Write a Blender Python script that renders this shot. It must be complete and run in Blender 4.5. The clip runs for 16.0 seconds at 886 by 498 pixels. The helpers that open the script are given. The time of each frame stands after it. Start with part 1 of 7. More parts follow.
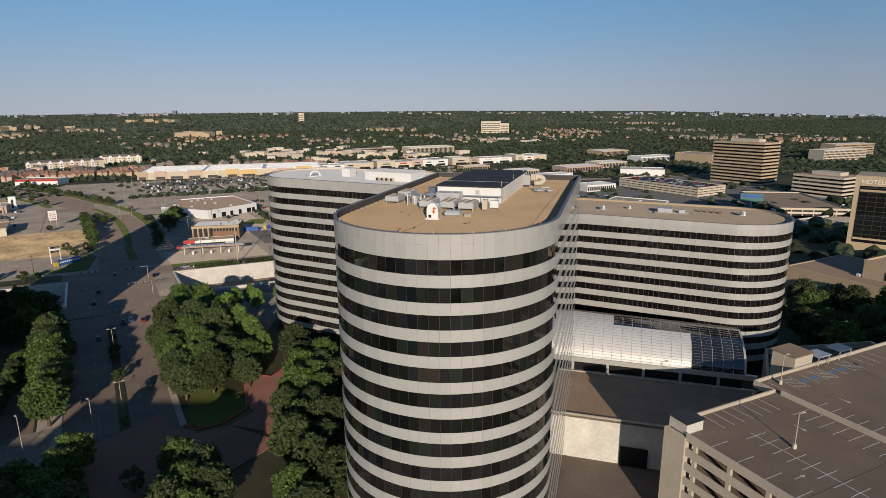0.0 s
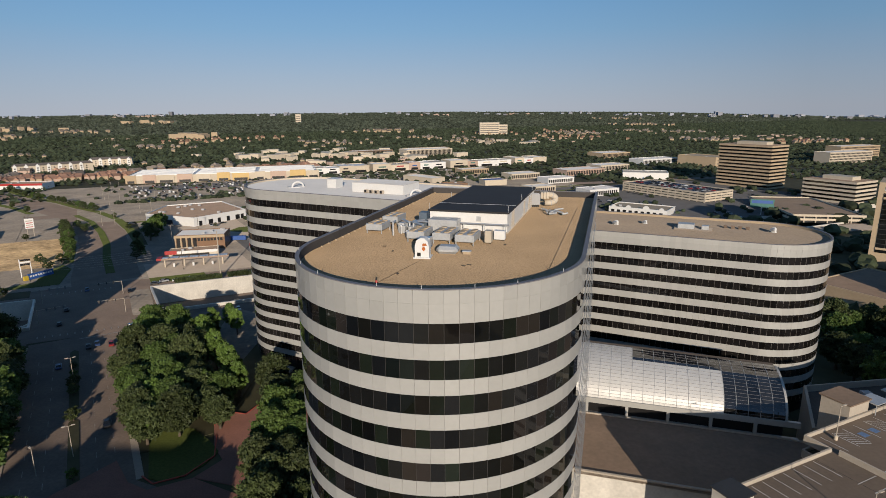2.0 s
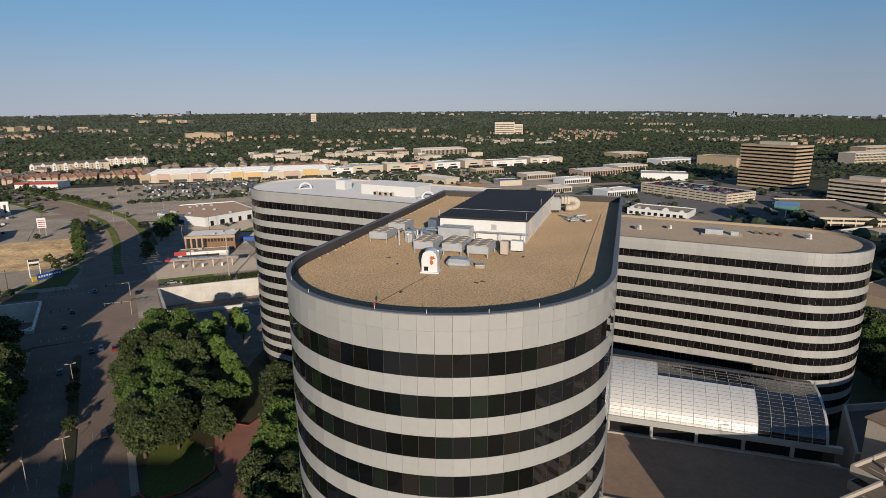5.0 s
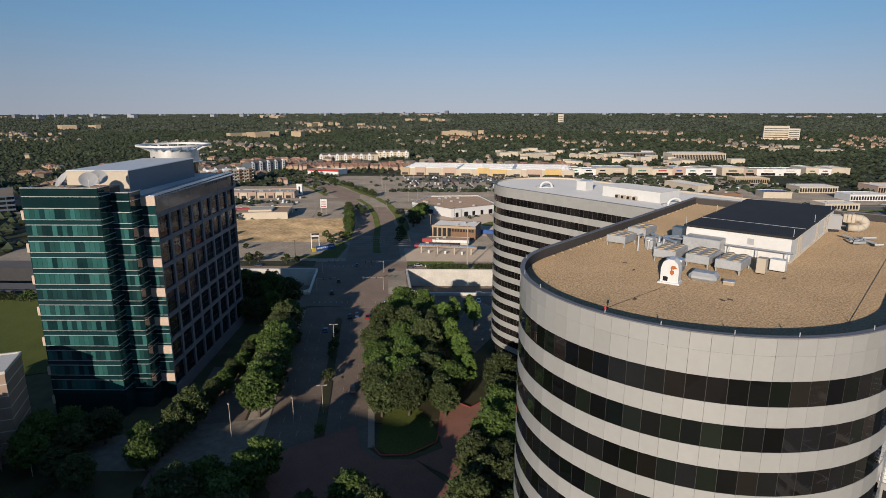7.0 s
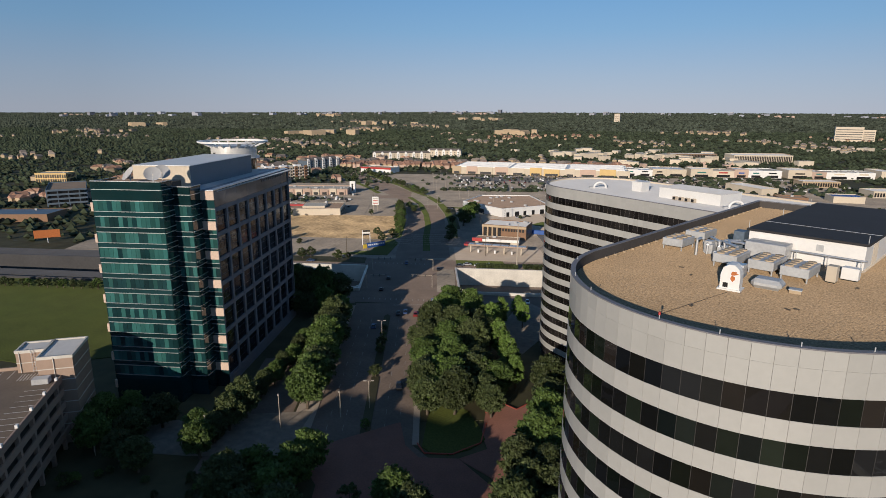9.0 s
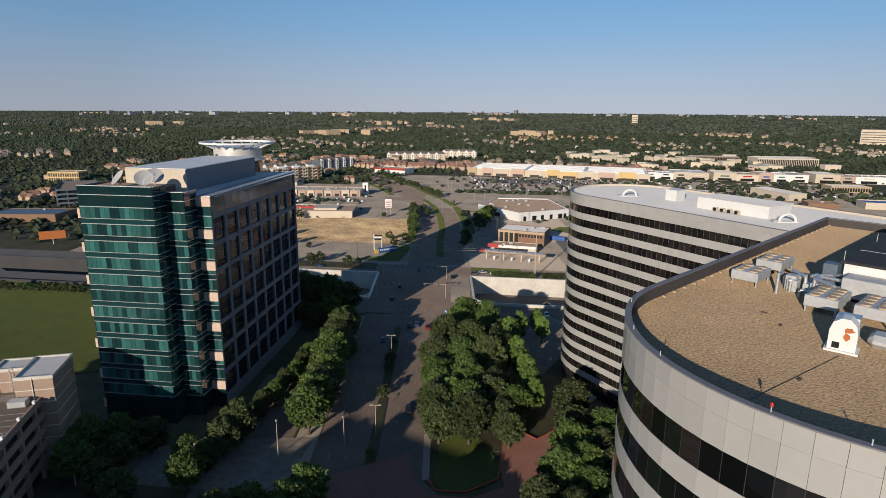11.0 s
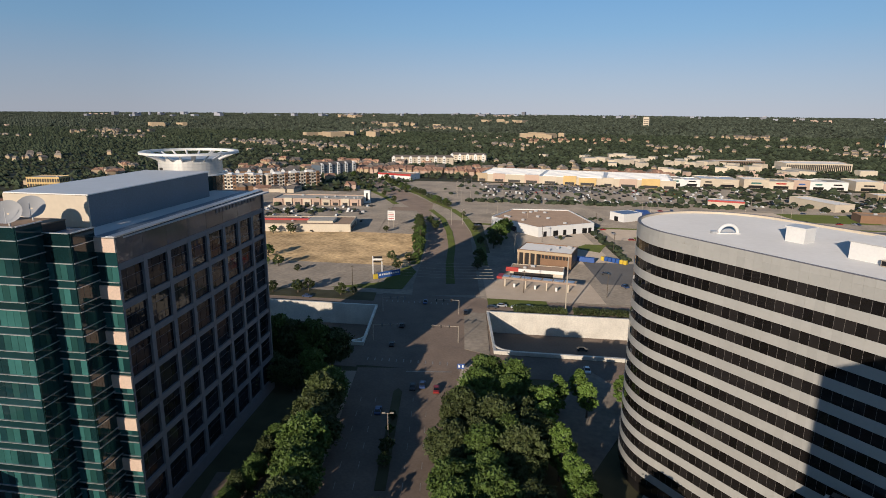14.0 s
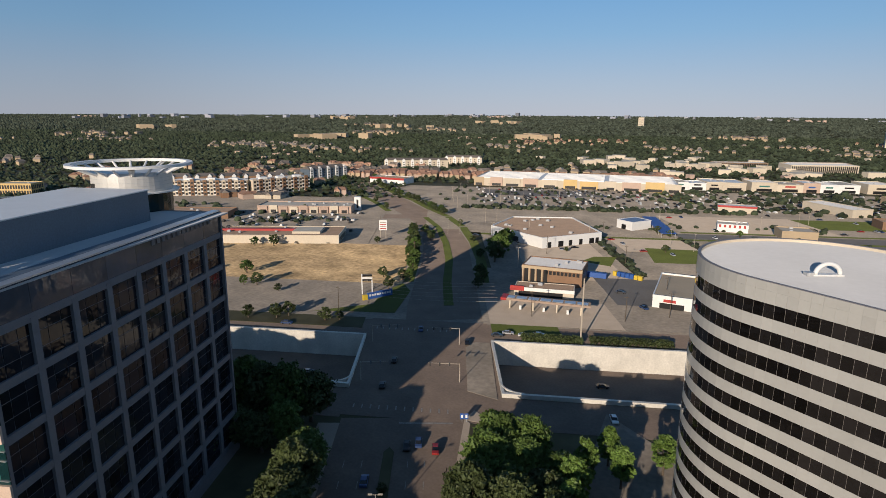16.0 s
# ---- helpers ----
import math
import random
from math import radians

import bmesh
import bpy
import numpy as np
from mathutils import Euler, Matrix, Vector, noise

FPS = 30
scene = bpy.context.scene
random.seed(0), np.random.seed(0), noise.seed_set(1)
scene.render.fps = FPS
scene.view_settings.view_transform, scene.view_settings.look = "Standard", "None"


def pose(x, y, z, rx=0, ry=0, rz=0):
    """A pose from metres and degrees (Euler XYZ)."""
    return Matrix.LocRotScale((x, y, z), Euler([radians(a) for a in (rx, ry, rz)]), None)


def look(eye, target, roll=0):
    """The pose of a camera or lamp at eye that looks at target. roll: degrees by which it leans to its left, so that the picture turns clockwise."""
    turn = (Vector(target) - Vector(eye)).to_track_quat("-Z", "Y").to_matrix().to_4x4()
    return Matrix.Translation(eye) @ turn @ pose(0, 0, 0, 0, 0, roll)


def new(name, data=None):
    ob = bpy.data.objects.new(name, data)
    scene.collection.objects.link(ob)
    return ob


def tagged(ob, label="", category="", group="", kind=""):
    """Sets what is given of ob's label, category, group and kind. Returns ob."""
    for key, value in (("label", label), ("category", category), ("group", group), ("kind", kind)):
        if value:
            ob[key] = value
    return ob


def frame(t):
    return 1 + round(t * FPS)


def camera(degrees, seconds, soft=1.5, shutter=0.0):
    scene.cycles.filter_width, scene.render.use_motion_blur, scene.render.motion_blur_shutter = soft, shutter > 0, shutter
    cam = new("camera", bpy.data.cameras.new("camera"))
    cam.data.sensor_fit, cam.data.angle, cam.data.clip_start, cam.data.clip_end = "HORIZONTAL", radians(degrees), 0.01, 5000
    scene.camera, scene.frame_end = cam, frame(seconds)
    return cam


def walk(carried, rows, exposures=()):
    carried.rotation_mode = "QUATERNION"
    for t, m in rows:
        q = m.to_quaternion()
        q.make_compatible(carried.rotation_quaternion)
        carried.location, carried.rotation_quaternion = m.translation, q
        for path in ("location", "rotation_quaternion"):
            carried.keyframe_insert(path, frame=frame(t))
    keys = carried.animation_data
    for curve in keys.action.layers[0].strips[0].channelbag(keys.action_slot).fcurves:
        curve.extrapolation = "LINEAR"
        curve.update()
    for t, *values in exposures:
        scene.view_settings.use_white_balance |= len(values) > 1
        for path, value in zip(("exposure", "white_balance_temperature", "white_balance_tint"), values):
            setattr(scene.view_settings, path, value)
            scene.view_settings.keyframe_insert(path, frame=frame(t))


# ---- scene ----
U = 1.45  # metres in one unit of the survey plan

# camera: seconds, place, heading to the left of +y, tilt, lean
PATH = [
    (0.0, -0.21, -0.06, 82.85, -0.068, -13.591, -0.410),
    (0.5, -0.20, 4.54, 83.00, 0.002, -13.564, -0.386),
    (1.0, 0.08, 10.11, 83.27, -0.044, -13.550, -0.413),
    (1.5, 0.38, 16.18, 83.48, -0.215, -13.473, -0.397),
    (2.0, 0.59, 20.98, 83.88, -0.240, -13.520, -0.435),
    (2.5, 0.78, 24.74, 84.00, -0.293, -13.531, -0.371),
    (3.0, 0.95, 27.12, 84.27, -0.300, -13.562, -0.418),
    (5.3, 1.08, 29.69, 83.32, 1.980, -13.530, -0.410),
    (5.5, 1.07, 29.75, 83.28, 4.630, -13.515, -0.397),
    (6.0, 0.83, 29.08, 83.29, 16.006, -13.453, -0.230),
    (6.5, 0.95, 29.30, 83.19, 22.256, -13.394, -0.063),
    (7.0, 1.01, 29.14, 83.27, 24.443, -13.415, 0.013),
    (7.5, 1.02, 29.44, 83.20, 25.481, -13.435, 0.047),
    (8.0, 0.95, 29.57, 83.17, 28.190, -13.440, 0.129),
    (8.5, 0.93, 29.78, 83.05, 28.960, -13.421, 0.130),
    (9.0, 0.83, 30.00, 83.01, 29.476, -13.513, 0.201),
    (11.5, -9.99, 48.26, 82.94, 31.040, -13.461, 0.514),
    (12.0, -14.06, 54.83, 82.88, 31.132, -13.432, 0.556),
    (12.5, -18.97, 61.97, 82.92, 31.204, -13.449, 0.599),
    (13.0, -24.31, 69.74, 82.89, 31.353, -13.445, 0.622),
    (13.5, -29.64, 77.76, 82.65, 31.568, -13.400, 0.550),
    (14.0, -35.25, 85.92, 82.49, 31.514, -13.353, 0.568),
    (14.5, -40.85, 94.18, 82.49, 31.376, -13.316, 0.581),
    (15.0, -45.59, 101.57, 82.19, 31.324, -13.276, 0.402),
    (15.5, -49.57, 107.02, 82.38, 31.068, -13.220, 0.354),
    (16.0, -52.85, 111.88, 82.52, 30.907, -13.245, 0.399),
]
cam = camera(74.35, 16.0, 0.6)
walk(cam, [(t, pose(x, y, z, 0, 0, a) @ pose(0, 0, 0, 90 + b, 0, 0) @ pose(0, 0, 0, 0, 0, c)) for t, x, y, z, a, b, c in PATH],
     exposures=((0.0, -0.14, 6600, 11), (3.0, -0.14, 6620, 11), (9.0, -0.09, 6500, 12), (12.5, 0.03, 6650, 12), (16.0, 0.0, 6700, 12)))


# ---- world, sun ----
SUN_TURN, SUN_HIGH = 6.5, 13.8  # shadows run 6.5 degrees to the left of +y
# clear evening sky opposite the sun: pale at the horizon, deep blue overhead
SKY_FADE = ((0.0, (0.375, 0.44, 0.55)), (0.05, (0.315, 0.42, 0.565)), (0.12, (0.20, 0.385, 0.60)), (0.2, (0.13, 0.33, 0.60)), (0.45, (0.088, 0.19, 0.375)), (1.0, (0.062, 0.145, 0.29)))
world = bpy.data.worlds.new("sky")
scene.world = world
world.use_nodes = True
wn = world.node_tree.nodes
sky = wn.new("ShaderNodeTexSky")
sky.sky_type = "NISHITA"
sky.sun_disc = False
sky.sun_elevation, sky.sun_rotation = radians(SUN_HIGH), radians(180 - SUN_TURN)
sky.altitude, sky.air_density, sky.dust_density, sky.ozone_density = 200, 1.0, 0.1, 2.5
wn["Background"].inputs["Strength"].default_value = 0.08
tone = wn.new("ShaderNodeMix")
tone.data_type, tone.blend_type = "RGBA", "MULTIPLY"
tone.inputs["Factor"].default_value = 1.0
tone.inputs["B"].default_value = (0.96, 0.97, 1.16, 1)
world.node_tree.links.new(sky.outputs[0], tone.inputs["A"])
veil = wn.new("ShaderNodeMix")  # thin summer haze over the whole sky
veil.data_type = "RGBA"
veil.inputs["Factor"].default_value = 0.88
coord, split, fade, gain = wn.new("ShaderNodeTexCoord"), wn.new("ShaderNodeSeparateXYZ"), wn.new("ShaderNodeValToRGB"), wn.new("ShaderNodeVectorMath")
gain.operation = "SCALE"
gain.inputs["Scale"].default_value = 12.5
while len(fade.color_ramp.elements) < 6:
    fade.color_ramp.elements.new(0.5)
for e, (at, c) in zip(fade.color_ramp.elements, SKY_FADE):
    e.position, e.color = at, (*c, 1)
world.node_tree.links.new(coord.outputs["Generated"], split.inputs[0])
world.node_tree.links.new(split.outputs["Z"], fade.inputs[0])
world.node_tree.links.new(fade.outputs["Color"], gain.inputs[0])
world.node_tree.links.new(gain.outputs[0], veil.inputs["B"])
world.node_tree.links.new(tone.outputs["Result"], veil.inputs["A"])
# the sky is a little brighter round the point opposite the sun
toward, spread, lit = wn.new("ShaderNodeVectorMath"), wn.new("ShaderNodeMapRange"), wn.new("ShaderNodeVectorMath")
toward.operation, lit.operation = "DOT_PRODUCT", "SCALE"
toward.inputs[1].default_value = (-math.sin(radians(14)), math.cos(radians(14)), 0)
for k, v in enumerate((0.70, 1.0, 0.88, 1.13)):
    spread.inputs[k + 1].default_value = v
world.node_tree.links.new(coord.outputs["Generated"], toward.inputs[0])
world.node_tree.links.new(toward.outputs["Value"], spread.inputs[0])
world.node_tree.links.new(veil.outputs["Result"], lit.inputs[0])
world.node_tree.links.new(spread.outputs[0], lit.inputs["Scale"])
world.node_tree.links.new(lit.outputs[0], wn["Background"].inputs[0])
sun = new("sun", bpy.data.lights.new("sun", "SUN"))
sun.data.energy, sun.data.angle, sun.data.color = 4.3, radians(0.53), (1.0, 0.89, 0.75)
sun.matrix_world = look((0, 0, 0), (-math.sin(radians(SUN_TURN)), math.cos(radians(SUN_TURN)), -math.tan(radians(SUN_HIGH))))


# ---- materials ----
def mat(name, color, rough=0.7, metal=0.0, vary=0.12, size=3.0, fine=0.15, fine_size=0.3, bump=0.0, bump_size=0.5, spec=0.5, random=0.0, island=0.0, tint=None, stretch=(1, 1, 1), powder=0.0):
    """A surface with blotches of one size, grain of another, relief, and a change from piece to piece."""
    m = bpy.data.materials.new(name)
    m.use_nodes = True
    nt = m.node_tree
    N, L = nt.nodes, nt.links
    b = N["Principled BSDF"]
    b.inputs["Roughness"].default_value, b.inputs["Metallic"].default_value = rough, metal
    b.inputs["Specular IOR Level"].default_value = spec
    b.inputs["Diffuse Roughness"].default_value = powder
    geo = N.new("ShaderNodeNewGeometry")
    mapping = N.new("ShaderNodeMapping")
    mapping.inputs["Scale"].default_value = stretch
    L.new(geo.outputs["Position"], mapping.inputs["Vector"])

    def cloud(scale, detail):
        n = N.new("ShaderNodeTexNoise")
        n.inputs["Scale"].default_value, n.inputs["Detail"].default_value = 1.0 / scale, detail
        L.new(mapping.outputs[0], n.inputs["Vector"])
        return n.outputs["Fac"]

    def math_node(op, a, c):
        n = N.new("ShaderNodeMath")
        n.operation = op
        for k, v in enumerate((a, c)):
            if isinstance(v, (int, float)):
                n.inputs[k].default_value = v
            else:
                L.new(v, n.inputs[k])
        return n.outputs[0]

    def span(v, amount):
        return math_node("ADD", math_node("MULTIPLY", math_node("SUBTRACT", v, 0.5), amount * 3.0), 1.0)

    value = math_node("MULTIPLY", span(cloud(size, 5), vary), span(cloud(fine_size, 3), fine))
    if random:
        info = N.new("ShaderNodeObjectInfo")
        value = math_node("MULTIPLY", value, math_node("ADD", math_node("MULTIPLY", info.outputs["Random"], random * 2), 1 - random))
    if island:
        value = math_node("MULTIPLY", value, math_node("ADD", math_node("MULTIPLY", geo.outputs["Random Per Island"], island * 2), 1 - island))
    base = N.new("ShaderNodeMix")
    base.data_type = "RGBA"
    base.inputs["A"].default_value = (*color, 1)
    base.inputs["B"].default_value = (*(tint or color), 1)
    L.new(math_node("MULTIPLY", cloud(size * 2.3, 3), 1.0), base.inputs["Factor"])
    scaled = N.new("ShaderNodeVectorMath")
    scaled.operation = "SCALE"
    L.new(base.outputs["Result"], scaled.inputs[0])
    L.new(value, scaled.inputs["Scale"])
    L.new(scaled.outputs[0], b.inputs["Base Color"])
    if bump:
        bn = N.new("ShaderNodeBump")
        bn.inputs["Strength"].default_value, bn.inputs["Distance"].default_value = 0.6, bump
        L.new(cloud(bump_size, 4), bn.inputs["Height"])
        L.new(bn.outputs[0], b.inputs["Normal"])
    return m


def glass_mat(name, color, rough=0.03, spec=0.8, random=0.6, wobble=0.004, coat=0.0):
    """Coated dark glass: nearly black from inside, with a slight waviness of its own in each pane."""
    m = mat(name, color, rough, 0.0, 0.2, 6, 0.1, 1.0, 0, 1, spec, random, random)
    nt = m.node_tree
    nt.nodes["Principled BSDF"].inputs["Coat Weight"].default_value = coat
    nt.nodes["Principled BSDF"].inputs["Coat IOR"].default_value = 1.7
    nt.nodes["Principled BSDF"].inputs["Coat Roughness"].default_value = 0.02
    bn, nz, geo = nt.nodes.new("ShaderNodeBump"), nt.nodes.new("ShaderNodeTexNoise"), nt.nodes.new("ShaderNodeNewGeometry")
    nz.inputs["Scale"].default_value = 0.5
    bn.inputs["Strength"].default_value, bn.inputs["Distance"].default_value = 0.5, wobble * 4
    nt.links.new(geo.outputs["Position"], nz.inputs["Vector"])
    nt.links.new(nz.outputs["Fac"], bn.inputs["Height"])
    nt.links.new(bn.outputs[0], nt.nodes["Principled BSDF"].inputs["Normal"])
    return m


M = dict(
    panel=mat("white_panel", (0.41, 0.40, 0.37), 0.5, 0, 0.05, 9, 0.04, 0.6, random=0.05, island=0.05),
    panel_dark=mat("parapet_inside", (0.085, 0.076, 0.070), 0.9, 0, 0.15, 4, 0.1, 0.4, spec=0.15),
    glass=glass_mat("dark_glass", (0.012, 0.012, 0.012), coat=0.7),
    glass_green=glass_mat("greenish_glass", (0.012, 0.016, 0.011), coat=0.7),
    glass_brown=glass_mat("brownish_glass", (0.026, 0.021, 0.018), coat=0.7),
    night_glass=glass_mat("near_black_glass", (0.012, 0.0105, 0.010), spec=0.5, random=0.45, coat=0.2),
    pale_mullion=mat("pale_mullion", (0.19, 0.17, 0.15), 0.6, 0.2),
    mullion=mat("dark_mullion", (0.06, 0.055, 0.05), 0.5, 0.3),
    gravel=mat("roof_gravel", (0.388, 0.274, 0.163), 0.95, 0, 0.13, 7, 0.6, 0.2, 0.14, 0.2, 0.2, tint=(0.292, 0.206, 0.122), powder=1.0),
    gravel_grey=mat("dull_roof_gravel", (0.30, 0.235, 0.165), 0.95, 0, 0.1, 9, 0.2, 0.5, 0.05, 0.3, 0.2, tint=(0.22, 0.18, 0.145), powder=1.0),
    membrane=mat("grey_membrane", (0.47, 0.465, 0.46), 0.75, 0, 0.08, 14, 0.05, 1.2, 0.02, 2.0, powder=0.8),
    tar=mat("black_roofing", (0.028, 0.026, 0.026), 0.85, 0, 0.2, 5, 0.15, 0.4),
    white=mat("white_paint", (0.78, 0.76, 0.72), 0.5, 0, 0.05, 4, 0.05, 0.4),
    metal=mat("galvanised_metal", (0.52, 0.52, 0.51), 0.5, 0.25, 0.15, 2, 0.12, 0.3),
    rust=mat("rust", (0.45, 0.14, 0.04), 0.9, 0, 0.3, 0.5),
    concrete=mat("concrete", (0.44, 0.38, 0.305), 0.85, 0, 0.12, 7, 0.1, 0.5, 0.01, 0.4, powder=0.8),
    wallwhite=mat("white_wall", (0.60, 0.56, 0.49), 0.85, 0, 0.2, 5, 0.14, 0.6),
    deck=mat("parking_deck", (0.175, 0.128, 0.088), 0.9, 0, 0.2, 8, 0.14, 0.7, tint=(0.125, 0.10, 0.08), powder=1.0),
    asphalt=mat("old_asphalt", (0.245, 0.205, 0.162), 0.9, 0, 0.36, 15, 0.3, 1.8, 0.02, 0.3, tint=(0.155, 0.135, 0.11), powder=1.0),
    darkroof=mat("dark_brown_roofing", (0.095, 0.075, 0.06), 0.9, 0, 0.25, 5, 0.15, 0.8, powder=0.8),
    darkasphalt=mat("dark_asphalt", (0.078, 0.075, 0.074), 0.9, 0, 0.2, 10, 0.15, 1.0, powder=1.0),
    leaf_mid=mat("mid_green_leaves", (0.076, 0.120, 0.028), 0.6, 0, 0.2, 4, 0.25, 0.5, spec=0.25, random=0.2, island=0.35),
    road=mat("road_concrete", (0.184, 0.136, 0.102), 0.9, 0, 0.24, 9, 0.2, 0.8, tint=(0.125, 0.096, 0.077), powder=1.0),
    paint=mat("worn_road_paint", (0.27, 0.25, 0.22), 0.8, 0, 0.4, 1.5, 0.4, 0.3),
    lane=mat("lane_paint", (0.66, 0.63, 0.57), 0.7, 0, 0.2, 2, 0.2, 0.4),
    pave=mat("pavement_concrete", (0.32, 0.265, 0.21), 0.9, 0, 0.12, 5, 0.12, 0.5, powder=1.0),
    kerb=mat("red_kerb", (0.40, 0.075, 0.05), 0.8, 0, 0.2, 2),
    brickpave=mat("brick_paving", (0.23, 0.105, 0.075), 0.85, 0, 0.14, 5, 0.2, 0.4, 0.01, 0.2, powder=0.8),
    grass=mat("lawn", (0.066, 0.086, 0.018), 0.95, 0, 0.2, 10, 0.3, 0.6, 0.05, 0.3, 0.2, tint=(0.085, 0.095, 0.026), powder=1.0),
    drygrass=mat("dry_grass", (0.50, 0.355, 0.19), 0.95, 0, 0.62, 13, 0.5, 2.2, 0.25, 0.9, 0.2, tint=(0.21, 0.15, 0.09), powder=1.0),
    earth=mat("wooded_ground", (0.075, 0.070, 0.038), 0.95, 0, 0.3, 40, 0.3, 6, 0.1, 4, 0.2, tint=(0.085, 0.075, 0.04)),
    leaf=mat("leaves", (0.054, 0.077, 0.023), 0.6, 0, 0.2, 4, 0.25, 0.5, spec=0.25, random=0.25, island=0.35, tint=(0.064, 0.076, 0.030)),
    # brighter leaf copy for the grove's edge, sunlight put into its colour
    leaf_sunlit=mat("light_leaves", (0.108, 0.175, 0.036), 0.55, 0, 0.2, 4, 0.25, 0.5, spec=0.3, random=0.15, island=0.35),
    # far leaves again, with aerial haze put into a paler, greyer colour
    leaf_hazed=mat("hazed_leaves", (0.062, 0.076, 0.050), 0.9, 0, 0.4, 220, 0.4, 6.0, spec=0.1, island=0.5, tint=(0.075, 0.084, 0.060)),
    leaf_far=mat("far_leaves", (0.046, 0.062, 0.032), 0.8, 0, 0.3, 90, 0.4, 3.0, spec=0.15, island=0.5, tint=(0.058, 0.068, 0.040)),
    bark=mat("bark", (0.11, 0.085, 0.06), 0.95, 0, 0.2, 1, 0.3, 0.1, 0.02, 0.1),
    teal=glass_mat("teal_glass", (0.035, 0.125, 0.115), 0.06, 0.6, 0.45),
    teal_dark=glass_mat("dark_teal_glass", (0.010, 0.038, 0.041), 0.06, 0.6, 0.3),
    navy=mat("blue_grey_metal", (0.14, 0.18, 0.22), 0.5, 0.3, 0.08, 6),
    stone=mat("pink_granite", (0.36, 0.255, 0.19), 0.6, 0, 0.1, 2, 0.1, 0.2),
    granite=mat("grey_granite", (0.195, 0.185, 0.19), 0.6, 0, 0.1, 2, 0.1, 0.2, spec=0.3),
    orange=mat("peach_panel", (0.60, 0.45, 0.35), 0.6, 0, 0.08, 2),
    tan=mat("tan_stucco", (0.47, 0.355, 0.23), 0.85, 0, 0.08, 8, 0.06, 1.0, random=0.08),
    cream=mat("cream_stucco", (0.60, 0.51, 0.39), 0.85, 0, 0.08, 8, 0.06, 1.0, random=0.10),
    pinkish=mat("pink_stucco", (0.50, 0.36, 0.28), 0.85, 0, 0.08, 8, 0.06, 1.0, random=0.12),
    ochre=mat("ochre_stucco", (0.66, 0.46, 0.20), 0.85, 0, 0.08, 8, 0.06, 1.0),
    brick=mat("brown_brick", (0.25, 0.145, 0.085), 0.9, 0, 0.1, 3, 0.14, 0.3),
    brown=mat("brown_roofing", (0.235, 0.165, 0.115), 0.9, 0, 0.15, 6, 0.15, 1.0, random=0.15, powder=0.8),
    tile=mat("red_roof_tiles", (0.36, 0.20, 0.13), 0.85, 0, 0.15, 9, 0.2, 0.8, random=0.25, island=0.3),
    shingle=mat("grey_shingles", (0.20, 0.165, 0.135), 0.9, 0, 0.15, 9, 0.2, 0.8, random=0.3, island=0.35),
    dark=mat("dark_opening", (0.014, 0.013, 0.013), 0.35, 0, 0.2, 3),
    red=mat("red_paint", (0.42, 0.03, 0.025), 0.5),
    blue=mat("blue_paint", (0.03, 0.10, 0.34), 0.5),
    faded_blue=mat("faded_blue_paint", (0.17, 0.26, 0.40), 0.8, 0, 0.3, 0.6, 0.3, 0.2),
    yellow=mat("yellow_paint", (0.65, 0.45, 0.05), 0.5),
    green=mat("sign_green", (0.04, 0.16, 0.14), 0.5),
    rubber=mat("black_rubber", (0.02, 0.02, 0.02), 0.9),
    chrome=mat("pale_metal", (0.62, 0.62, 0.62), 0.35, 0.7, 0.05, 2),
    silver=mat("silver_roofing", (0.66, 0.64, 0.60), 0.42, 0.18, 0.08, 3, 0.05, 0.5, island=0.07),
    smoke=glass_mat("smoked_glass", (0.022, 0.024, 0.030), 0.05, 0.18, 0.5, 0.02),
    # the grey base colour stands in for the hazy surroundings this glass reflects
    mirror=glass_mat("grey_mirror_glass", (0.096, 0.098, 0.112), 0.08, 0.5, 0.25, 0.02),
    # skyline walls: distance haze is painted in as a bluish grey
    haze=mat("hazed_wall", (0.30, 0.31, 0.35), 0.9, 0, 0.1, 20, random=0.4),
)

# the facade panels are enamelled: a faint gloss that mirrors only at a glancing angle
for key in ("panel",):
    b = M[key].node_tree.nodes["Principled BSDF"]
    b.inputs["Coat Weight"].default_value, b.inputs["Coat Roughness"].default_value = 0.4, 0.06


# ---- helpers for meshes ----
def plan(x, y, z=0.0):
    return Vector((x * U, y * U, z))


def link(name, bm, material, parent=None, smooth=False):
    me = bpy.data.meshes.new(name)
    bm.normal_update()
    bm.to_mesh(me)
    bm.free()
    for m in material if isinstance(material, (list, tuple)) else (material,):
        me.materials.append(m)
    if smooth:
        me.polygons.foreach_set("use_smooth", [True] * len(me.polygons))
    ob = new(name, me)
    ob.parent = parent
    return ob


def part(name, bm, material, parent, label="", smooth=False):
    ob = link(name, bm, material, parent, smooth)
    return tagged(ob, label) if label else ob


def empty(name, m, label, category, group=""):
    ob = new(name)
    ob.matrix_world = m
    ob.empty_display_size = 0.5
    return tagged(ob, label, category, group)


def quad(bm, pts, index=0):
    f = bm.faces.new([bm.verts.new(p) for p in pts])
    f.material_index = index
    return f


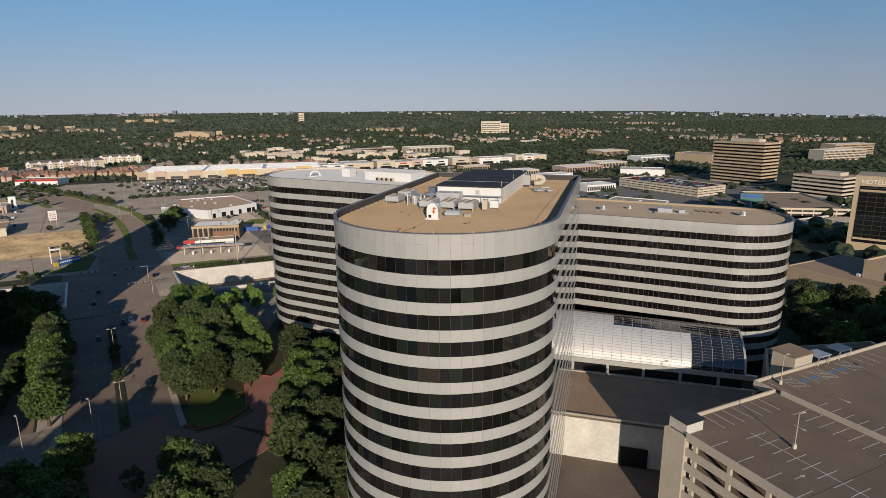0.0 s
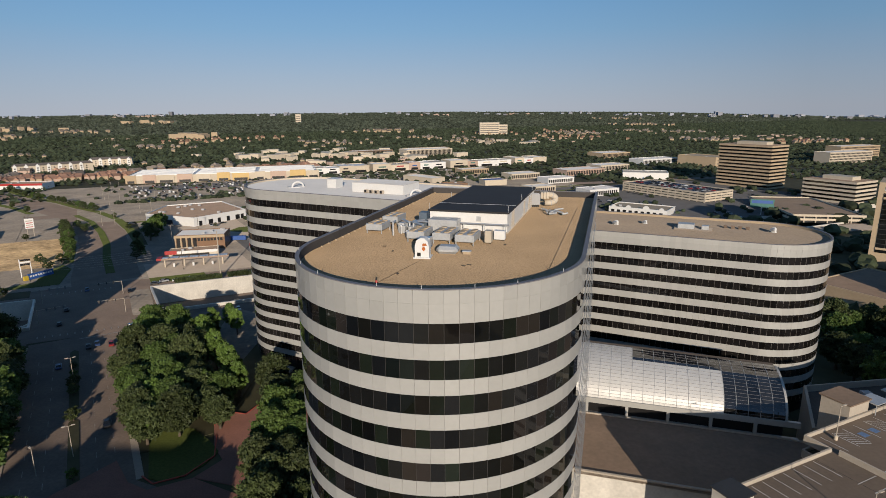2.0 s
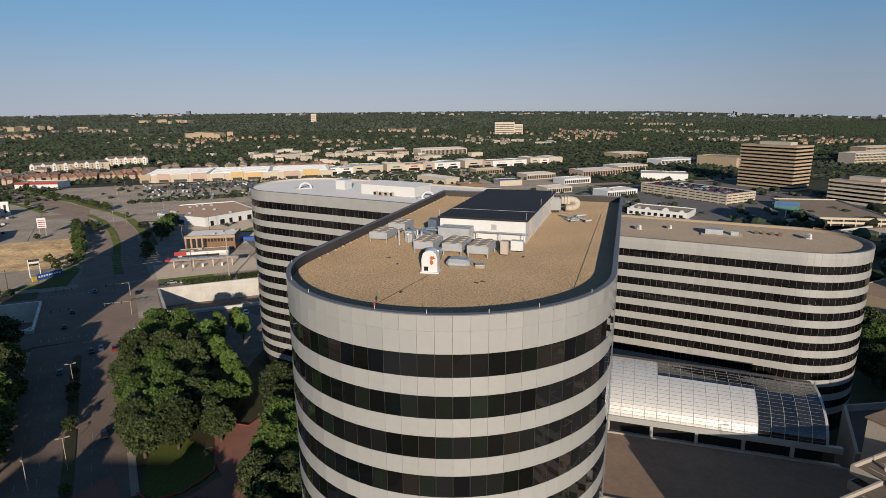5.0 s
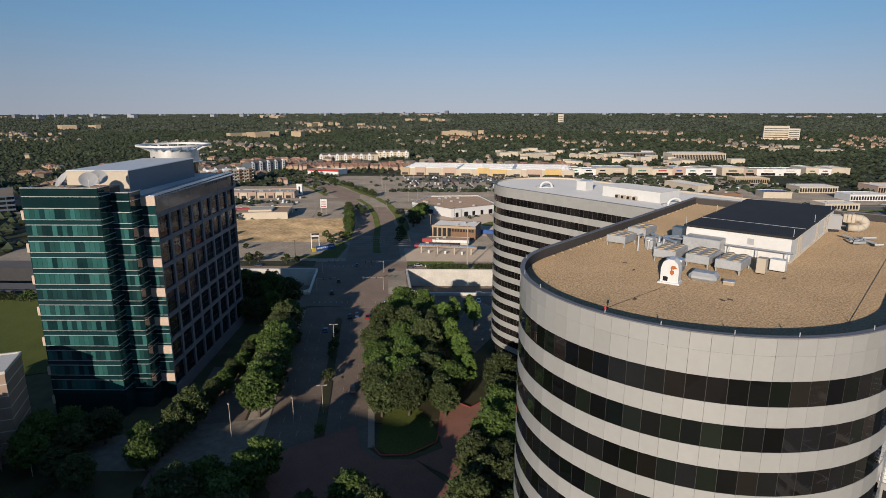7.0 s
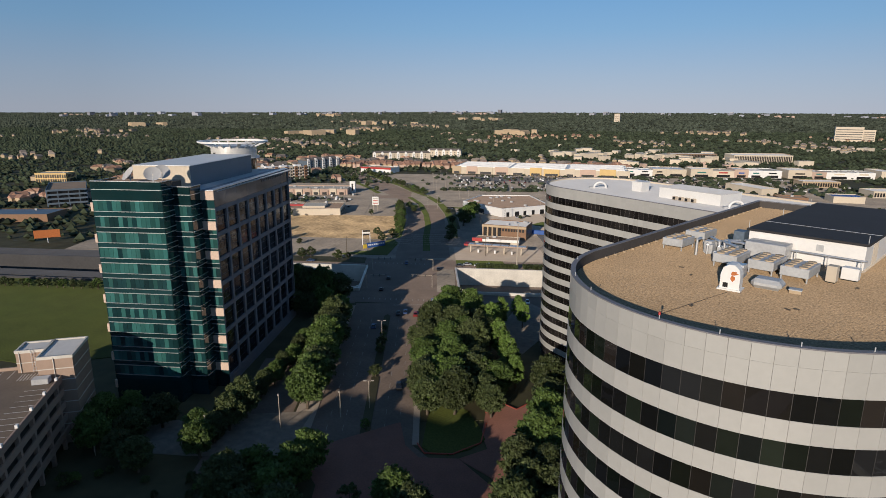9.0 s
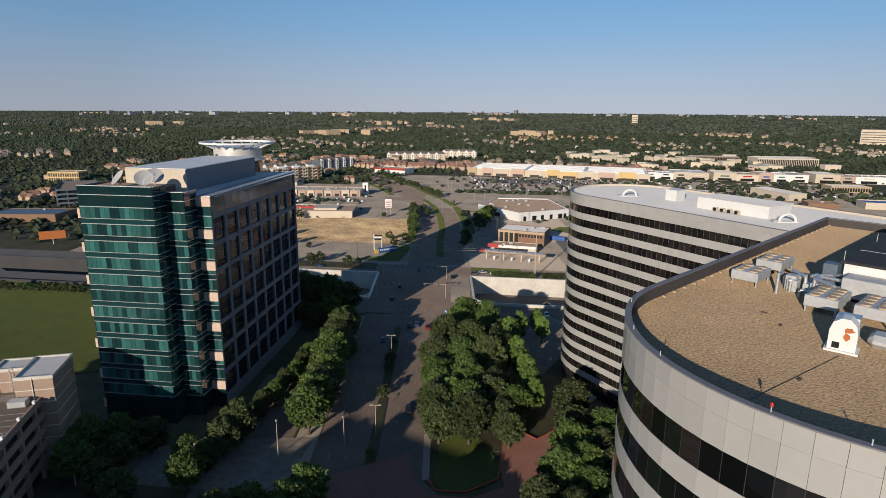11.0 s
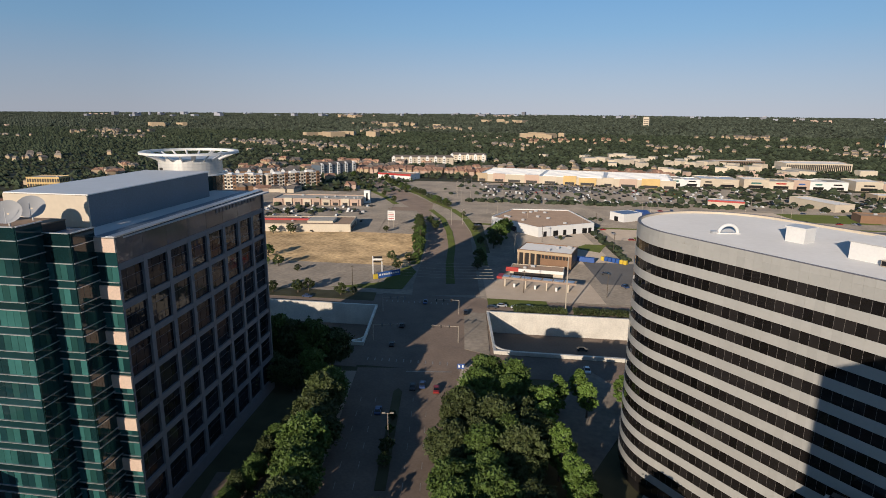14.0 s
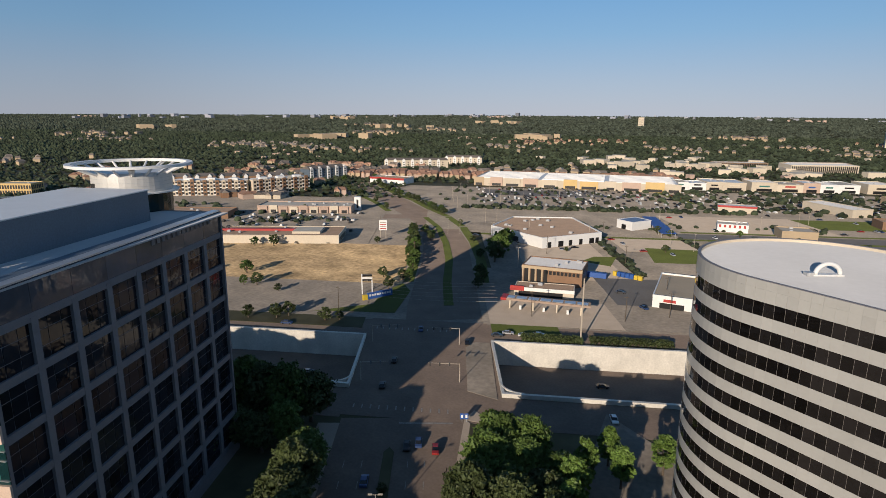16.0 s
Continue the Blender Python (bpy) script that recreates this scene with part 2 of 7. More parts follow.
def add_box(bm, x0, y0, z0, x1, y1, z1, m=None, index=0, bevel=0.0):
    """A box in the frame m."""
    m = m or Matrix()
    v = [bm.verts.new(m @ Vector(p)) for p in ((x0, y0, z0), (x1, y0, z0), (x1, y1, z0), (x0, y1, z0), (x0, y0, z1), (x1, y0, z1), (x1, y1, z1), (x0, y1, z1))]
    faces = [bm.faces.new([v[i] for i in q]) for q in ((3, 2, 1, 0), (4, 5, 6, 7), (0, 1, 5, 4), (1, 2, 6, 5), (2, 3, 7, 6), (3, 0, 4, 7))]
    for f in faces:
        f.material_index = index
    if bevel:
        bmesh.ops.bevel(bm, geom=list({e for f in faces for e in f.edges}), offset=bevel, segments=1, affect="EDGES")
    return faces


def box(*a, **k):
    bm = bmesh.new()
    add_box(bm, *a, **k)
    return bm


def add_rod(bm, a, b, r0, r1=None, n=8, index=0):
    a, b = Vector(a), Vector(b)
    r1 = r0 if r1 is None else r1
    turn = (b - a).to_track_quat("Z", "Y").to_matrix()
    ring = [[bm.verts.new(p + turn @ Vector((r * math.cos(k * 2 * math.pi / n), r * math.sin(k * 2 * math.pi / n), 0))) for k in range(n)] for p, r in ((a, r0), (b, r1))]
    for k in range(n):
        bm.faces.new((ring[0][k], ring[0][(k + 1) % n], ring[1][(k + 1) % n], ring[1][k])).material_index = index
    bm.faces.new(ring[0][::-1]).material_index = index
    bm.faces.new(ring[1]).material_index = index


def tube(points, r, n=12):
    """A bent pipe: rings along a line of points, joined without steps."""
    bm = bmesh.new()
    pts = [Vector(p) for p in points]
    rings = []
    for k, p in enumerate(pts):
        d = (pts[min(k + 1, len(pts) - 1)] - pts[max(k - 1, 0)]).normalized()
        side = Vector((0, 1, 0)) if abs(d.y) < 0.9 else Vector((1, 0, 0))
        up = d.cross(side).normalized()
        side = up.cross(d)
        rings.append([bm.verts.new(p + (side * math.cos(q * 2 * math.pi / n) + up * math.sin(q * 2 * math.pi / n)) * r) for q in range(n)])
    for a, b in zip(rings, rings[1:]):
        for q in range(n):
            bm.faces.new((a[q], a[(q + 1) % n], b[(q + 1) % n], b[q])).smooth = True
    bm.faces.new(rings[0][::-1])
    bm.faces.new(rings[-1])
    bmesh.ops.recalc_face_normals(bm, faces=bm.faces)
    return bm


def rod(a, b, r0, r1=None, n=8):
    bm = bmesh.new()
    add_rod(bm, a, b, r0, r1, n)
    return bm


def prism(pts, z0, z1, bm=None, index=0, top_index=None):
    """An upright block over an outline that runs anticlockwise."""
    bm = bm or bmesh.new()
    lo = [bm.verts.new((p[0], p[1], z0)) for p in pts]
    hi = [bm.verts.new((p[0], p[1], z1)) for p in pts]
    n = len(pts)
    for k in range(n):
        bm.faces.new((lo[k], lo[(k + 1) % n], hi[(k + 1) % n], hi[k])).material_index = index
    bm.faces.new(hi).material_index = index if top_index is None else top_index
    bm.faces.new(lo[::-1]).material_index = index
    return bm


def wall_ring(outer, inner, z0, z1, bm=None, index=0, closed=True):
    """A wall between two outlines with the same number of points."""
    bm = bm or bmesh.new()
    n = len(outer)
    rows = [[bm.verts.new((p[0], p[1], z)) for p in pts] for pts, z in ((outer, z0), (outer, z1), (inner, z1), (inner, z0))]
    for k in range(n if closed else n - 1):
        j = (k + 1) % n
        for a in range(4):
            bm.faces.new((rows[a][k], rows[a][j], rows[(a + 1) % 4][j], rows[(a + 1) % 4][k])).material_index = index
    if not closed:
        bm.faces.new([r[0] for r in rows])
        bm.faces.new([r[-1] for r in rows][::-1])
    return bm


# ---- plan of the ground ----
RS, RN = Vector((-0.515, 0.857)), Vector((0.857, 0.515))  # along the road and to its right


def road_xy(n, s):
    p = RN * n + RS * s
    return p.x * U, p.y * U


def trench_xy(n, f):
    """n to the right of the road's middle, f along it, with lines of equal f parallel to the sunken highway."""
    return road_xy(n, f - 0.13 * n)


TRENCH0, TRENCH1, BRIDGE0, BRIDGE1, DEPTH = 198.0, 225.5, -11.0, 21.0, -8.0


def rise(f, n=0.0):
    """The land climbs gently towards the horizon, less so to the left."""
    return np.interp(f, (1100, 1700, 3300), (0.0, 10.0, 52.0)) * (1 + 0.42 * np.clip(n, -2900, 0) / 2900)


def ground():
    bm = bmesh.new()
    es, fs = (-2900, BRIDGE0, BRIDGE1, 2900), (-900, TRENCH0, TRENCH1, 1100, 1700, 3300)
    v = [[bm.verts.new((*trench_xy(e, f), -0.2 + rise(f, e))) for e in es] for f in fs]
    for a in range(5):
        for c in range(3):
            if not (a == 1 and c != 1):
                bm.faces.new((v[a][c], v[a][c + 1], v[a + 1][c + 1], v[a + 1][c]))
    tagged(link("ground", bm, M["earth"]), "wooded suburban ground reaching to the horizon", "ground", kind="structure")


def slab(name, pts, top, thick, material, label, category="road"):
    ob = link(name, prism(pts, top - thick, top), material)
    return tagged(ob, label, category, kind="structure")


def boxes_mesh(name, items, material, parent, label="", kind="stuff"):
    """Many boxes in one mesh: items of (matrix, size)."""
    corner = np.array([(x, y, z) for z in (0, 1) for x, y in ((0, 0), (1, 0), (1, 1), (0, 1))], float) - (0.5, 0.5, 0.0)
    faces = np.array([(3, 2, 1, 0), (4, 5, 6, 7), (0, 1, 5, 4), (1, 2, 6, 5), (2, 3, 7, 6), (3, 0, 4, 7)])
    vs, fs = [], []
    for k, (m, size) in enumerate(items):
        a = np.array(m)
        vs.append((corner * size) @ a[:3, :3].T + a[:3, 3])
        fs.append(faces + 8 * k)
    me = bpy.data.meshes.new(name)
    me.from_pydata(np.concatenate(vs).tolist(), [], np.concatenate(fs).tolist())
    me.materials.append(material)
    ob = new(name, me)
    ob.parent = parent
    return tagged(ob, label, kind=kind)


def piece(name, mesh, parent, m):
    """One of many alike pieces on a shared mesh."""
    ob = new(name, mesh)
    ob.parent = parent
    ob.matrix_local = m
    return ob


def piece_mesh(name, size, material, bevel=0.0):
    bm = box(-size[0] / 2, -size[1] / 2, 0, size[0] / 2, size[1] / 2, size[2], bevel=bevel)
    me = bpy.data.meshes.new(name)
    bm.to_mesh(me)
    bm.free()
    me.materials.append(material)
    return me


# ---- the striped office building ----


class Outline:
    """A round-ended block: half a circle at the origin and straight sides to y = length."""

    def __init__(self, r, length, pitch=1.55):
        self.r, self.length = r, length
        self.n_arc, self.n_side = round(math.pi * r / pitch), round(length / pitch)

    def slots(self, inset):
        """Middle, heading and width of each panel, from the far left end round to the far right end."""
        r, out = self.r - inset, []
        w = self.length / self.n_side
        for k in range(self.n_side):
            out.append((Vector((-r, self.length - (k + 0.5) * w, 0)), -math.pi / 2, w))
        step = math.pi / self.n_arc
        for k in range(self.n_arc):
            a = math.pi + (k + 0.5) * step
            chord = 2 * r * math.sin(step / 2)
            out.append((Vector((math.cos(a), math.sin(a), 0)) * r * math.cos(step / 2), a + math.pi / 2, chord))
        for k in range(self.n_side):
            out.append((Vector((r, (k + 0.5) * w, 0)), math.pi / 2, w))
        w2 = 2 * r / round(2 * r / 1.55)
        for k in range(round(2 * r / 1.55)):
            out.append((Vector((r - (k + 0.5) * w2, self.length - inset, 0)), math.pi, w2))
        return out

    def line(self, inset):
        r = self.r - inset
        pts = [(-r, self.length - inset)]
        n = self.n_arc * 2
        pts += [(r * math.cos(math.pi + k * math.pi / n), r * math.sin(math.pi + k * math.pi / n)) for k in range(n + 1)]
        return pts + [(r, self.length - inset)]


def office_wing(label, center, turn, r, length, rim, rail, roof, near, storey, glass_high, rail_high, glass="glass", bar="mullion", inner="panel_dark", panels=True):
    """near: tells which (slot number, floor) are single panes. The glass lies almost flush with the bands."""
    shape = Outline(r, length)
    ob = empty("office_wing", Matrix.Translation(plan(*center)) @ Matrix.Rotation(turn, 4, "Z"), label, "office building", "wings of the striped office building")
    slots, back = shape.slots(0.0), shape.slots(-0.06)
    top = rim - rail_high
    floors = int((top - 3.0) / storey)
    part("core", prism(shape.line(0.55), -0.2, rim - rail - 0.15), M["dark"], ob, "dark interior behind the glass")
    part("roof_surface", prism(shape.line(0.36), rim - rail - 0.14, rim - rail), roof, ob)
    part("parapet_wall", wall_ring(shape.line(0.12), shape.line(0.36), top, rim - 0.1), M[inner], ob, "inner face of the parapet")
    part("coping", wall_ring(shape.line(-0.13), shape.line(0.4), rim - 0.1, rim), M["granite"], ob, "narrow metal coping")
    # parapet of two rows of panels
    for z0, h in ((top, rail_high * 0.58), (top + rail_high * 0.58, rail_high * 0.42 - 0.1)):
        items = [(Matrix.Translation(p + Vector((0, 0, z0))) @ Matrix.Rotation(a, 4, "Z"), (w - 0.011, 0.24, h - 0.01)) for p, a, w in slots]
        if panels:
            meshes = {}
            for m, size in items:
                key = round(size[0], 3)
                if key not in meshes:
                    meshes[key] = piece_mesh("parapet_panel", size, M["panel"])
                piece("parapet_panel", meshes[key], ob, m)
        else:
            boxes_mesh("parapet_band", items, M["panel"], ob)
    pane_meshes, rest, bars, tone = {}, [], [], random.Random(int(r * 10))
    for fl in range(floors + 1):
        z = top - (fl + 1) * storey
        # white band below the glass of this floor
        if z > 2:
            h = storey - glass_high
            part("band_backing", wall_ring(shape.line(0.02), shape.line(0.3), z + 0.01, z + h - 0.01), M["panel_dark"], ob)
            boxes_mesh("spandrel_band", [(Matrix.Translation(p + Vector((0, 0, z))) @ Matrix.Rotation(a, 4, "Z"), (w - 0.009, 0.22, h)) for p, a, w in slots], M["panel"], ob)
        for k, (p, a, w) in enumerate(back):
            z1 = max(z + storey - glass_high, 0.2)
            h = top - fl * storey - z1
            if h < 1:
                continue
            m = Matrix.Translation(p + Vector((0, 0, z1))) @ Matrix.Rotation(a, 4, "Z")
            size = (w - 0.045, 0.04, h)
            if near(k, fl, shape):
                key = (round(size[0], 3), round(h, 2))
                if key not in pane_meshes:
                    pane_meshes[key] = [piece_mesh("window_pane", size, M[g]) for g in ((glass, "glass_green", "glass_brown") if glass == "glass" else (glass,) * 3)]
                piece("window_pane", pane_meshes[key][tone.choice((0, 0, 0, 1, 1, 2))], ob, m)
            else:
                rest.append((m, size))
            bars.append((m @ Matrix.Translation((w / 2, 0, 0)), (0.045, 0.04, h)))
    boxes_mesh("window_panes", rest, M[glass], ob)
    boxes_mesh("mullions", bars, M[bar], ob)
    return ob


A_C, A_TURN, A_R, A_L = (0.409, 65.351), -radians(16.18), 18.27, 56.7
B_C, B_TURN, B_R, B_L = (-32.25, 152.8), -radians(90 + 28), 13.0 * U, 47 * U
C_C, C_TURN, C_R, C_L = (64.6, 128.4), radians(90 - 26), 12.0 * U, 42 * U
A_RIM, B_RIM, C_RIM = 66.42, 59.35, 48.6


def build_wings():
    office_wing("white-banded round-ended office wing with gravel roof and dark glass", A_C, A_TURN, A_R, A_L, A_RIM, 1.25, M["gravel"],
                lambda k, fl, s: s.n_side <= k < s.n_side + s.n_arc and fl < 8, 3.98, 2.19, 3.62)
    office_wing("white-banded round-ended office wing with pale membrane roof", B_C, B_TURN, B_R, B_L, B_RIM, 0.6, M["membrane"],
                lambda k, fl, s: s.n_side + s.n_arc - 24 <= k < s.n_side + s.n_arc + 6 and fl < 10, 3.96, 2.1, 3.2, "night_glass", "pale_mullion", "cream")
    office_wing("lower white-banded round-ended office wing with brown gravel roof", C_C, C_TURN, C_R, C_L, C_RIM, 0.8, M["gravel_grey"],
                lambda k, fl, s: s.n_side - 25 <= k < s.n_side + 16 and fl < 7, 4.0, 2.07, 3.4, "night_glass", "pale_mullion", "tan", False)


# ---- atrium, podium and garages ----
def atrium():
    """A half barrel of metal and glass between the wings, across the end of the gravel-roofed wing."""
    m = Matrix.Rotation(-radians(16.8), 4, "Z")  # x across, y along the wing
    x0, x1, y0, r, z0 = -53.5 * U, 23.5 * U, 107.0 * U, 9.5 * U, 10.5 * U
    ob = empty("atrium", Matrix(), "barrel-vaulted metal and glass atrium roof between office wings", "atrium")
    n, cols = 18, 44
    arch = lambda x: 0.75 - 0.215 * (x - x0) / (x1 - x0)  # the vault gets flatter towards one end
    w = (x1 - x0) / cols
    for c in range(cols):
        bm = bmesh.new()
        glassy = c >= cols - 5
        xa, xb = x0 + c * w + 0.03, x0 + (c + 1) * w - 0.03
        edge = []
        for k in range(n):
            # each sheet laps over the one below it
            for q, lift in ((k, 0.05), (k + 1, 0.0)):
                a = math.pi * q / (2 * n)
                edge.append([bm.verts.new(m @ Vector((x, y0 + r - (r + lift) * math.cos(a), z0 + arch(x) * (r + lift) * math.sin(a)))) for x in (xa, xb)])
        for p, q in zip(edge, edge[1:]):
            bm.faces.new((p[0], p[1], q[1], q[0]))
        if cols - 13 <= c and not glassy:
            bm.faces.ensure_lookup_table()
            for k in range(26, len(bm.faces)):
                bm.faces[k].material_index = 1
        part("vault_strip", bm, M["glass"] if glassy or c < 22 else (M["silver"], M["glass"]), ob, "dark glass strip" if glassy or c < 22 else "bright metal strip")
    for c in range(cols + 1):
        bm = bmesh.new()
        x = x0 + c * w
        for k in range(n):
            a, b = math.pi * k / (2 * n), math.pi * (k + 1) / (2 * n)
            p = [Vector((x, y0 + r - (r + 0.06) * math.cos(q), z0 + arch(x) * (r + 0.06) * math.sin(q))) for q in (a, b)]
            add_rod(bm, m @ p[0], m @ p[1], 0.05, n=4)
        part("rib", bm, M["metal"], ob, "grey metal rib of the vault")
    for k in range(1, n):
        a = math.pi * k / (2 * n)
        y, xa = y0 + r - (r + 0.07) * math.cos(a), x0 + 22 * w
        part("purlin", rod(*(m @ Vector((x, y, z0 + arch(x) * (r + 0.07) * math.sin(a))) for x in (xa, x1)), 0.03, n=4), M["granite"], ob, "thin dark seam bar across the vault")
    # arched end walls, flat back roof, floors below
    for x, t in ((x0, -0.5), (x1, 0.5)):
        bm = bmesh.new()
        pts = [(y0, z0)] + [(y0 + r - r * math.cos(math.pi * k / 32), z0 + arch(x) * r * math.sin(math.pi * k / 32)) for k in range(17)] + [(y0 + r, z0)]
        inner = [(y0 + r + (y - y0 - r) * 0.9, z0 + (z - z0) * 0.9) for y, z in pts]
        for p, q, p2, q2 in zip(pts, pts[1:], inner, inner[1:]):
            for xx in (x, x + t):
                f = [(xx, *p), (xx, *q), (xx, *q2), (xx, *p2)]
                if (Vector(p) - Vector(q)).length > 0.01:
                    quad(bm, [m @ Vector(v) for v in f])
            if (Vector(p) - Vector(q)).length > 0.01:
                quad(bm, [m @ Vector(v) for v in ((x, *p), (x, *q), (x + t, *q), (x + t, *p))])
        part("end_arch", bm, M["panel"], ob, "pale arched end frame")
    part("end_wall", box(x0 + 0.2, y0 + 0.4, 0, x1 - 0.2, y0 + r + 10, z0, m=m), M["dark"], ob, "dark glazed hall below the vault")
    for name, lo, hi, ya, yb, mt in (("back_wall", 0.0, 0.95, y0 + r + 0.1, y0 + r + 1.5, "glass"), ("back_roof", 0.95, 0.99, y0 + r, y0 + r + 1.6, "darkroof")):
        bm = bmesh.new()
        v = [[bm.verts.new(m @ Vector((x, y, z0 + q * arch(x) * r))) for y, q in ((ya, lo), (yb, lo), (yb, hi), (ya, hi))] for x in (x0 + 0.1, x1 - 0.1)]
        bm.faces.new(v[0]), bm.faces.new(v[1][::-1])
        for k in range(4):
            bm.faces.new((v[0][k], v[1][k], v[1][(k + 1) % 4], v[0][(k + 1) % 4]))
        part(name, bm, M[mt], ob)
    for z in (z0 - 1.2, z0 - 5.2, z0 - 9.2):
        part("balcony_band", box(x0 + 0.1, y0 - 0.5, z, x1 + 3, y0 + 0.4, z + 1.3, m=m), M["panel"], ob, "pale concrete gallery band")
    for k in range(12):
        x = x0 + 3 + k * (x1 - x0) / 12
        part("column", box(x, y0 - 0.6, 0, x + 0.7, y0 + 0.1, z0 - 1.2, m=m), M["panel"], ob)


def podium():
    ob = empty("podium", Matrix(), "low white-walled service building with dark flat roof", "building")
    a, b, c, d, e = plan(16.0, 88.6), plan(46.0, 79.4), plan(63.0, 91.0), plan(53.2, 95.1), plan(21.4, 104.6)
    rim = (a, b, c, d, e)
    part("roof_deck", prism(rim, 7.4 * U, 7.8 * U), M["brown"], ob, "dark brown flat roof")
    part("wall", prism([p + (Vector((34, 95, 0)) * U - p) * 0.02 for p in rim], 0, 7.4 * U), M["wallwhite"], ob)
    part("edge", wall_ring(rim, [p + (Vector((34, 95, 0)) * U - p) * 0.03 for p in rim], 7.4 * U, 8.05 * U), M["concrete"], ob)
    u = (b - a).normalized()
    part("loading_door", prism([a + u * 19 - u.orthogonal() * 0, a + u * 25, a + u * 25 + Vector((0.2, -0.3, 0)), a + u * 19 + Vector((0.2, -0.3, 0))], 0, 5), M["dark"], ob, "dark loading door opening")


def service_block():
    """Low grey block with a raised parapet between the atrium and the parking garage."""
    ob = empty("service_block", Matrix(), "grey concrete service block with dark flat roof and parapet", "building")
    rim = [plan(*q) for q in ((57.0, 94.6), (88.0, 98.0), (88.0, 112.0), (64.2, 108.6))]
    mid = sum(rim, Vector()) / 4
    part("wall", prism(rim, -0.2, 12.6), M["concrete"], ob)
    part("roof", prism([q + (mid - q) * 0.04 for q in rim], 12.6, 12.7), M["darkroof"], ob, "dark flat roof")
    part("parapet", wall_ring(rim, [q + (mid - q) * 0.04 for q in rim], 12.6, 14.4), M["concrete"], ob)
    for q, r in ((0.3, 0.35), (0.6, 0.6), (0.45, 0.75)):
        v = rim[0].lerp(rim[1], q).lerp(rim[3].lerp(rim[2], q), r)
        un = empty("rooftop_unit", Matrix.Translation((v.x, v.y, 12.7)), "small pale rooftop air conditioning unit", "rooftop unit", "rooftop units on low shops")
        part("casing", box(-1, -1, 0, 1.2, 1, 1.2, bevel=0.05), M["membrane"], un)


G_U, G_V = Vector((0.905, 0.425, 0)), Vector((0.425, -0.905, 0))


def garage_right():
    """Parking structure with an open top deck, in its own frame: x along the far edge, y towards the near side."""
    m = Matrix.Translation(plan(30.4, 71.4)) @ Matrix(((G_U.x, G_V.x, 0, 0), (G_U.y, G_V.y, 0, 0), (0, 0, 1, 0), (0, 0, 0, 1)))
    top = 15.0 * U
    W, D, J = 100 * U, 46 * U, 21.5 * U
    ob = empty("parking_garage", m, "concrete parking garage with open top deck and painted bays", "parking garage")
    for lv in range(7):
        z = top - 0.35 - lv * 3.1
        part("floor_deck", box(0.3, 0.3, z, J, D, z + 0.35), M["deck"], ob)
        part("floor_deck", box(J, -3.4 * U, z, W, D, z + 0.35), M["deck"], ob)
        # spandrels along the left side and far side
        part("spandrel", box(-0.1, 4.5, z - 0.5, 0.25, D, z + 1.1), M["concrete"], ob)
        part("spandrel", box(7, -0.1, z - 0.5, J, 0.25, z + 1.1), M["concrete"], ob)
        part("spandrel", box(J, -3.4 * U - 0.1, z - 0.5, W, -3.4 * U + 0.25, z + 1.1), M["concrete"], ob)
        part("spandrel", box(J - 0.25, -3.4 * U, z - 0.5, J + 0.1, 0, z + 1.1), M["concrete"], ob)
    part("stair_wall", box(-0.5, -0.5, -0.2, 7, 4.6, top - 0.3), M["concrete"], ob, "solid concrete stair tower")
    shed = part("stair_roof", box(0.0, -0.4, top + 2.2, 5.0, 4.4, top + 2.4), M["mullion"], ob, "dark metal roof of the stair head")
    part("stair_head", box(0.3, -0.1, top - 0.3, 4.7, 4.1, top + 2.2), M["wallwhite"], ob)
    for k in range(9):
        part("column", box(0.25, 6 + k * 7.5, -0.2, 0.9, 6.7 + k * 7.5, top - 0.4), M["concrete"], ob)
    # low divider between deck halves
    part("divider_wall", box(J - 0.1, 1.5, top, J + 0.25, D, top + 1.1), M["concrete"], ob)
    for k in range(24):
        y = 8 + k * 2.7
        part("bay_line", box(J - 5.6, y, top, J - 0.4, y + 0.14, top + 0.006), M["lane"], ob)
        part("bay_line", box(J + 0.6, y, top, J + 5.8, y + 0.14, top + 0.006), M["lane"], ob)
    for k in range(20):
        y = 10 + k * 2.7
        part("bay_line", box(9.4, y, top, 19.6 - 5, y + 0.14, top + 0.006), M["lane"], ob)
    part("bay_line", box(11.9, 9, top, 12.05, D, top + 0.005), M["lane"], ob)
    for k in range(9):
        part("bay_line", box(0.7, 9 + k * 5.4, top, 5.6, 9.14 + k * 5.4, top + 0.006), M["lane"], ob)
    for k in range(7):
        x = 9 + k * 2.7
        part("bay_line", box(x, 0.6, top, x + 0.14, 5.6, top + 0.006), M["lane"], ob)
    # arrows, reserved bays and hatching
    for ax, ay, tn in ((J - 9, 12, 90), (J - 9, 34, 90), (J - 24, 22, 0), (J + 10, 9, 90), (J + 24, 13, 180), (J + 12, 30, 90)):
        bm = bmesh.new()
        am = pose(ax, ay, top, 0, 0, tn)
        add_box(bm, -1.4, -0.09, 0, 0.5, 0.09, 0.006, m=am)
        lo, hi = [[bm.verts.new(am @ Vector((*p, z))) for p in ((0.5, -0.42), (1.4, 0), (0.5, 0.42))] for z in (0, 0.006)]
        bm.faces.new(hi), bm.faces.new(lo[::-1])
        part("arrow_mark", bm, M["lane"], ob, "white painted arrow")
    y0 = -3.4 * U
    for k in range(12):
        x = J + 3 + k * 3.4
        part("bay_line", box(x, y0 + 1.2, top, x + 0.14, y0 + 6.4, top + 0.006), M["lane"], ob)
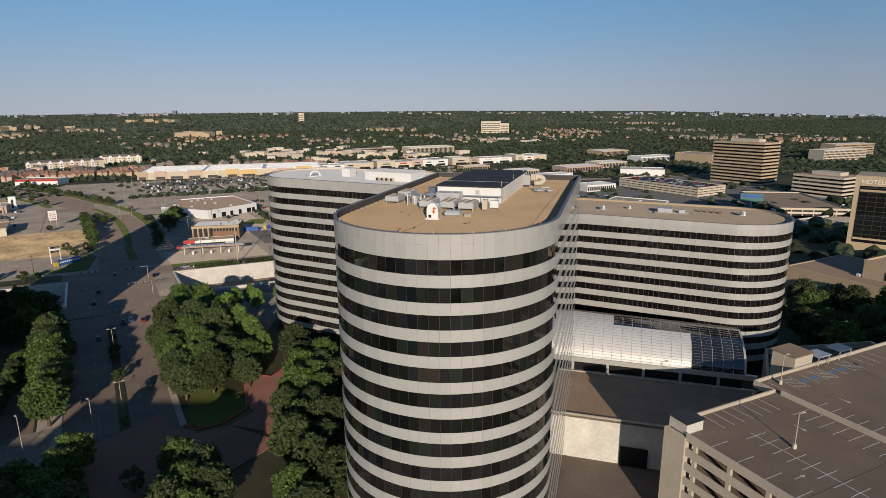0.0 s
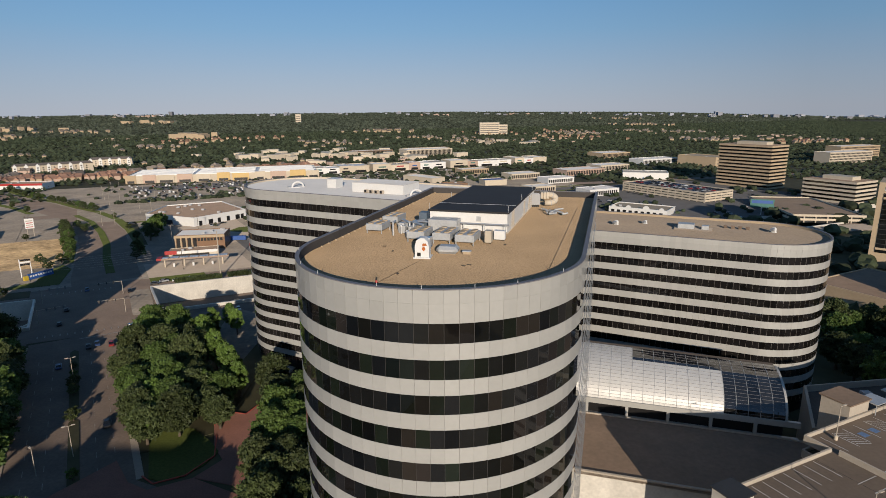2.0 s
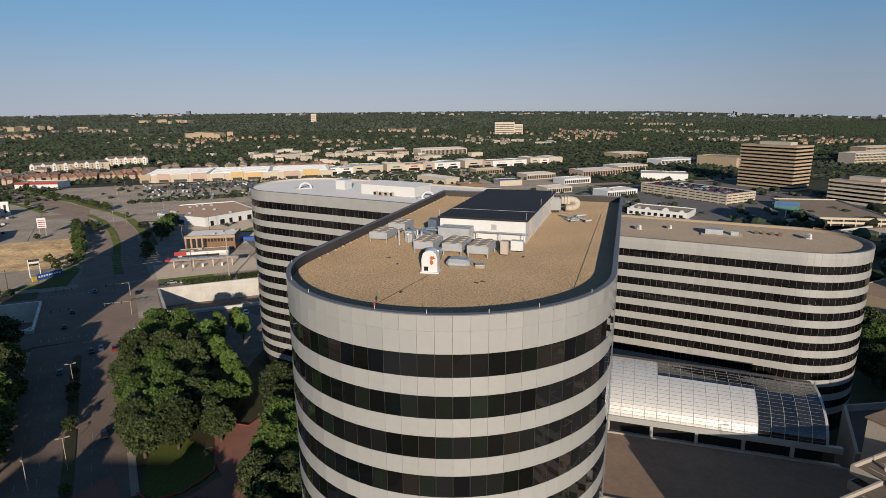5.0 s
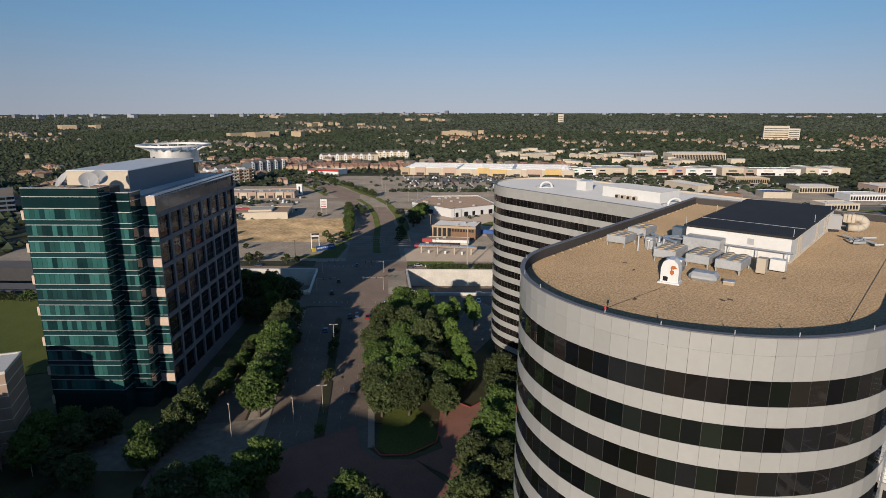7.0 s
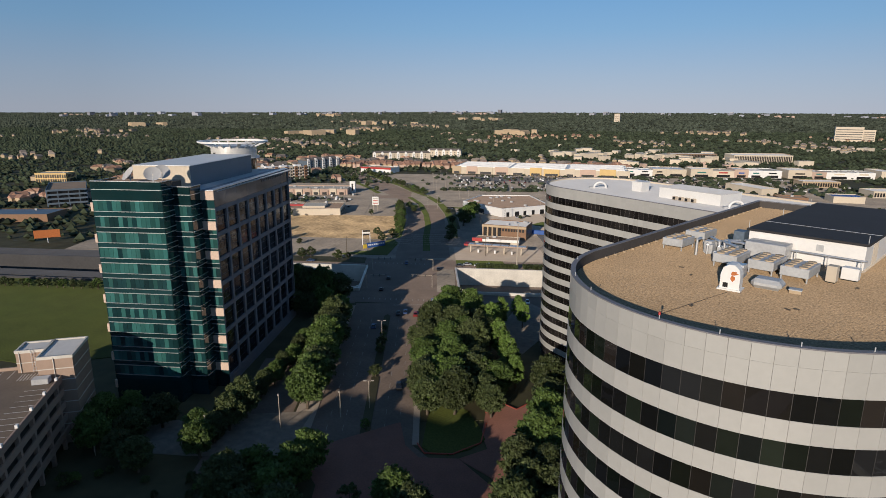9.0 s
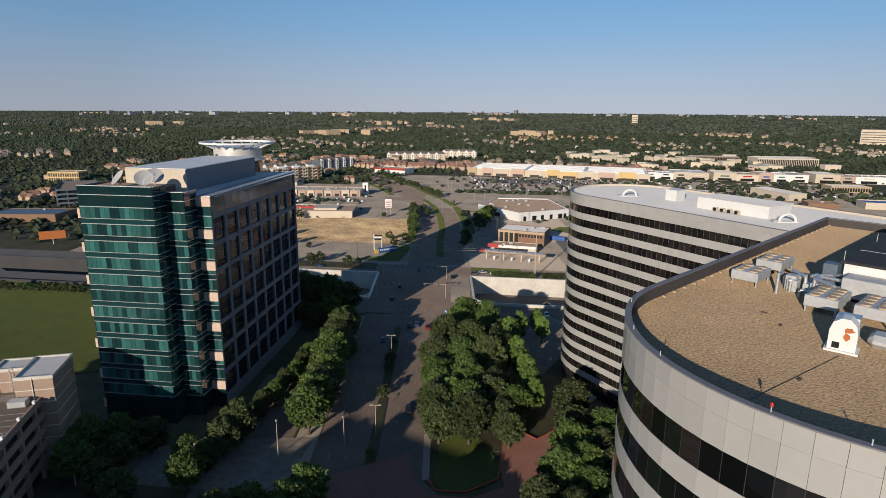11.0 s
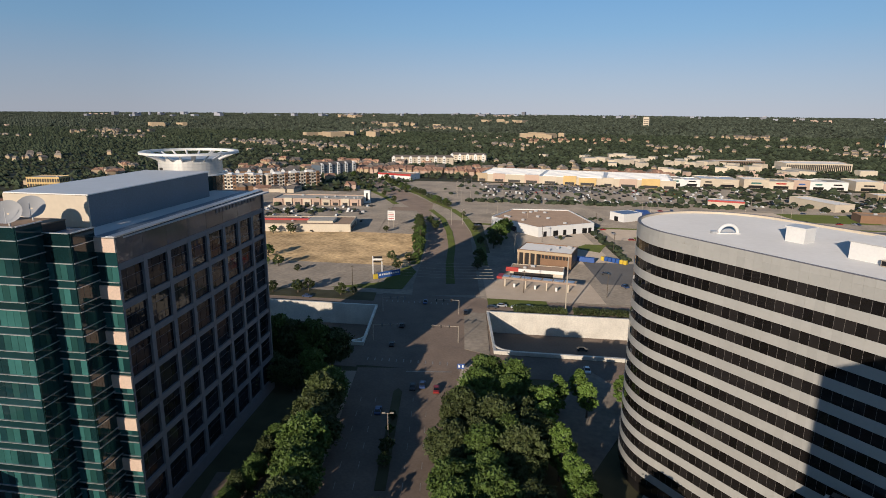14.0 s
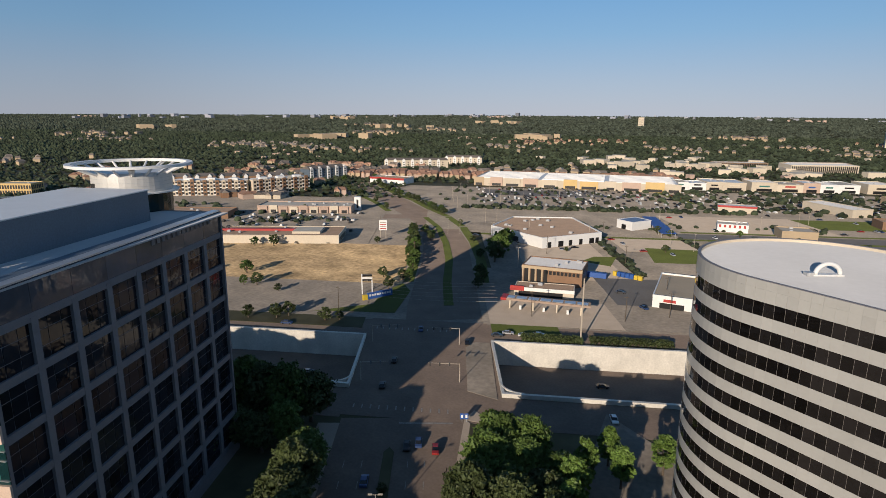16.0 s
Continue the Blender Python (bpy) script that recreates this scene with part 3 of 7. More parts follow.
        if k in (2, 3, 5, 6):
            part("reserved_mark", box(x + 0.9, y0 + 3.4, top, x + 2.5, y0 + 5.0, top + 0.006), M["faded_blue"], ob, "faded blue reserved bay mark")
        if k in (1, 4, 7):
            for j in range(6):
                part("hatch_line", box(0, 0, 0, 3.0, 0.12, 0.006, m=pose(x + 0.5, y0 + 1.4 + j * 0.8, top, 0, 0, 24)), M["lane"], ob)
    for k in range(7):
        part("wheel_stop", box(J + 0.7, 9.2 + k * 8.1, top, J + 0.9, 11.0 + k * 8.1, top + 0.12), M["wallwhite"], ob)
    part("expansion_joint", box(0.6, 26, top, J - 0.2, 26.08, top + 0.004), M["rubber"], ob)
    part("expansion_joint", box(26, 0.6, top, 26.08, D, top + 0.004), M["rubber"], ob)
    # stair and lift house on the far edge
    part("lift_house", box(J + 14, -3.4 * U - 6, -0.2, J + 20.5, -3.4 * U - 0.2, top + 3.2), M["concrete"], ob, "pale lift house on the far edge")
    part("lift_roof", box(J + 13.7, -3.4 * U - 6.4, top + 3.2, J + 20.8, -3.4 * U + 0.1, top + 3.5), M["brown"], ob)
    part("canopy", box(J + 20.9, -3.4 * U - 2.6, top + 2.3, J + 25.5, -3.4 * U + 1.2, top + 2.5), M["metal"], ob, "pale metal canopy")
    part("canopy", box(J + 29, -3.4 * U - 2.6, top + 2.3, J + 34, -3.4 * U + 1.2, top + 2.5), M["navy"], ob, "dark metal canopy")
    for x in (J + 21.2, J + 25.1, J + 29.3, J + 33.6):
        part("canopy_post", box(x, -3.4 * U + 0.8, top, x + 0.15, -3.4 * U + 0.95, top + 2.3), M["metal"], ob)
    part("ramp_wall", box(58, 14, top, 68, 14.6, top + 1.1), M["concrete"], ob, "low wall beside the ramp opening")
    return m, top


def garage_left():
    """Own frame: x away from the avenue, y towards the near end, the stair tower at the far corner."""
    m = Matrix.Translation((-146.4, 99.0, 0)) @ Matrix(((-0.714, 0.70, 0, 0), (-0.70, -0.714, 0, 0), (0, 0, 1, 0), (0, 0, 0, 1)))
    top, W, D, back = 17.8, 55, 66, -8.7
    ob = empty("parking_garage", m, "stone-banded parking garage with stair tower and open deck", "parking garage")
    for lv in range(5):
        z = top - 0.35 - lv * 3.4
        part("floor_deck", box(0.2, 0.0, z, W, D, z + 0.35), M["deck"], ob)
        part("floor_deck", box(11.5, back, z, W, 0.0, z + 0.35), M["deck"], ob)
        part("spandrel", box(-0.15, -0.6, z - 0.5, 0.25, D, z + 1.15), M["stone"], ob, "pinkish stone band")
        part("spandrel", box(11.5, back - 0.15, z - 0.5, W, back + 0.25, z + 1.15), M["stone"], ob)
    for k in range(9):
        part("column", box(-0.05, 2 + k * 7.4, -0.2, 0.8, 2.9 + k * 7.4, top - 0.4), M["stone"], ob)
        part("light_block", box(-0.25, 2.1 + k * 7.4, top + 0.75, 0.35, 2.8 + k * 7.4, top + 1.5, bevel=0.05), M["white"], ob, "white block on the rail")
    part("inner_wall", box(8, 8, -0.2, W - 4, D - 4, top - 1.5), M["dark"], ob, "dark inside of the garage")
    for k in range(22):
        part("bay_line", box(1.0, 5 + k * 2.7, top, 6, 5.14 + k * 2.7, top + 0.006), M["lane"], ob)
        part("bay_line", box(12.5, 1 + k * 2.7, top, 22.5, 1.14 + k * 2.7, top + 0.006), M["lane"], ob)
    for k in range(9):
        part("bay_line", box(12.6 + k * 2.7, back + 0.6, top, 12.74 + k * 2.7, back + 5.6, top + 0.006), M["lane"], ob)
    for k in range(6):
        part("hatch_line", box(6.4 + k * 0.7, -5.2, top, 6.6 + k * 0.7, -1.4, top + 0.006), M["lane"], ob)
    part("back_deck", box(4.8, -6.4, top - 0.35, 11.5, 0.0, top), M["deck"], ob)
    # stair tower of two joined blocks
    for x0, y0, x1, y1, low in ((-3.0, -13.0, 4.8, -0.7, -0.2), (4.8, -12.6, 11.4, -6.4, -0.2)):
        part("stair_tower", box(x0, y0, low, x1, y1, top + 5.5), M["stone"], ob, "pinkish stone stair tower")
        part("tower_roof", box(x0 + 0.4, y0 + 0.4, top + 5.5, x1 - 0.4, y1 - 0.4, top + 5.6), M["membrane"], ob, "pale flat roof")
        part("roof_edge", wall_ring([(x0 - 0.15, y0 - 0.15), (x1 + (0.15 if x0 > 0 else -0.01), y0 - 0.15), (x1 + (0.15 if x0 > 0 else -0.01), y1 + 0.15), (x0 - (0.15 if x0 < 0 else 0.0), y1 + 0.15)],
                                    [(x0 + 0.3, y0 + 0.3), (x1 - 0.3, y0 + 0.3), (x1 - 0.3, y1 - 0.3), (x0 + 0.3, y1 - 0.3)], top + 5.2, top + 5.95), M["wallwhite"], ob)
        for k in range(7):
            part("pale_course", box(x0 - 0.06, y0 - 0.06, 2.3 + k * 3.0, x1 + 0.06, y1 + 0.06, 2.5 + k * 3.0), M["wallwhite"], ob)
    for x, y in ((1.2, -0.55), (10.6, -6.25)):
        part("downpipe", rod((x, y, top), (x, y, top + 5.6), 0.12), M["wallwhite"], ob)
    ladder = part("ladder", rod((7.2, -6.1, top), (7.2, -6.1, top + 6.6), 0.05), M["metal"], ob, "steel access ladder")
    part("rail", rod((7.9, -6.1, top), (7.9, -6.1, top + 6.6), 0.05), M["metal"], ladder)
    for k in range(14):
        part("rung", rod((7.2, -6.1, top + 0.4 + k * 0.42), (7.9, -6.1, top + 0.4 + k * 0.42), 0.03, n=5), M["metal"], ladder)
    unit = empty("deck_unit", m @ pose(1.8, 0.2, top), "pale louvred equipment box on the garage deck", "equipment box")
    part("casing", box(0, 0, 0.1, 3.6, 2.2, 1.5, bevel=0.05), M["membrane"], unit)
    part("base", box(0.1, 0.1, 0, 3.5, 2.1, 0.1), M["dark"], unit)
    for k in range(5):
        part("louvre", box(0.25 + k * 0.65, 2.2, 0.35, 0.75 + k * 0.65, 2.23, 1.25), M["metal"], unit)


# ---- the teal glass tower ----
def frame_of(x, y, u):
    """A frame at a place of the plan whose x runs along u."""
    u = Vector((*u, 0)).normalized()
    return Matrix.Translation(plan(x, y)) @ Matrix(((u.x, -u.y, 0, 0), (u.y, u.x, 0, 0), (0, 0, 1, 0), (0, 0, 0, 1)))


def teal_tower():
    m = frame_of(-98.6, 98.6, (0.917, 0.399))   # x along the front to the right, y away along the road side
    st = 4.34
    top = 60.4
    ob = empty("glass_tower", m, "teal glass office tower with granite grid side and rooftop ring", "office building")
    part("core", box(-23.0, -14.4, -0.2, -4.4, -4, 63.0), M["dark"], ob, "dark interior behind the glass")
    part("core", box(-23.0, -4, -0.2, 1.5, 58.0, 59.6), M["dark"], ob)
    part("core", box(-4.4, -9.3, -0.2, 0.9, -4, 61.2), M["dark"], ob)
    part("roof_surface", box(-23.4, -4, 59.6, 4.9, 59.0, 59.9), M["membrane"], ob, "pale roof membrane")
    part("roof_surface", box(-23.2, -14.6, 63.0, -4.2, -4, 63.2), M["brown"], ob, "brown roof of the front block")
    part("roof_surface", box(-4.2, -9.6, 61.2, 1.0, -4, 61.4), M["navy"], ob)

    def glazed(x0, y0, x1, y1, stop, blank=2.25, pane=1.35, glass="teal"):
        """One face: dark top panels, then window rows and dark bands with pale ledges."""
        a, b = Vector((x0, y0, 0)), Vector((x1, y1, 0))
        d = b - a
        n = max(1, round(d.length / pane))
        f = Matrix.Translation((a + b) / 2) @ Matrix.Rotation(math.atan2(d.y, d.x), 4, "Z")
        L = d.length / 2
        part("top_panel", box(-L, -0.12, stop - blank - 3.0, L, 0, stop, m=f), M["teal_dark"], ob, "dark teal top panels")
        part("ledge", box(-L, -0.35, stop - 0.12, L, 0.0, stop + 0.05, m=f), M["chrome"], ob, "thin pale metal ledge")
        part("ledge", box(-L, -0.3, stop - blank - 0.1, L, -0.12, stop - blank + 0.05, m=f), M["chrome"], ob)
        w, z = d.length / n, stop - blank - 3.0
        mesh, shut, shade = piece_mesh("window_pane", (w - 0.05, 0.08, 2.86), M[glass]), piece_mesh("window_pane", (w - 0.05, 0.08, 2.86), M["teal_dark"]), random.Random(int(x0 * 10))
        while z - st > 3.5:
            part("ledge", box(-L, -0.32, z - 0.1, L, -0.06, z + 0.06, m=f), M["chrome"], ob)
            for k in range(n):
                piece("window_pane", shut if shade.random() < 0.24 + 0.3 * (int(z * 3 + k / 3) % 3 == 0) else mesh, ob, f @ Matrix.Translation((-L + (k + 0.5) * w, -0.05, z - 2.92)))
            part("ledge", box(-L, -0.32, z - 3.06, L, -0.06, z - 2.94, m=f), M["chrome"], ob)
            part("spandrel", box(-L, -0.12, z - st, L, 0, z - 3.06, m=f), M["teal_dark"], ob, "dark teal glass band")
            z -= st
        part("base_wall", box(-L, -0.1, -0.2, L, 0.0, z, m=f), M["teal_dark"], ob)

    glazed(-23.6, -15.1, -3.8, -15.1, 63.9)
    # returns turned from the sun take darker panes, shade put into the glass colour
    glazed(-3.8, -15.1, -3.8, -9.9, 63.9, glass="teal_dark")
    glazed(-3.8, -9.9, 1.2, -9.9, 62.0)
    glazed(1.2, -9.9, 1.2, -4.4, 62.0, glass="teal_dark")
    glazed(1.2, -4.4, 5.2, -4.4, 60.3)
    for k in range(7):
        z = 60.2 - k * 2 * st - 2.6
        part("corner_panel", box(1.1, -4.85, z, 5.3, -4.5, z + 2.5), M["orange"], ob, "peach stone panel")
        part("side_panel", box(-24.4, -15.3, z - 2, -23.7, -14.0, z + 0.4), M["orange"], ob)
    part("side_wall", box(-24.0, -15.0, -0.2, -23.6, -4, 63.7), M["teal_dark"], ob)
    part("side_wall", box(-23.9, -4, -0.2, -23.5, 59, 60.2), M["teal_dark"], ob)
    # granite grid on the road side, a little skewed inwards
    x, y0, D = 5.0, -4.4, 63.5
    bays, rows = 8, 7
    bw, zt = D / bays, top - 5.6
    bh = (zt - 3.0) / rows
    g = Matrix.Translation((x, y0, 0)) @ Matrix.Rotation(radians(1.9), 4, "Z")
    boxes_mesh("window_panes", [(g @ Matrix.Translation((-0.42, (k + 0.5) * bw / 3, 3.0 + r * bh / 3)) @ Matrix.Rotation(math.pi / 2, 4, "Z"), (bw / 3 - 0.13, 0.06, bh / 3 - 0.13)) for k in range(bays * 3) for r in range(rows * 3)], M["smoke"], ob)
    part("window_backing", box(-0.75, 0.5, -0.2, -0.47, D - 0.5, zt, m=g), M["granite"], ob)
    for k in range(bays + 1):
        part("pier", box(-0.5, max(0, k * bw - 0.62), -0.2, 0.12, min(D, k * bw + 0.62), zt, m=g), M["granite"], ob, "grey granite pier")
    for k in range(rows + 1):
        z = zt - k * bh
        part("beam", box(-0.5, 0, z - 0.7, 0.07, D, z + 0.55, m=g), M["granite"], ob, "grey granite beam")
    for k in range(bays):
        part("top_glass", box(-0.4, k * bw + 0.03, zt + 0.55, -0.02, (k + 1) * bw - 0.03, top - 0.25, m=g), M["mirror"], ob, "frameless dark mirror glass")
    part("plinth", box(-0.6, 0, -0.2, 0.2, D, 3.0, m=g), M["granite"], ob)
    part("roof_edge", box(-1.6, 0, top - 0.25, 0.15, D, top, m=g), M["chrome"], ob, "pale metal roof edge")
    part("roof_edge", box(-4.6, 0, 59.9, -1.6, D - 2, 60.1, m=g), M["navy"], ob, "blue-grey roof strip")
    part("rear_wall", box(-23.5, D + y0 - 0.6, -0.2, 3.2, D + y0, top - 0.4), M["granite"], ob)
    # faint raised lettering on the top band, unreadable from here
    for k in range(13):
        part("letter_bar", box(-0.02, D - 27 + k * 1.75, zt + 3.4, 0.1, D - 26.0 + k * 1.75, zt + 4.6, m=g), M["granite"], ob, "dull metal letter on the facade")
    # plant screen, drum and ring
    part("plant_screen", box(-23.4, 4.0, 59.9, -6.0, 47, 66.2), M["navy"], ob, "blue-grey metal plant screen")
    part("plant_roof", box(-23.7, 3.7, 66.2, -5.7, 47.3, 66.4), M["white"], ob, "pale flat plant roof")
    part("front_screen", box(-23.8, 3.6, 60.0, -5.9, 4.0, 66.15), M["cream"], ob, "cream front of the plant room")
    cx, cy = -19.0, 61.0
    part("drum_base", rod((cx, cy, -0.2), (cx, cy, 64.2), 8.3, n=36), M["teal_dark"], ob, "dark glazed drum below")
    part("drum", rod((cx, cy, 64.4), (cx, cy, 68.8), 8.5, n=44), M["silver"], ob, "silver metal drum")
    for k in range(5):
        part("drum_band", wall_ring([(cx + 8.53 * math.cos(q * math.pi / 22), cy + 8.53 * math.sin(q * math.pi / 22)) for q in range(44)], [(cx + 8.4 * math.cos(q * math.pi / 22), cy + 8.4 * math.sin(q * math.pi / 22)) for q in range(44)], 65.0 + k * 0.8, 65.07 + k * 0.8), M["metal"], ob, "thin seam round the drum")
    part("drum_door", box(cx - 4.8, cy - 7.6, 64.5, cx - 3.8, cy - 6.6, 66.4), M["dark"], ob)
    part("collar", rod((cx, cy, 64.1), (cx, cy, 64.4), 9.8, n=44), M["white"], ob, "flat white collar")
    n, R = 64, 13.2
    bm = bmesh.new()
    rings = [[bm.verts.new((cx + r * math.cos(2 * math.pi * k / n), cy + r * math.sin(2 * math.pi * k / n), z)) for k in range(n)]
             for r, z in ((R - 1.3, 69.9), (R, 70.0), (R, 70.6), (R - 1.3, 70.6))]
    for k in range(n):
        for a in range(4):
            bm.faces.new((rings[a][k], rings[a][(k + 1) % n], rings[(a + 1) % 4][(k + 1) % n], rings[(a + 1) % 4][k]))
    part("ring", bm, M["white"], ob, "white open ring")
    for k in range(20):
        a = 2 * math.pi * k / 20
        c, s = math.cos(a), math.sin(a)
        part("strut", rod((cx + 7.8 * c, cy + 7.8 * s, 68.0), (cx + (R - 0.7) * c, cy + (R - 0.7) * s, 70.2), 0.32, 0.26, 6), M["white"], ob)
    for k in range(5):
        bm = bmesh.new()
        a0, a1 = 2 * math.pi * (k + 0.2) / 5, 2 * math.pi * (k + 0.28) / 5
        for z in (0, 0.18):
            quad(bm, [(cx + r * math.cos(a), cy + r * math.sin(a), h + z) for r, a, h in ((8.6, a0, 68.3), (8.6, a1, 68.3), (R - 0.4, a1, 69.8), (R - 0.4, a0, 69.8))])
        part("ring_panel", bm, M["white"], ob, "sloping white soffit panel")
    for px_, py_, r, tn in ((-14.2, -12.0, 2.2, -38), (-7.8, -11.8, 2.2, 30), (-8.4, -6.4, 2.2, 34)):
        dish = empty("satellite_dish", m @ pose(px_, py_, 63.2), "pale blue-grey satellite dish on the tower roof", "satellite dish", "rooftop dishes")
        part("mast", rod((0, 0, 0), (0, 0, 1.9), 0.16), M["metal"], dish)
        bm = bmesh.new()
        mm = pose(0, 0, 2.1, 52, 0, tn)
        rs = [[bm.verts.new(mm @ Vector((q * r * math.cos(k * math.pi / 10), q * r * math.sin(k * math.pi / 10), 0.32 * r * q * q))) for k in range(20)] for q in (0.08, 0.4, 0.7, 1.0)]
        for p, q in zip(rs, rs[1:]):
            for k in range(20):
                bm.faces.new((p[k], p[(k + 1) % 20], q[(k + 1) % 20], q[k]))
        part("reflector", bm, M["membrane"], dish, "shallow pale bowl", True)
        part("feed_arm", rod(mm @ Vector((0, -r * 0.9, 0.25 * r)), mm @ Vector((0, 0, r * 0.9)), 0.05), M["metal"], dish)


# ---- ground, roads and the sunken highway ----
FAR_AVENUE = ((-114, 212), (-121, 222), (-134, 243), (-149, 270), (-166, 296), (-187, 324), (-208, 345), (-229, 361), (-256, 384), (-282, 402), (-310, 424), (-340, 452), (-368, 486), (-402, 532))


def roads():
    rq = lambda n0, n1, s0, s1, top, mt, name, label: slab(name, [road_xy(n0, s0), road_xy(n1, s0), road_xy(n1, s1), road_xy(n0, s1)], top, 0.1, mt, label)
    tq = lambda n0, n1, f0, f1, top, mt, name, label, cat="road": slab(name, [trench_xy(n0, f0), trench_xy(n1, f0), trench_xy(n1, f1), trench_xy(n0, f1)], top, 0.1, mt, label, cat)
    slab("road", [road_xy(*p) for p in ((-10.5, -60), (11.2, -60), (11.2, 105), (8.3, 109), (8.3, 138), (11.2, 172), (13, 186), (-10.5, 186))], -0.10, 0.1, M["road"], "wide concrete avenue in low evening sun")
    tq(-11, 21, 186, 240, -0.095, M["road"], "road", "concrete bridge deck of the intersection")
    # far stretch of the avenue, bending to the left, and the cross street
    def strip(pts, wide, top, material, label, median=None):
        side = []
        for i, p in enumerate(pts):
            d = (Vector(pts[min(i + 1, len(pts) - 1)]) - Vector(pts[max(i - 1, 0)])).normalized()
            side.append((Vector(p), Vector((d.y, -d.x)), wide[min(i, len(wide) - 1)]))
        for (p, n, w), (q, n2, w2) in zip(side, side[1:]):
            slab("road", [plan(*v)[:2] for v in (p - n * w, p + n * w, q + n2 * w2, q - n2 * w2)], top, 0.1, material, label)
        for (p, n, w), (q, n2, w2) in list(zip(side, side[1:]))[1:median or 0]:
            slab("median", [plan(*v)[:2] for v in (p - n * 1.5, p + n * 1.5, q + n2 * 1.5, q - n2 * 1.5)], 0.06, 0.2, M["grass"], "grassed median with kerb", "median")
    strip(FAR_AVENUE, (13, 12.5, 11, 10.5, 10, 9.5, 9, 9, 8.5, 8.5, 8, 8, 7, 7), -0.09, M["road"], "far concrete avenue bending away", 6)
    strip(((-330, 268), (-262, 314), (-222, 340), (-200, 352), (-180, 370), (-150, 390), (-112, 408), (-50, 430), (40, 456), (150, 482), (330, 530)), (6,), -0.085, M["road"], "cross street in low sun")
    # frontage roads on both sides of the trench
    # far left stretch in dark asphalt, walls too: its shade is in the colour
    for n0, n1 in ((-500, -64), (-64, -11), (21, 500)):
        tq(n0, n1, 185, 197, -0.105, M["darkasphalt" if n1 < -60 else "road"], "road", "frontage road beside the sunken highway")
        tq(n0, n1, 227, 239, -0.105, M["darkasphalt" if n1 < -60 else "road"], "road", "frontage road beside the sunken highway")
        # sunken highway
        tq(n0, n1, TRENCH0 - 1, TRENCH1 + 1, DEPTH, M["darkasphalt" if n1 < -60 else "road"], "road", "sunken highway lanes")
        for f0, f1 in ((TRENCH0 - 0.7, TRENCH0), (TRENCH1, TRENCH1 + 0.7)):
            slab("wall", [trench_xy(n0, f0), trench_xy(n1, f0), trench_xy(n1, f1), trench_xy(n0, f1)], 1.1, 9.1, M["darkasphalt" if n1 < -60 else "wallwhite"], "white concrete retaining wall of the highway", "retaining wall")
    for n, d in ((BRIDGE0, -0.6), (BRIDGE1, 0.6)):
        a, b = sorted((n, n + d))
        slab("wall", [trench_xy(a, TRENCH0), trench_xy(b, TRENCH0), trench_xy(b, TRENCH1), trench_xy(a, TRENCH1)], 1.0, 9.0, M["wallwhite"], "white bridge parapet over the highway", "bridge parapet")
    # rounded corners of the bridge
    for c, a0 in (((25.6, 202.4), 180), ((-15.6, 202.4), 270)):
        arc = [(math.cos(radians(a0 + 11.25 * k)), math.sin(radians(a0 + 11.25 * k))) for k in range(9)]
        ob = link("wall", wall_ring([trench_xy(c[0] + 4.6 * x, c[1] + 4.6 * y) for x, y in arc], [trench_xy(c[0] + 4.2 * x, c[1] + 4.2 * y) for x, y in arc], -0.2, 1.15, closed=False), M["wallwhite"])
        tagged(ob, "curved white parapet at the bridge corner", "bridge parapet", kind="structure")
    # median of the near avenue with kerb
    for s0, s1, w in ((20, 96, 1.0), (104, 137, 0.9), (142, 176, 0.9)):
        slab("median", [road_xy(-0.4 - w, s0), road_xy(-0.4 + w, s0), road_xy(-0.4 + w, s1 - 1.5), road_xy(-0.4, s1), road_xy(-0.4 - w, s1 - 1.5)], 0.06, 0.25, M["earth"], "narrow planted median with kerb", "median")
    # lane paint
    bm = bmesh.new()
    for n in (-7.6, -4.6, 3.0, 5.8):
        for k in range(26):
            s = 30 + k * 5.6
            if s < 180:
                prism([road_xy(n - 0.05, s), road_xy(n + 0.05, s), road_xy(n + 0.05, s + 2.0), road_xy(n - 0.05, s + 2.0)], -0.1, -0.09, bm)
    for f in (189, 232):
        for k in range(12):
            n = -9 + k * 1.7
            prism([trench_xy(n, f), trench_xy(n + 0.25, f), trench_xy(n + 0.25, f + 1.6), trench_xy(n, f + 1.6)], -0.095, -0.085, bm)
    for s in (184,):
        prism([road_xy(0.6, s), road_xy(10.8, s), road_xy(10.8, s + 0.4), road_xy(0.6, s + 0.4)], -0.09, -0.08, bm)
    tagged(link("lane_markings", bm, M["paint"]), "worn white lane dashes and crossing bars", "road marking", kind="stuff")
    # traffic island with pavement
    slab("pavement", [trench_xy(13, 187), trench_xy(19, 186), trench_xy(15, 191)], 0.05, 0.2, M["pave"], "small paved traffic island", "traffic island")
    slab("pavement", [trench_xy(14, 199), trench_xy(20, 196), trench_xy(20.8, 226), trench_xy(16.5, 226), trench_xy(14.5, 222)], 0.05, 0.2, M["asphalt"], "paved corner of the bridge", "pavement")
    # pavements beside the avenue
    slab("pavement", [road_xy(*p) for p in ((8.3, 109), (9.5, 109), (9.5, 138), (12.6, 172), (14, 184), (13, 186), (11.2, 172), (8.3, 138))], 0.04, 0.2, M["pave"], "pale concrete footpath beside the avenue", "pavement")
    rq(-14.5, -10.5, 60, 184, 0.04, M["pave"], "pavement", "pale concrete footpath beside the avenue")
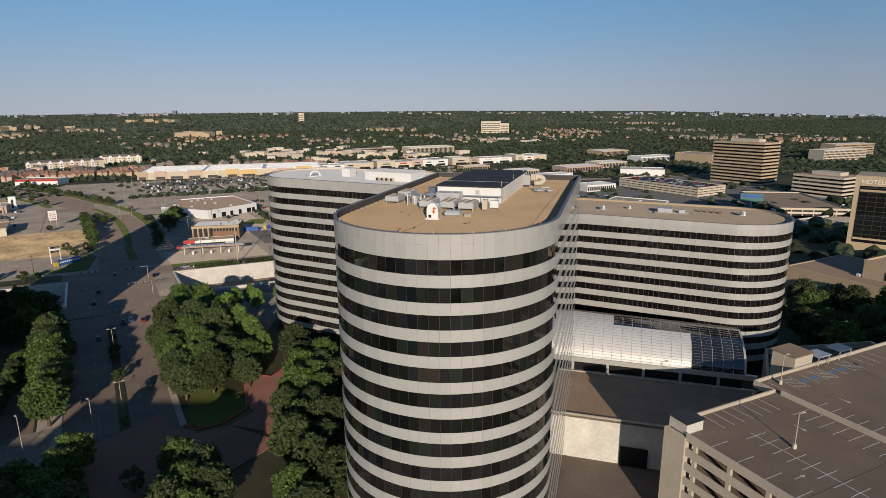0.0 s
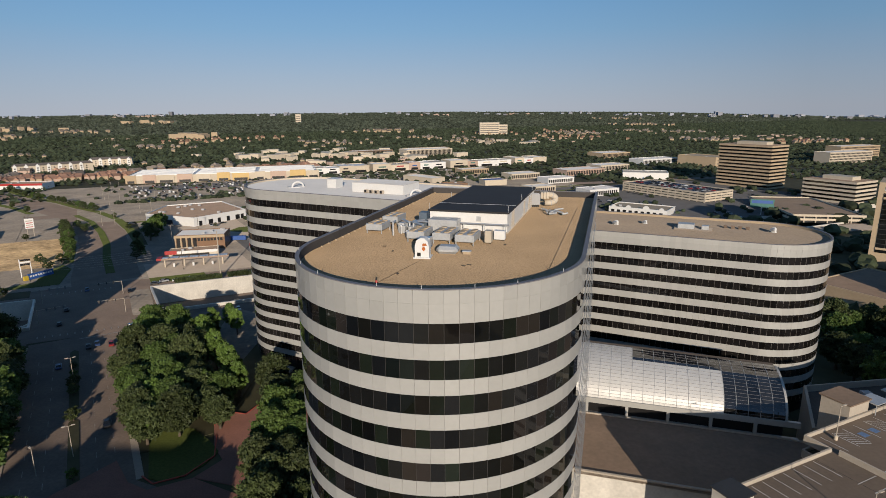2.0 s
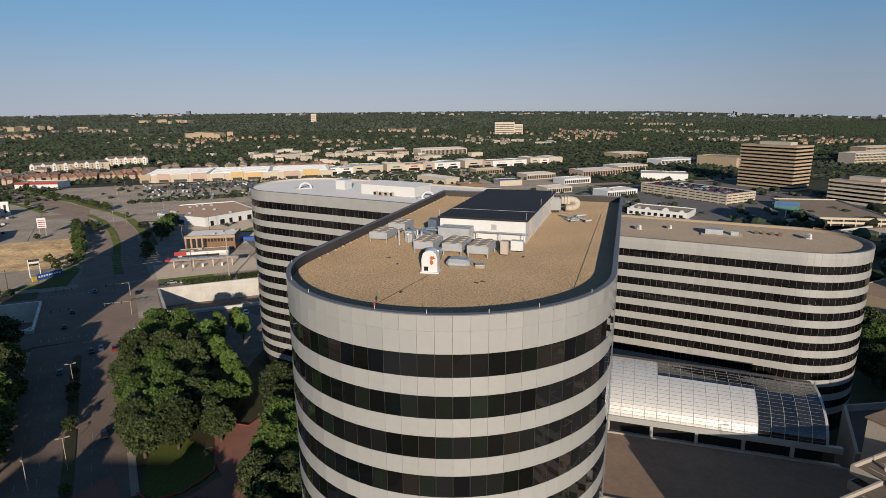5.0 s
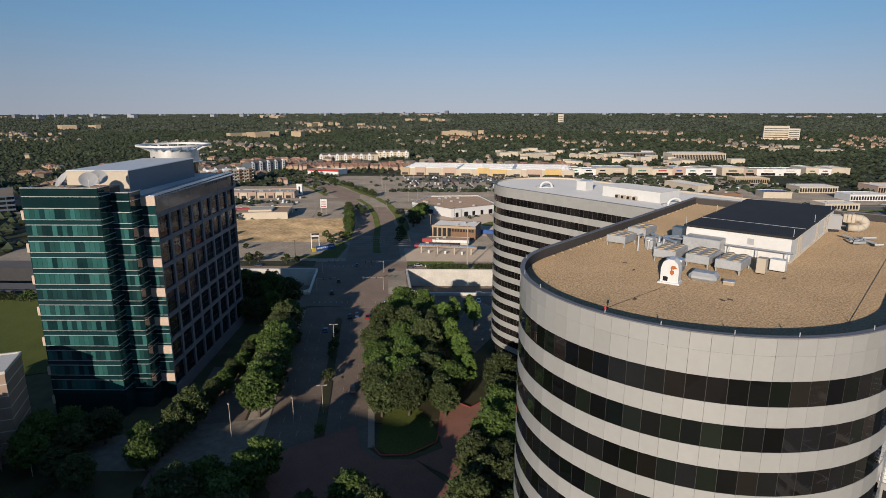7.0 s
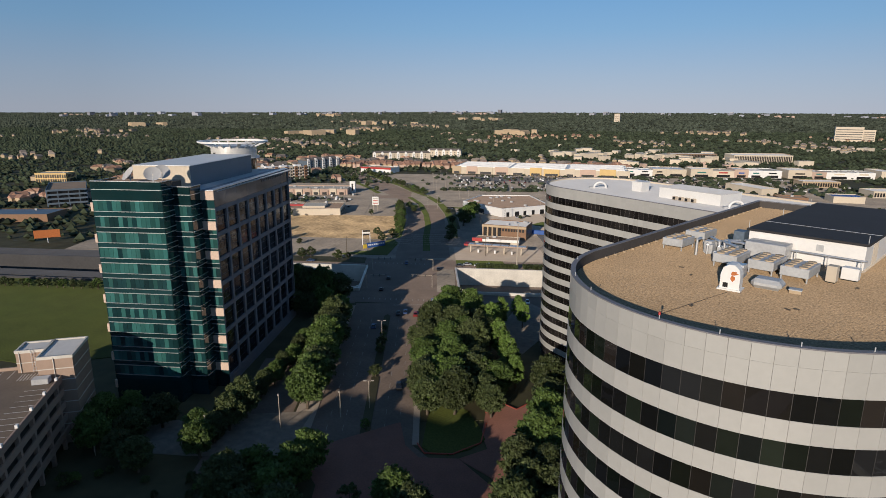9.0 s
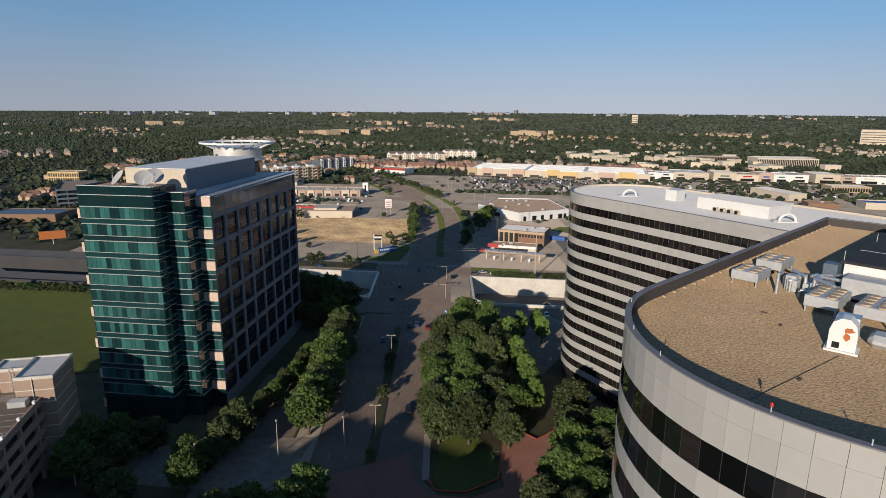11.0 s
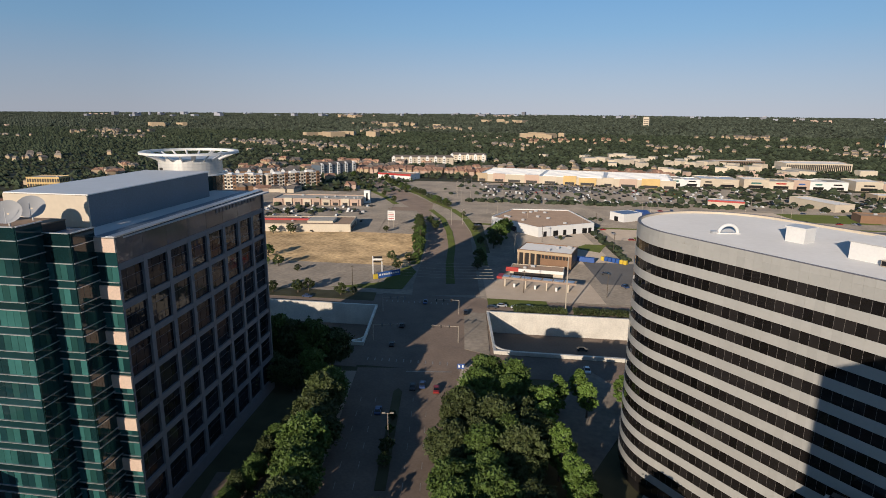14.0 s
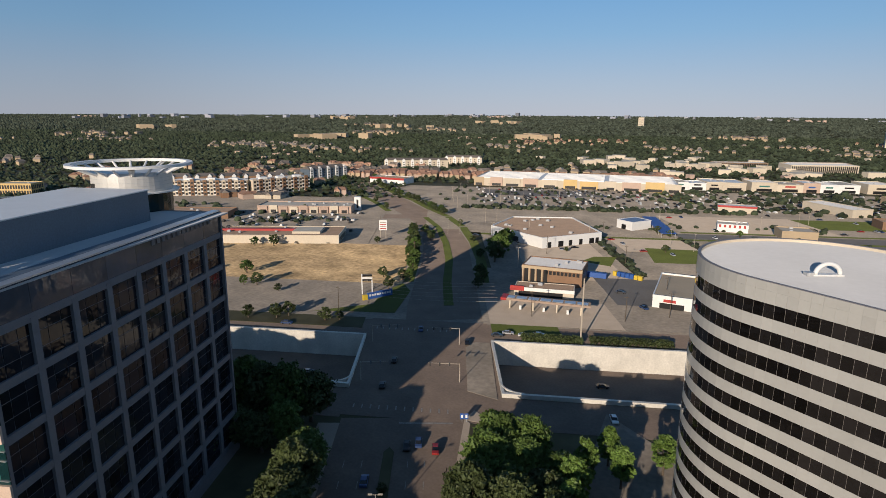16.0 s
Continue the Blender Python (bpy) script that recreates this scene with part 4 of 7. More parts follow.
    # grounds of the offices
    slab("lawn", [road_xy(*p) for p in ((9.5, 117), (23, 117), (36, 140), (40, 172), (14, 184), (12.6, 172), (9.5, 138))], 0.03, 0.2, M["earth"], "dark leaf-strewn ground under a grove", "grove floor")
    slab("lawn", [plan(*p)[:2] for p in ((-47.2, 98), (-45, 97.2), (-42, 98.2), (-39.6, 101.5), (-38.6, 105.5), (-41.5, 109), (-46, 113), (-50, 114), (-54, 113.5), (-51, 106))], 0.09, 0.3, M["grass"], "sunlit patch of lawn before the grove", "lawn")
    slab("lawn", [plan(*p)[:2] for p in ((-34, 130), (-30, 96), (-28, 88), (-24, 66), (-6, 66), (-6, 120), (-20, 134))], 0.03, 0.2, M["earth"], "dark planted ground beside the round wing", "grove floor")
    slab("lawn", [road_xy(*p) for p in ((3.5, 74), (11, 74), (11.5, 88), (7, 93), (3.5, 88))], 0.1, 0.3, M["earth"], "planted island beside the avenue", "planting")
    slab("lawn", [road_xy(*p) for p in ((-20, 82), (-6.5, 82), (-6.5, 98), (-9.5, 103), (-19, 100))], 0.1, 0.3, M["earth"], "planted island beside the avenue", "planting")
    slab("lawn", [road_xy(*p) for p in ((-52, 88), (-22, 92), (-24, 101), (-50, 104))], 0.1, 0.3, M["earth"], "dark planting beside the drive", "planting")
    slab("lawn", [road_xy(*p) for p in ((-60, 20), (-14.6, 40), (-14.6, 184), (-60, 184))], 0.02, 0.2, M["earth"], "dark planted ground beside the glass tower", "planting")
    slab("road", [road_xy(*p) for p in ((-27, 40), (-15, 40), (-15, 146), (-27, 146))], 0.03, 0.2, M["road"], "side lane under trees", "road")
    # brick drive with red kerbs, and the dark drive before it
    pts = [(-33, 96), (-29, 93), (-33.5, 109.7), (-34.3, 117.5), (-34.9, 125), (-35, 133.1), (-37, 138), (-39.7, 138.9), (-37.5, 128.4), (-36.4, 122.5), (-37.9, 118.2), (-41.3, 119.1), (-42.6, 114.1), (-40, 107), (-37, 103), (-40, 98)]
    slab("road", [plan(*p)[:2] for p in pts], 0.08, 0.2, M["brickpave"], "red brick entrance drive", "drive")
    slab("road", [plan(*p)[:2] for p in ((-66, 84), (-44, 70), (-29, 92.5), (-40, 98), (-46, 95), (-50, 97), (-55, 103))], 0.075, 0.2, M["brickpave"], "dark red brick entrance drive in shade", "drive")
    for line in (((-35, 133.1), (-34.9, 125), (-34.3, 117.5), (-33.5, 109.7)), ((-37.5, 128.4), (-36.4, 122.5), (-37.9, 118.2), (-41.3, 119.1), (-42.6, 114.1)), ((-40.8, 110.6), (-38.8, 104.1), (-41.5, 98.6), (-45.8, 96.5), (-48.5, 98.5))):
        for p, q in zip(line, line[1:]):
            a_, b_ = plan(*p), plan(*q)
            n_ = Vector((b_.y - a_.y, a_.x - b_.x, 0)).normalized() * 0.14
            slab("kerb", [v[:2] for v in (a_ - n_, a_ + n_, b_ + n_, b_ - n_)], 0.24, 0.3, M["kerb"], "red painted kerb of the drive", "kerb")
    slab("pavement", [plan(*p)[:2] for p in ((-39.2, 137.4), (-34.3, 135.3), (-32.9, 140), (-38.7, 141.8))], 0.35, 0.5, M["pave"], "pale entrance slab before the lobby", "pavement")
    slab("road", [plan(*p)[:2] for p in ((-58, 148), (-47, 140), (-46, 172), (-62, 182))], 0.06, 0.2, M["asphalt"], "shaded yard beside the round end", "yard")
    slab("lawn", [plan(*p)[:2] for p in ((-142, 82), (-128, 96), (-150, 150), (-250, 105), (-230, 60))], 0.04, 0.2, M["grass"], "wide green lawn beyond the glass tower", "lawn")
    slab("road", [plan(*p)[:2] for p in ((-150, 152), (-152, 158), (-262, 112), (-258, 106))], 0.03, 0.2, M["darkasphalt"], "dark lane along the lawn", "road")
    slab("road", [plan(*p)[:2] for p in ((-66, 84), (-72, 98), (-86, 88), (-97, 78), (-94, 70), (-80, 76))], 0.05, 0.2, M["asphalt"], "drive before the glass tower", "drive")
    # yards
    # darker road colour here carries the shadow that covers most of the yard
    slab("yard", [plan(*p)[:2] for p in ((14, 60), (36, 56), (36, 92), (12, 92))], 0.03, 0.2, M["road"], "concrete service yard with shade in its colour", "yard")


def lots():
    tq = lambda n0, n1, f0, f1, top, mt, name, label, cat: slab(name, [trench_xy(n0, f0), trench_xy(n1, f0), trench_xy(n1, f1), trench_xy(n0, f1)], top, 0.2, mt, label, cat)
    tq(-12, 100, 239, 374, -0.13, M["asphalt"], "parking_lot", "worn pale asphalt beside the avenue", "parking lot")
    tq(-140, -12, 239, 425, -0.135, M["asphalt"], "parking_lot", "worn asphalt of the shop lots", "parking lot")
    tq(20, 95, 240, 330, 0.0, M["asphalt"], "parking_lot", "worn pale asphalt lot", "parking lot")
    tq(-130, -14, 240, 275, 0.0, M["asphalt"], "parking_lot", "cracked grey asphalt lot with long shadows", "parking lot")
    tq(-130, -5, 274, 332, 0.01, M["drygrass"], "dirt_lot", "cleared lot of dry earth and straw-coloured grass", "lot")
    tq(-200, -24, 331, 420, 0.0, M["asphalt"], "parking_lot", "worn asphalt shopping car park", "parking lot")
    tq(0, 330, 372, 540, 0.0, M["asphalt"], "parking_lot", "large shopping centre car park", "parking lot")
    tq(-215, 12, 372, 470, -0.14, M["asphalt"], "parking_lot", "worn asphalt beside the bend of the avenue", "parking lot")
    tq(-60, 60, 440, 545, -0.145, M["asphalt"], "parking_lot", "worn asphalt before the far shops", "parking lot")
    tq(40, 74, 288, 372, 0.012, M["pave"], "forecourt", "pale concrete forecourt of the showroom", "forecourt")
    tq(22, 58, 240, 262, 0.012, M["pave"], "forecourt", "pale concrete forecourt of the fuel canopy", "forecourt")
    tq(62, 90, 262, 292, 0.014, M["darkasphalt"], "parking_lot", "dark asphalt lot beside the restaurant", "parking lot")
    tq(86, 118, 336, 366, 0.013, M["pave"], "forecourt", "pale concrete apron of the car wash", "forecourt")
    tq(120, 330, 366, 378, 0.013, M["darkasphalt"], "road", "dark asphalt street through the lots", "road")
    tq(130, 200, 384, 430, 0.012, M["pave"], "parking_lot", "pale concrete lot", "parking lot")
    tq(40, 120, 500, 530, 0.012, M["darkasphalt"], "parking_lot", "dark asphalt before the superstore", "parking lot")
    for n0, n1, f0, f1 in ((22, 27, 300, 366), (78, 82, 296, 360), (118, 122, 300, 364), (165, 172, 480, 545), (125, 330, 380, 383), (20, 330, 362, 365.5), (200, 240, 400, 428)):
        tq(n0, n1, f0, f1, 0.03, M["earth" if f0 < 301 else "grass"], "verge", "planted strip between lots", "verge")
    tq(95, 150, 230, 372, 0.0, M["asphalt"], "parking_lot", "wide grey commercial lots", "parking lot")
    tq(150, 420, 230, 372, 0.0, M["darkasphalt"], "parking_lot", "dark asphalt commercial lots", "parking lot")
    tq(-60, -13, 232, 240, 0.02, M["earth"], "verge", "narrow dull grass verge", "verge")
    tq(22, 40, 233, 240, 0.02, M["grass"], "verge", "narrow grass verge", "verge")
    slab("verge", [plan(*p)[:2] for p in ((-152, 197), (-131, 208), (-139, 228), (-146, 234), (-146, 222), (-141, 211))], 0.05, 0.2, M["grass"], "curved grass verge of the corner", "verge")


# ---- trees ----
def tree_meshes(name, seed, height, width, leaves, material, leaf=0.55, lobes=16):
    """Trunk with limbs, and a crown of many small leaf blades gathered in lobes."""
    rng = random.Random(seed)
    bm = bmesh.new()
    fork = height * 0.28
    add_rod(bm, (0, 0, -0.2), (0, 0, fork), width * 0.035 + 0.1, width * 0.026 + 0.06, 7)
    centers = []
    lean = [rng.uniform(0.72, 1.12) for k in range(9)]  # uneven outline round the crown
    for k in range(lobes):
        a, t = rng.uniform(0, 2 * math.pi), rng.random()
        z = height * (0.26 + 0.68 * t)
        j = a / (2 * math.pi) * 9
        side = lean[int(j) % 9] * (1 - j % 1) + lean[(int(j) + 1) % 9] * (j % 1)
        rr = width * 0.5 * side * (math.sin(math.pi * min(1, 0.16 + 0.8 * t)) ** 0.75) * rng.uniform(0.25, 1.0) ** 0.5
        centers.append((Vector((rr * math.cos(a), rr * math.sin(a), z + rng.uniform(-0.5, 0.5))), width * rng.choice((0.04, 0.06, 0.075, 0.1))))
    centers.append((Vector((0, 0, height * 0.9)), width * 0.12))
    for c, r in centers[::lobes // 9 + 1]:
        add_rod(bm, (0, 0, fork * rng.uniform(0.7, 1.0)), c, width * 0.015 + 0.03, 0.03, 5)
    trunk = bpy.data.meshes.new(name + "_trunk")
    bm.to_mesh(trunk)
    bm.free()
    trunk.materials.append(M["bark"])
    vs, fs = [], []
    for k in range(leaves):
        c, r = centers[rng.randrange(len(centers))]
        d = Vector((rng.gauss(0, 1), rng.gauss(0, 1), rng.gauss(0, 1) + 0.25)).normalized()
        p = c + Vector((d.x, d.y, d.z * 0.62)) * r * rng.choice((0.7, 1.0, 1.3, 1.7)) * (rng.random() ** 0.5)
        n = (d * 0.6 + Vector((rng.uniform(-1, 1), rng.uniform(-1, 1), rng.uniform(-0.6, 1)))).normalized()
        t = n.orthogonal().normalized()
        t = Matrix.Rotation(rng.uniform(0, 6.28), 3, n) @ t
        b = n.cross(t)
        s = leaf * rng.uniform(0.6, 1.3)
        i = len(vs)
        vs += [p - t * s * 0.9, p + b * s * 0.75 + t * s * 0.3, p + t * s - b * s * 0.5]
        fs.append((i, i + 1, i + 2))
    crown = bpy.data.meshes.new(name + "_crown")
    crown.from_pydata([tuple(v) for v in vs], [], fs)
    crown.materials.append(material)
    return trunk, crown


TREE_KINDS = {}


def tree(kind, x, y, scale=1.0, turn=0.0, label="", z=0.0, group="trees beside the avenue"):
    trunk, crown = TREE_KINDS[kind]
    ob = empty("tree", Matrix.Translation((x, y, z)) @ Matrix.Rotation(turn, 4, "Z") @ Matrix.Diagonal((scale, scale, scale * (0.95 + 0.1 * math.sin(x)), 1)), label or "broad leafy green shade tree", "tree", group)
    for n, me in (("trunk", trunk), ("crown", crown)):
        o = new(n, me)
        o.parent = ob
    return ob


def near_trees():
    for k in range(4):
        TREE_KINDS["oak%d" % k] = tree_meshes("tree", 10 + k, 13.4, 10.4, 12500, M["leaf_mid" if k in (1, 3) else "leaf"], 0.44, 260)
        TREE_KINDS["light%d" % k] = tree_meshes("tree", 30 + k, 14.0, 6.6, 8000, M["leaf_sunlit"], 0.42, 130)
        TREE_KINDS["small%d" % k] = tree_meshes("tree", 50 + k, 5.4, 4.9, 1500, M["leaf_mid" if k == 1 else "leaf"], 0.36, 50)
    rng = random.Random(5)
    deep = "shade tree in deep shadow beside the tower"

    def row(kind, spots, low, high, label=""):
        for i, (x, y) in enumerate(spots):
            tree("%s%d" % (kind, (i * 7 + int(abs(x))) % 4), x * U, y * U, rng.uniform(low, high), rng.uniform(0, 6), label)

    def beside(spots):
        return [(RN * n + RS * d)[:] for n, d in spots]
    # wood between the avenue and the pale-roofed wing
    wood = []
    for r in range(11):
        d = 118.5 + r * 5.0
        n = 10.2 + max(0, d - 148) * 0.34 + rng.uniform(0, 1.2)
        while True:
            x, y = RN * n + RS * (d + rng.uniform(-1.6, 1.6))
            if x > -46.5 - max(0, y - 126) * 0.55 or n > 34:
                break
            wood.append((x, y))
            n += rng.uniform(4.3, 5.8)
    row("oak", wood, 0.9, 1.2)
    row("oak", ((-44, 116), (-47.5, 110.5), (-51.8, 110), (-54.8, 114), (-43.4, 121.5), (-41, 113), (-47, 121), (-44.6, 126)), 0.75, 0.92)
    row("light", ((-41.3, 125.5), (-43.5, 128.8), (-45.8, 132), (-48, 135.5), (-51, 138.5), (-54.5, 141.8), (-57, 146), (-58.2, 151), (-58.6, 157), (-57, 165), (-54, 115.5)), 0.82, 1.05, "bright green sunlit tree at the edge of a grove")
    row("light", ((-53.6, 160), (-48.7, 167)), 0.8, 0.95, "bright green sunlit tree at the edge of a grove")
    # by the round end of the gravel-roofed wing
    row("oak", ((-34, 125), (-31.5, 119), (-27, 121), (-30, 112.5), (-26, 115), (-26, 108), (-22, 111), (-28.5, 104), (-23.5, 103), (-29, 97), (-24, 96.5), (-25, 91), (-20, 92), (-25, 85), (-20.5, 80), (-22, 74.6), (-18.5, 70), (-19.5, 86), (-16, 76)), 0.85, 1.08)
    row("oak", ((-41.3, 80.6), (-37, 79), (-37.5, 73.8), (-33, 72.5), (-38.3, 69.5), (-34, 68)), 0.8, 0.95)
    # row between the avenue and the side lane
    row("oak", beside([(-12.6 + rng.uniform(-0.8, 0.8), 122 + i * 4.9) for i in range(10)]), 1.0, 1.15)
    # before the glass tower
    row("oak", ((-77.7, 76.5), (-79.4, 81), (-80.4, 85.1), (-81.2, 89.7), (-83, 80.6)), 0.72, 0.95)
    row("oak", ((-84.6, 96.6), (-86.4, 102.3), (-89.6, 110), (-93, 117)), 0.45, 0.6)
    row("oak", ((-86.4, 99.4), (-88.4, 105.6), (-91.2, 113.2), (-94.6, 120.6), (-96.4, 125), (-98.6, 130), (-90, 108.4)), 0.42, 0.58, deep)
    row("oak", ((-99.6, 74), (-98, 78), (-92, 74.5), (-91.8, 79.6), (-88.5, 69.3), (-83, 69), (-95, 69)), 0.7, 0.9, deep)
    row("oak", ((-60, 68.5), (-62.6, 75), (-57.4, 73), (-58.5, 78.6), (-59, 82.5), (-53.2, 70.5), (-56, 66), (-63.5, 70)), 0.85, 1.0)
    row("oak", beside([(-33, 152), (-32, 160), (-30, 168), (-36, 165), (-22, 174), (-27, 176), (-32, 177), (-37, 178), (-44, 176), (-50, 170), (-45, 184), (-18.5, 176)]), 0.8, 1.0, deep)
    for i in range(14):
        tree("oak%d" % (i % 4), *trench_xy(-15.5 - i * 4.2 + rng.uniform(-1, 1), 181.5 + rng.uniform(-1.5, 1.5)), rng.uniform(1.2, 1.35), rng.uniform(0, 6), "shade tree in deep shadow beside the frontage road")
    for i in range(13):
        tree("small%d" % (i % 4), *trench_xy(-92 - i * 3.0 + rng.uniform(-0.6, 0.6), 188.6), rng.uniform(0.75, 1.0), rng.uniform(0, 6), "small dark tree in a row beside the lawn")
    for n, f, q in ((-38, 236, 1.3), (-35, 238, 1.1), (-24, 236, 1.2), (-20, 237, 0.8), (-46, 235, 1.0)):
        tree("small%d" % (int(-n) % 4), *trench_xy(n, f), q, -n, "round dark tree beside the frontage road")
    for i in range(16):
        tree("small%d" % (i % 4), *road_xy(rng.uniform(-52, -24), rng.uniform(91, 102)), rng.uniform(0.4, 0.7), rng.uniform(0, 6), "low dark shrub beside the drive")
    for i, (n, d) in enumerate(((-0.4, 92), (-0.4, 114), (-0.4, 136), (-0.4, 148), (-0.4, 152), (-0.4, 158), (-0.4, 163))):
        tree("small%d" % (i % 4), *road_xy(n, d), (1.15, 0.6, 0.9, 0.7, 0.9, 0.5, 0.55)[i], i, "small round street tree in the median")
    # right side behind the lower wing
    for i in range(22):
        x, y = rng.uniform(86, 125), rng.uniform(118, 160)
        tree("oak%d" % (i % 4), x * U, y * U, rng.uniform(0.9, 1.2), rng.uniform(0, 6), "dark shade tree beside the service road")


def clump_field(name, count, area, size, seed, material, label, keep=None, faces=20):
    """A far wood as uneven leafy clumps in one mesh. area: (n0, n1, f0, f1) in plan units."""
    rng = np.random.default_rng(seed)
    ico_v, ico_f = ICO[faces]
    n = rng.uniform(area[0], area[1], count)
    f = area[2] + (area[3] - area[2]) * rng.uniform(0, 1, count) ** 1.0
    if keep is not None:
        ok = keep(n, f, rng)
        n, f = n[ok], f[ok]
    count = len(n)
    s = f - 0.13 * n
    x, y = (0.857 * n - 0.515 * s) * U, (0.515 * n + 0.857 * s) * U
    w = rng.uniform(size[0], size[1], count)
    v = ico_v[None] * (1 + rng.uniform(-0.28, 0.28, (count, len(ico_v), 1)))
    v = v * np.stack([w, w, w * rng.uniform(0.55, 0.9, count)], -1)[:, None]
    v = v + np.stack([x, y, w * 0.42 + rise(f, n)], -1)[:, None]
    fs = ico_f[None] + (np.arange(count) * len(ico_v))[:, None, None]
    me = bpy.data.meshes.new(name)
    me.from_pydata(v.reshape(-1, 3).tolist(), [], fs.reshape(-1, 3).tolist())
    me.materials.append(material)
    return tagged(new(name, me), label, "woods", kind="stuff")


def ico(level):
    bm = bmesh.new()
    bmesh.ops.create_icosphere(bm, subdivisions=level, radius=1.0)
    bm.verts.ensure_lookup_table()
    out = np.array([v.co for v in bm.verts]), np.array([[v.index for v in f.verts] for f in bm.faces])
    bm.free()
    return out


OCTA = np.array([(1, 0, 0), (0, 1, 0), (-1, 0, 0), (0, -1, 0), (0, 0, 1), (0, 0, -1)], float), np.array([(a, (a + 1) % 4, 4) for a in range(4)] + [((a + 1) % 4, a, 5) for a in range(4)])
ICO = {8: OCTA, 20: ico(1), 80: ico(2)}


def free_of_lots(n, f, rng):
    """Away from the lots, streets and buildings of the middle distance."""
    lots_ = [(-15, 500, 226, 372), (-20, 360, 372, 560), (-142, 0, 226, 425), (-215, 30, 372, 470), (-330, -142, 226, 250), (-270, -210, 360, 420)]
    ok = np.ones(len(n), bool)
    for a, b, c, d in lots_:
        ok &= ~((n > a) & (n < b) & (f > c) & (f < d))
    return ok


def far_woods():
    clump_field("woods", 36000, (-1000, 1500, 228, 800), (1.6, 4.2), 1, M["leaf_far"], "belt of green trees among suburban houses", free_of_lots, 8)
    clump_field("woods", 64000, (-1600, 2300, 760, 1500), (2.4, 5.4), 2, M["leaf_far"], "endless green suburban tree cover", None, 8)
    clump_field("woods", 70000, (-2700, 2900, 1450, 3250), (4, 8.5), 3, M["leaf_hazed"], "endless green suburban tree cover", None, 8)
    clump_field("woods", 700, (-700, -70, -100, 190), (3.5, 6.5), 4, M["leaf_far"], "dark trees beyond the glass tower", lambda n, f, r: (n < -150) | (f < 20), 80)
    clump_field("woods", 1600, (-420, 520, -700, -60), (4, 7), 7, M["leaf_far"], "green trees behind the start of the flight", None, 20)
    clump_field("woods", 1200, (130, 900, 0, 230), (3.5, 6.5), 6, M["leaf_far"], "dark trees beyond the service road", lambda n, f, r: (n > 190) | (f < 110), 80)


# ---- things on the roofs ----
def roof_frame(c, turn, z):
    return Matrix.Translation(plan(*c, z)) @ Matrix.Rotation(turn, 4, "Z")


def condenser(m, w, d, h, label="galvanised rooftop condenser with rusty round fan grilles"):
    ob = empty("condenser", m, label, "rooftop unit", "condensers on the gravel roof")
    part("casing", box(0, 0, 0.5, w, d, h, bevel=0.04), M["metal"], ob)
    for x in (0.1, w - 0.2):
        for y in (0.1, d - 0.2):
            part("leg", box(x, y, 0, x + 0.12, y + 0.12, 0.5), M["metal"], ob)
    nx, ny = max(1, round(w / 1.1)), max(1, round(d / 1.1))
    for i in range(nx):
        for k in range(ny):
            part("fan_grille", rod(((i + 0.5) * w / nx, (k + 0.5) * d / ny, h), ((i + 0.5) * w / nx, (k + 0.5) * d / ny, h + 0.12), 0.42, 0.4, 14), M["tan"], ob, "tan rusted fan grille")
    return ob


def gooseneck(m, s=1.0, stained=True):
    """A tall hooded duct that bends down to the roof."""
    ob = empty("duct_hood", m, "cream painted duct hood with an orange rust stain" if stained else "white painted curved duct hood", "rooftop duct")
    bm = bmesh.new()
    pts = [(0, 0), (1.9, 0), (1.9, 1.6), (1.75, 2.3), (1.3, 2.75), (0.7, 2.75), (0.2, 2.4), (0, 1.7)]
    for y in (0, 1.5):
        bm.faces.new([bm.verts.new((x * s, y * s, z * s)) for x, z in (pts if y else pts[::-1])])
    for (x, z), (x2, z2) in zip(pts, pts[1:] + pts[:1]):
        quad(bm, [(x * s, 0, z * s), (x2 * s, 0, z2 * s), (x2 * s, 1.5 * s, z2 * s), (x * s, 1.5 * s, z * s)])
    part("hood", bm, M["white"], ob)
    part("base", box(-0.2 * s, -0.2 * s, 0, 2.1 * s, 1.7 * s, 0.15), M["white"], ob)
    if stained:
        stain = random.Random(2)
        for cx, cz, rx, rz in ((1.32, 1.86, 0.36, 0.26), (1.22, 1.36, 0.24, 0.34)):
            bm = bmesh.new()
            bm.faces.new([bm.verts.new(((cx + rx * math.cos(q * 0.5236) * stain.uniform(0.6, 1.15)) * s, -0.012, (cz + rz * math.sin(q * 0.5236) * stain.uniform(0.6, 1.15)) * s)) for q in range(12)])
            part("rust_patch", bm, M["rust"], ob, "orange rust stain")
        part("grille", box(0.3 * s, -0.03, 0.3 * s, 0.8 * s, -0.005, 0.8 * s), M["dark"], ob)
    for k in range(3):
        part("duct_section", box(0.2 * s, (1.5 + k * 0.75) * s, 1.0 * s, 1.8 * s, (2.2 + k * 0.75) * s, 2.5 * s - 0.1 * k), M["chrome"], ob, "ribbed pale duct section")
    return ob


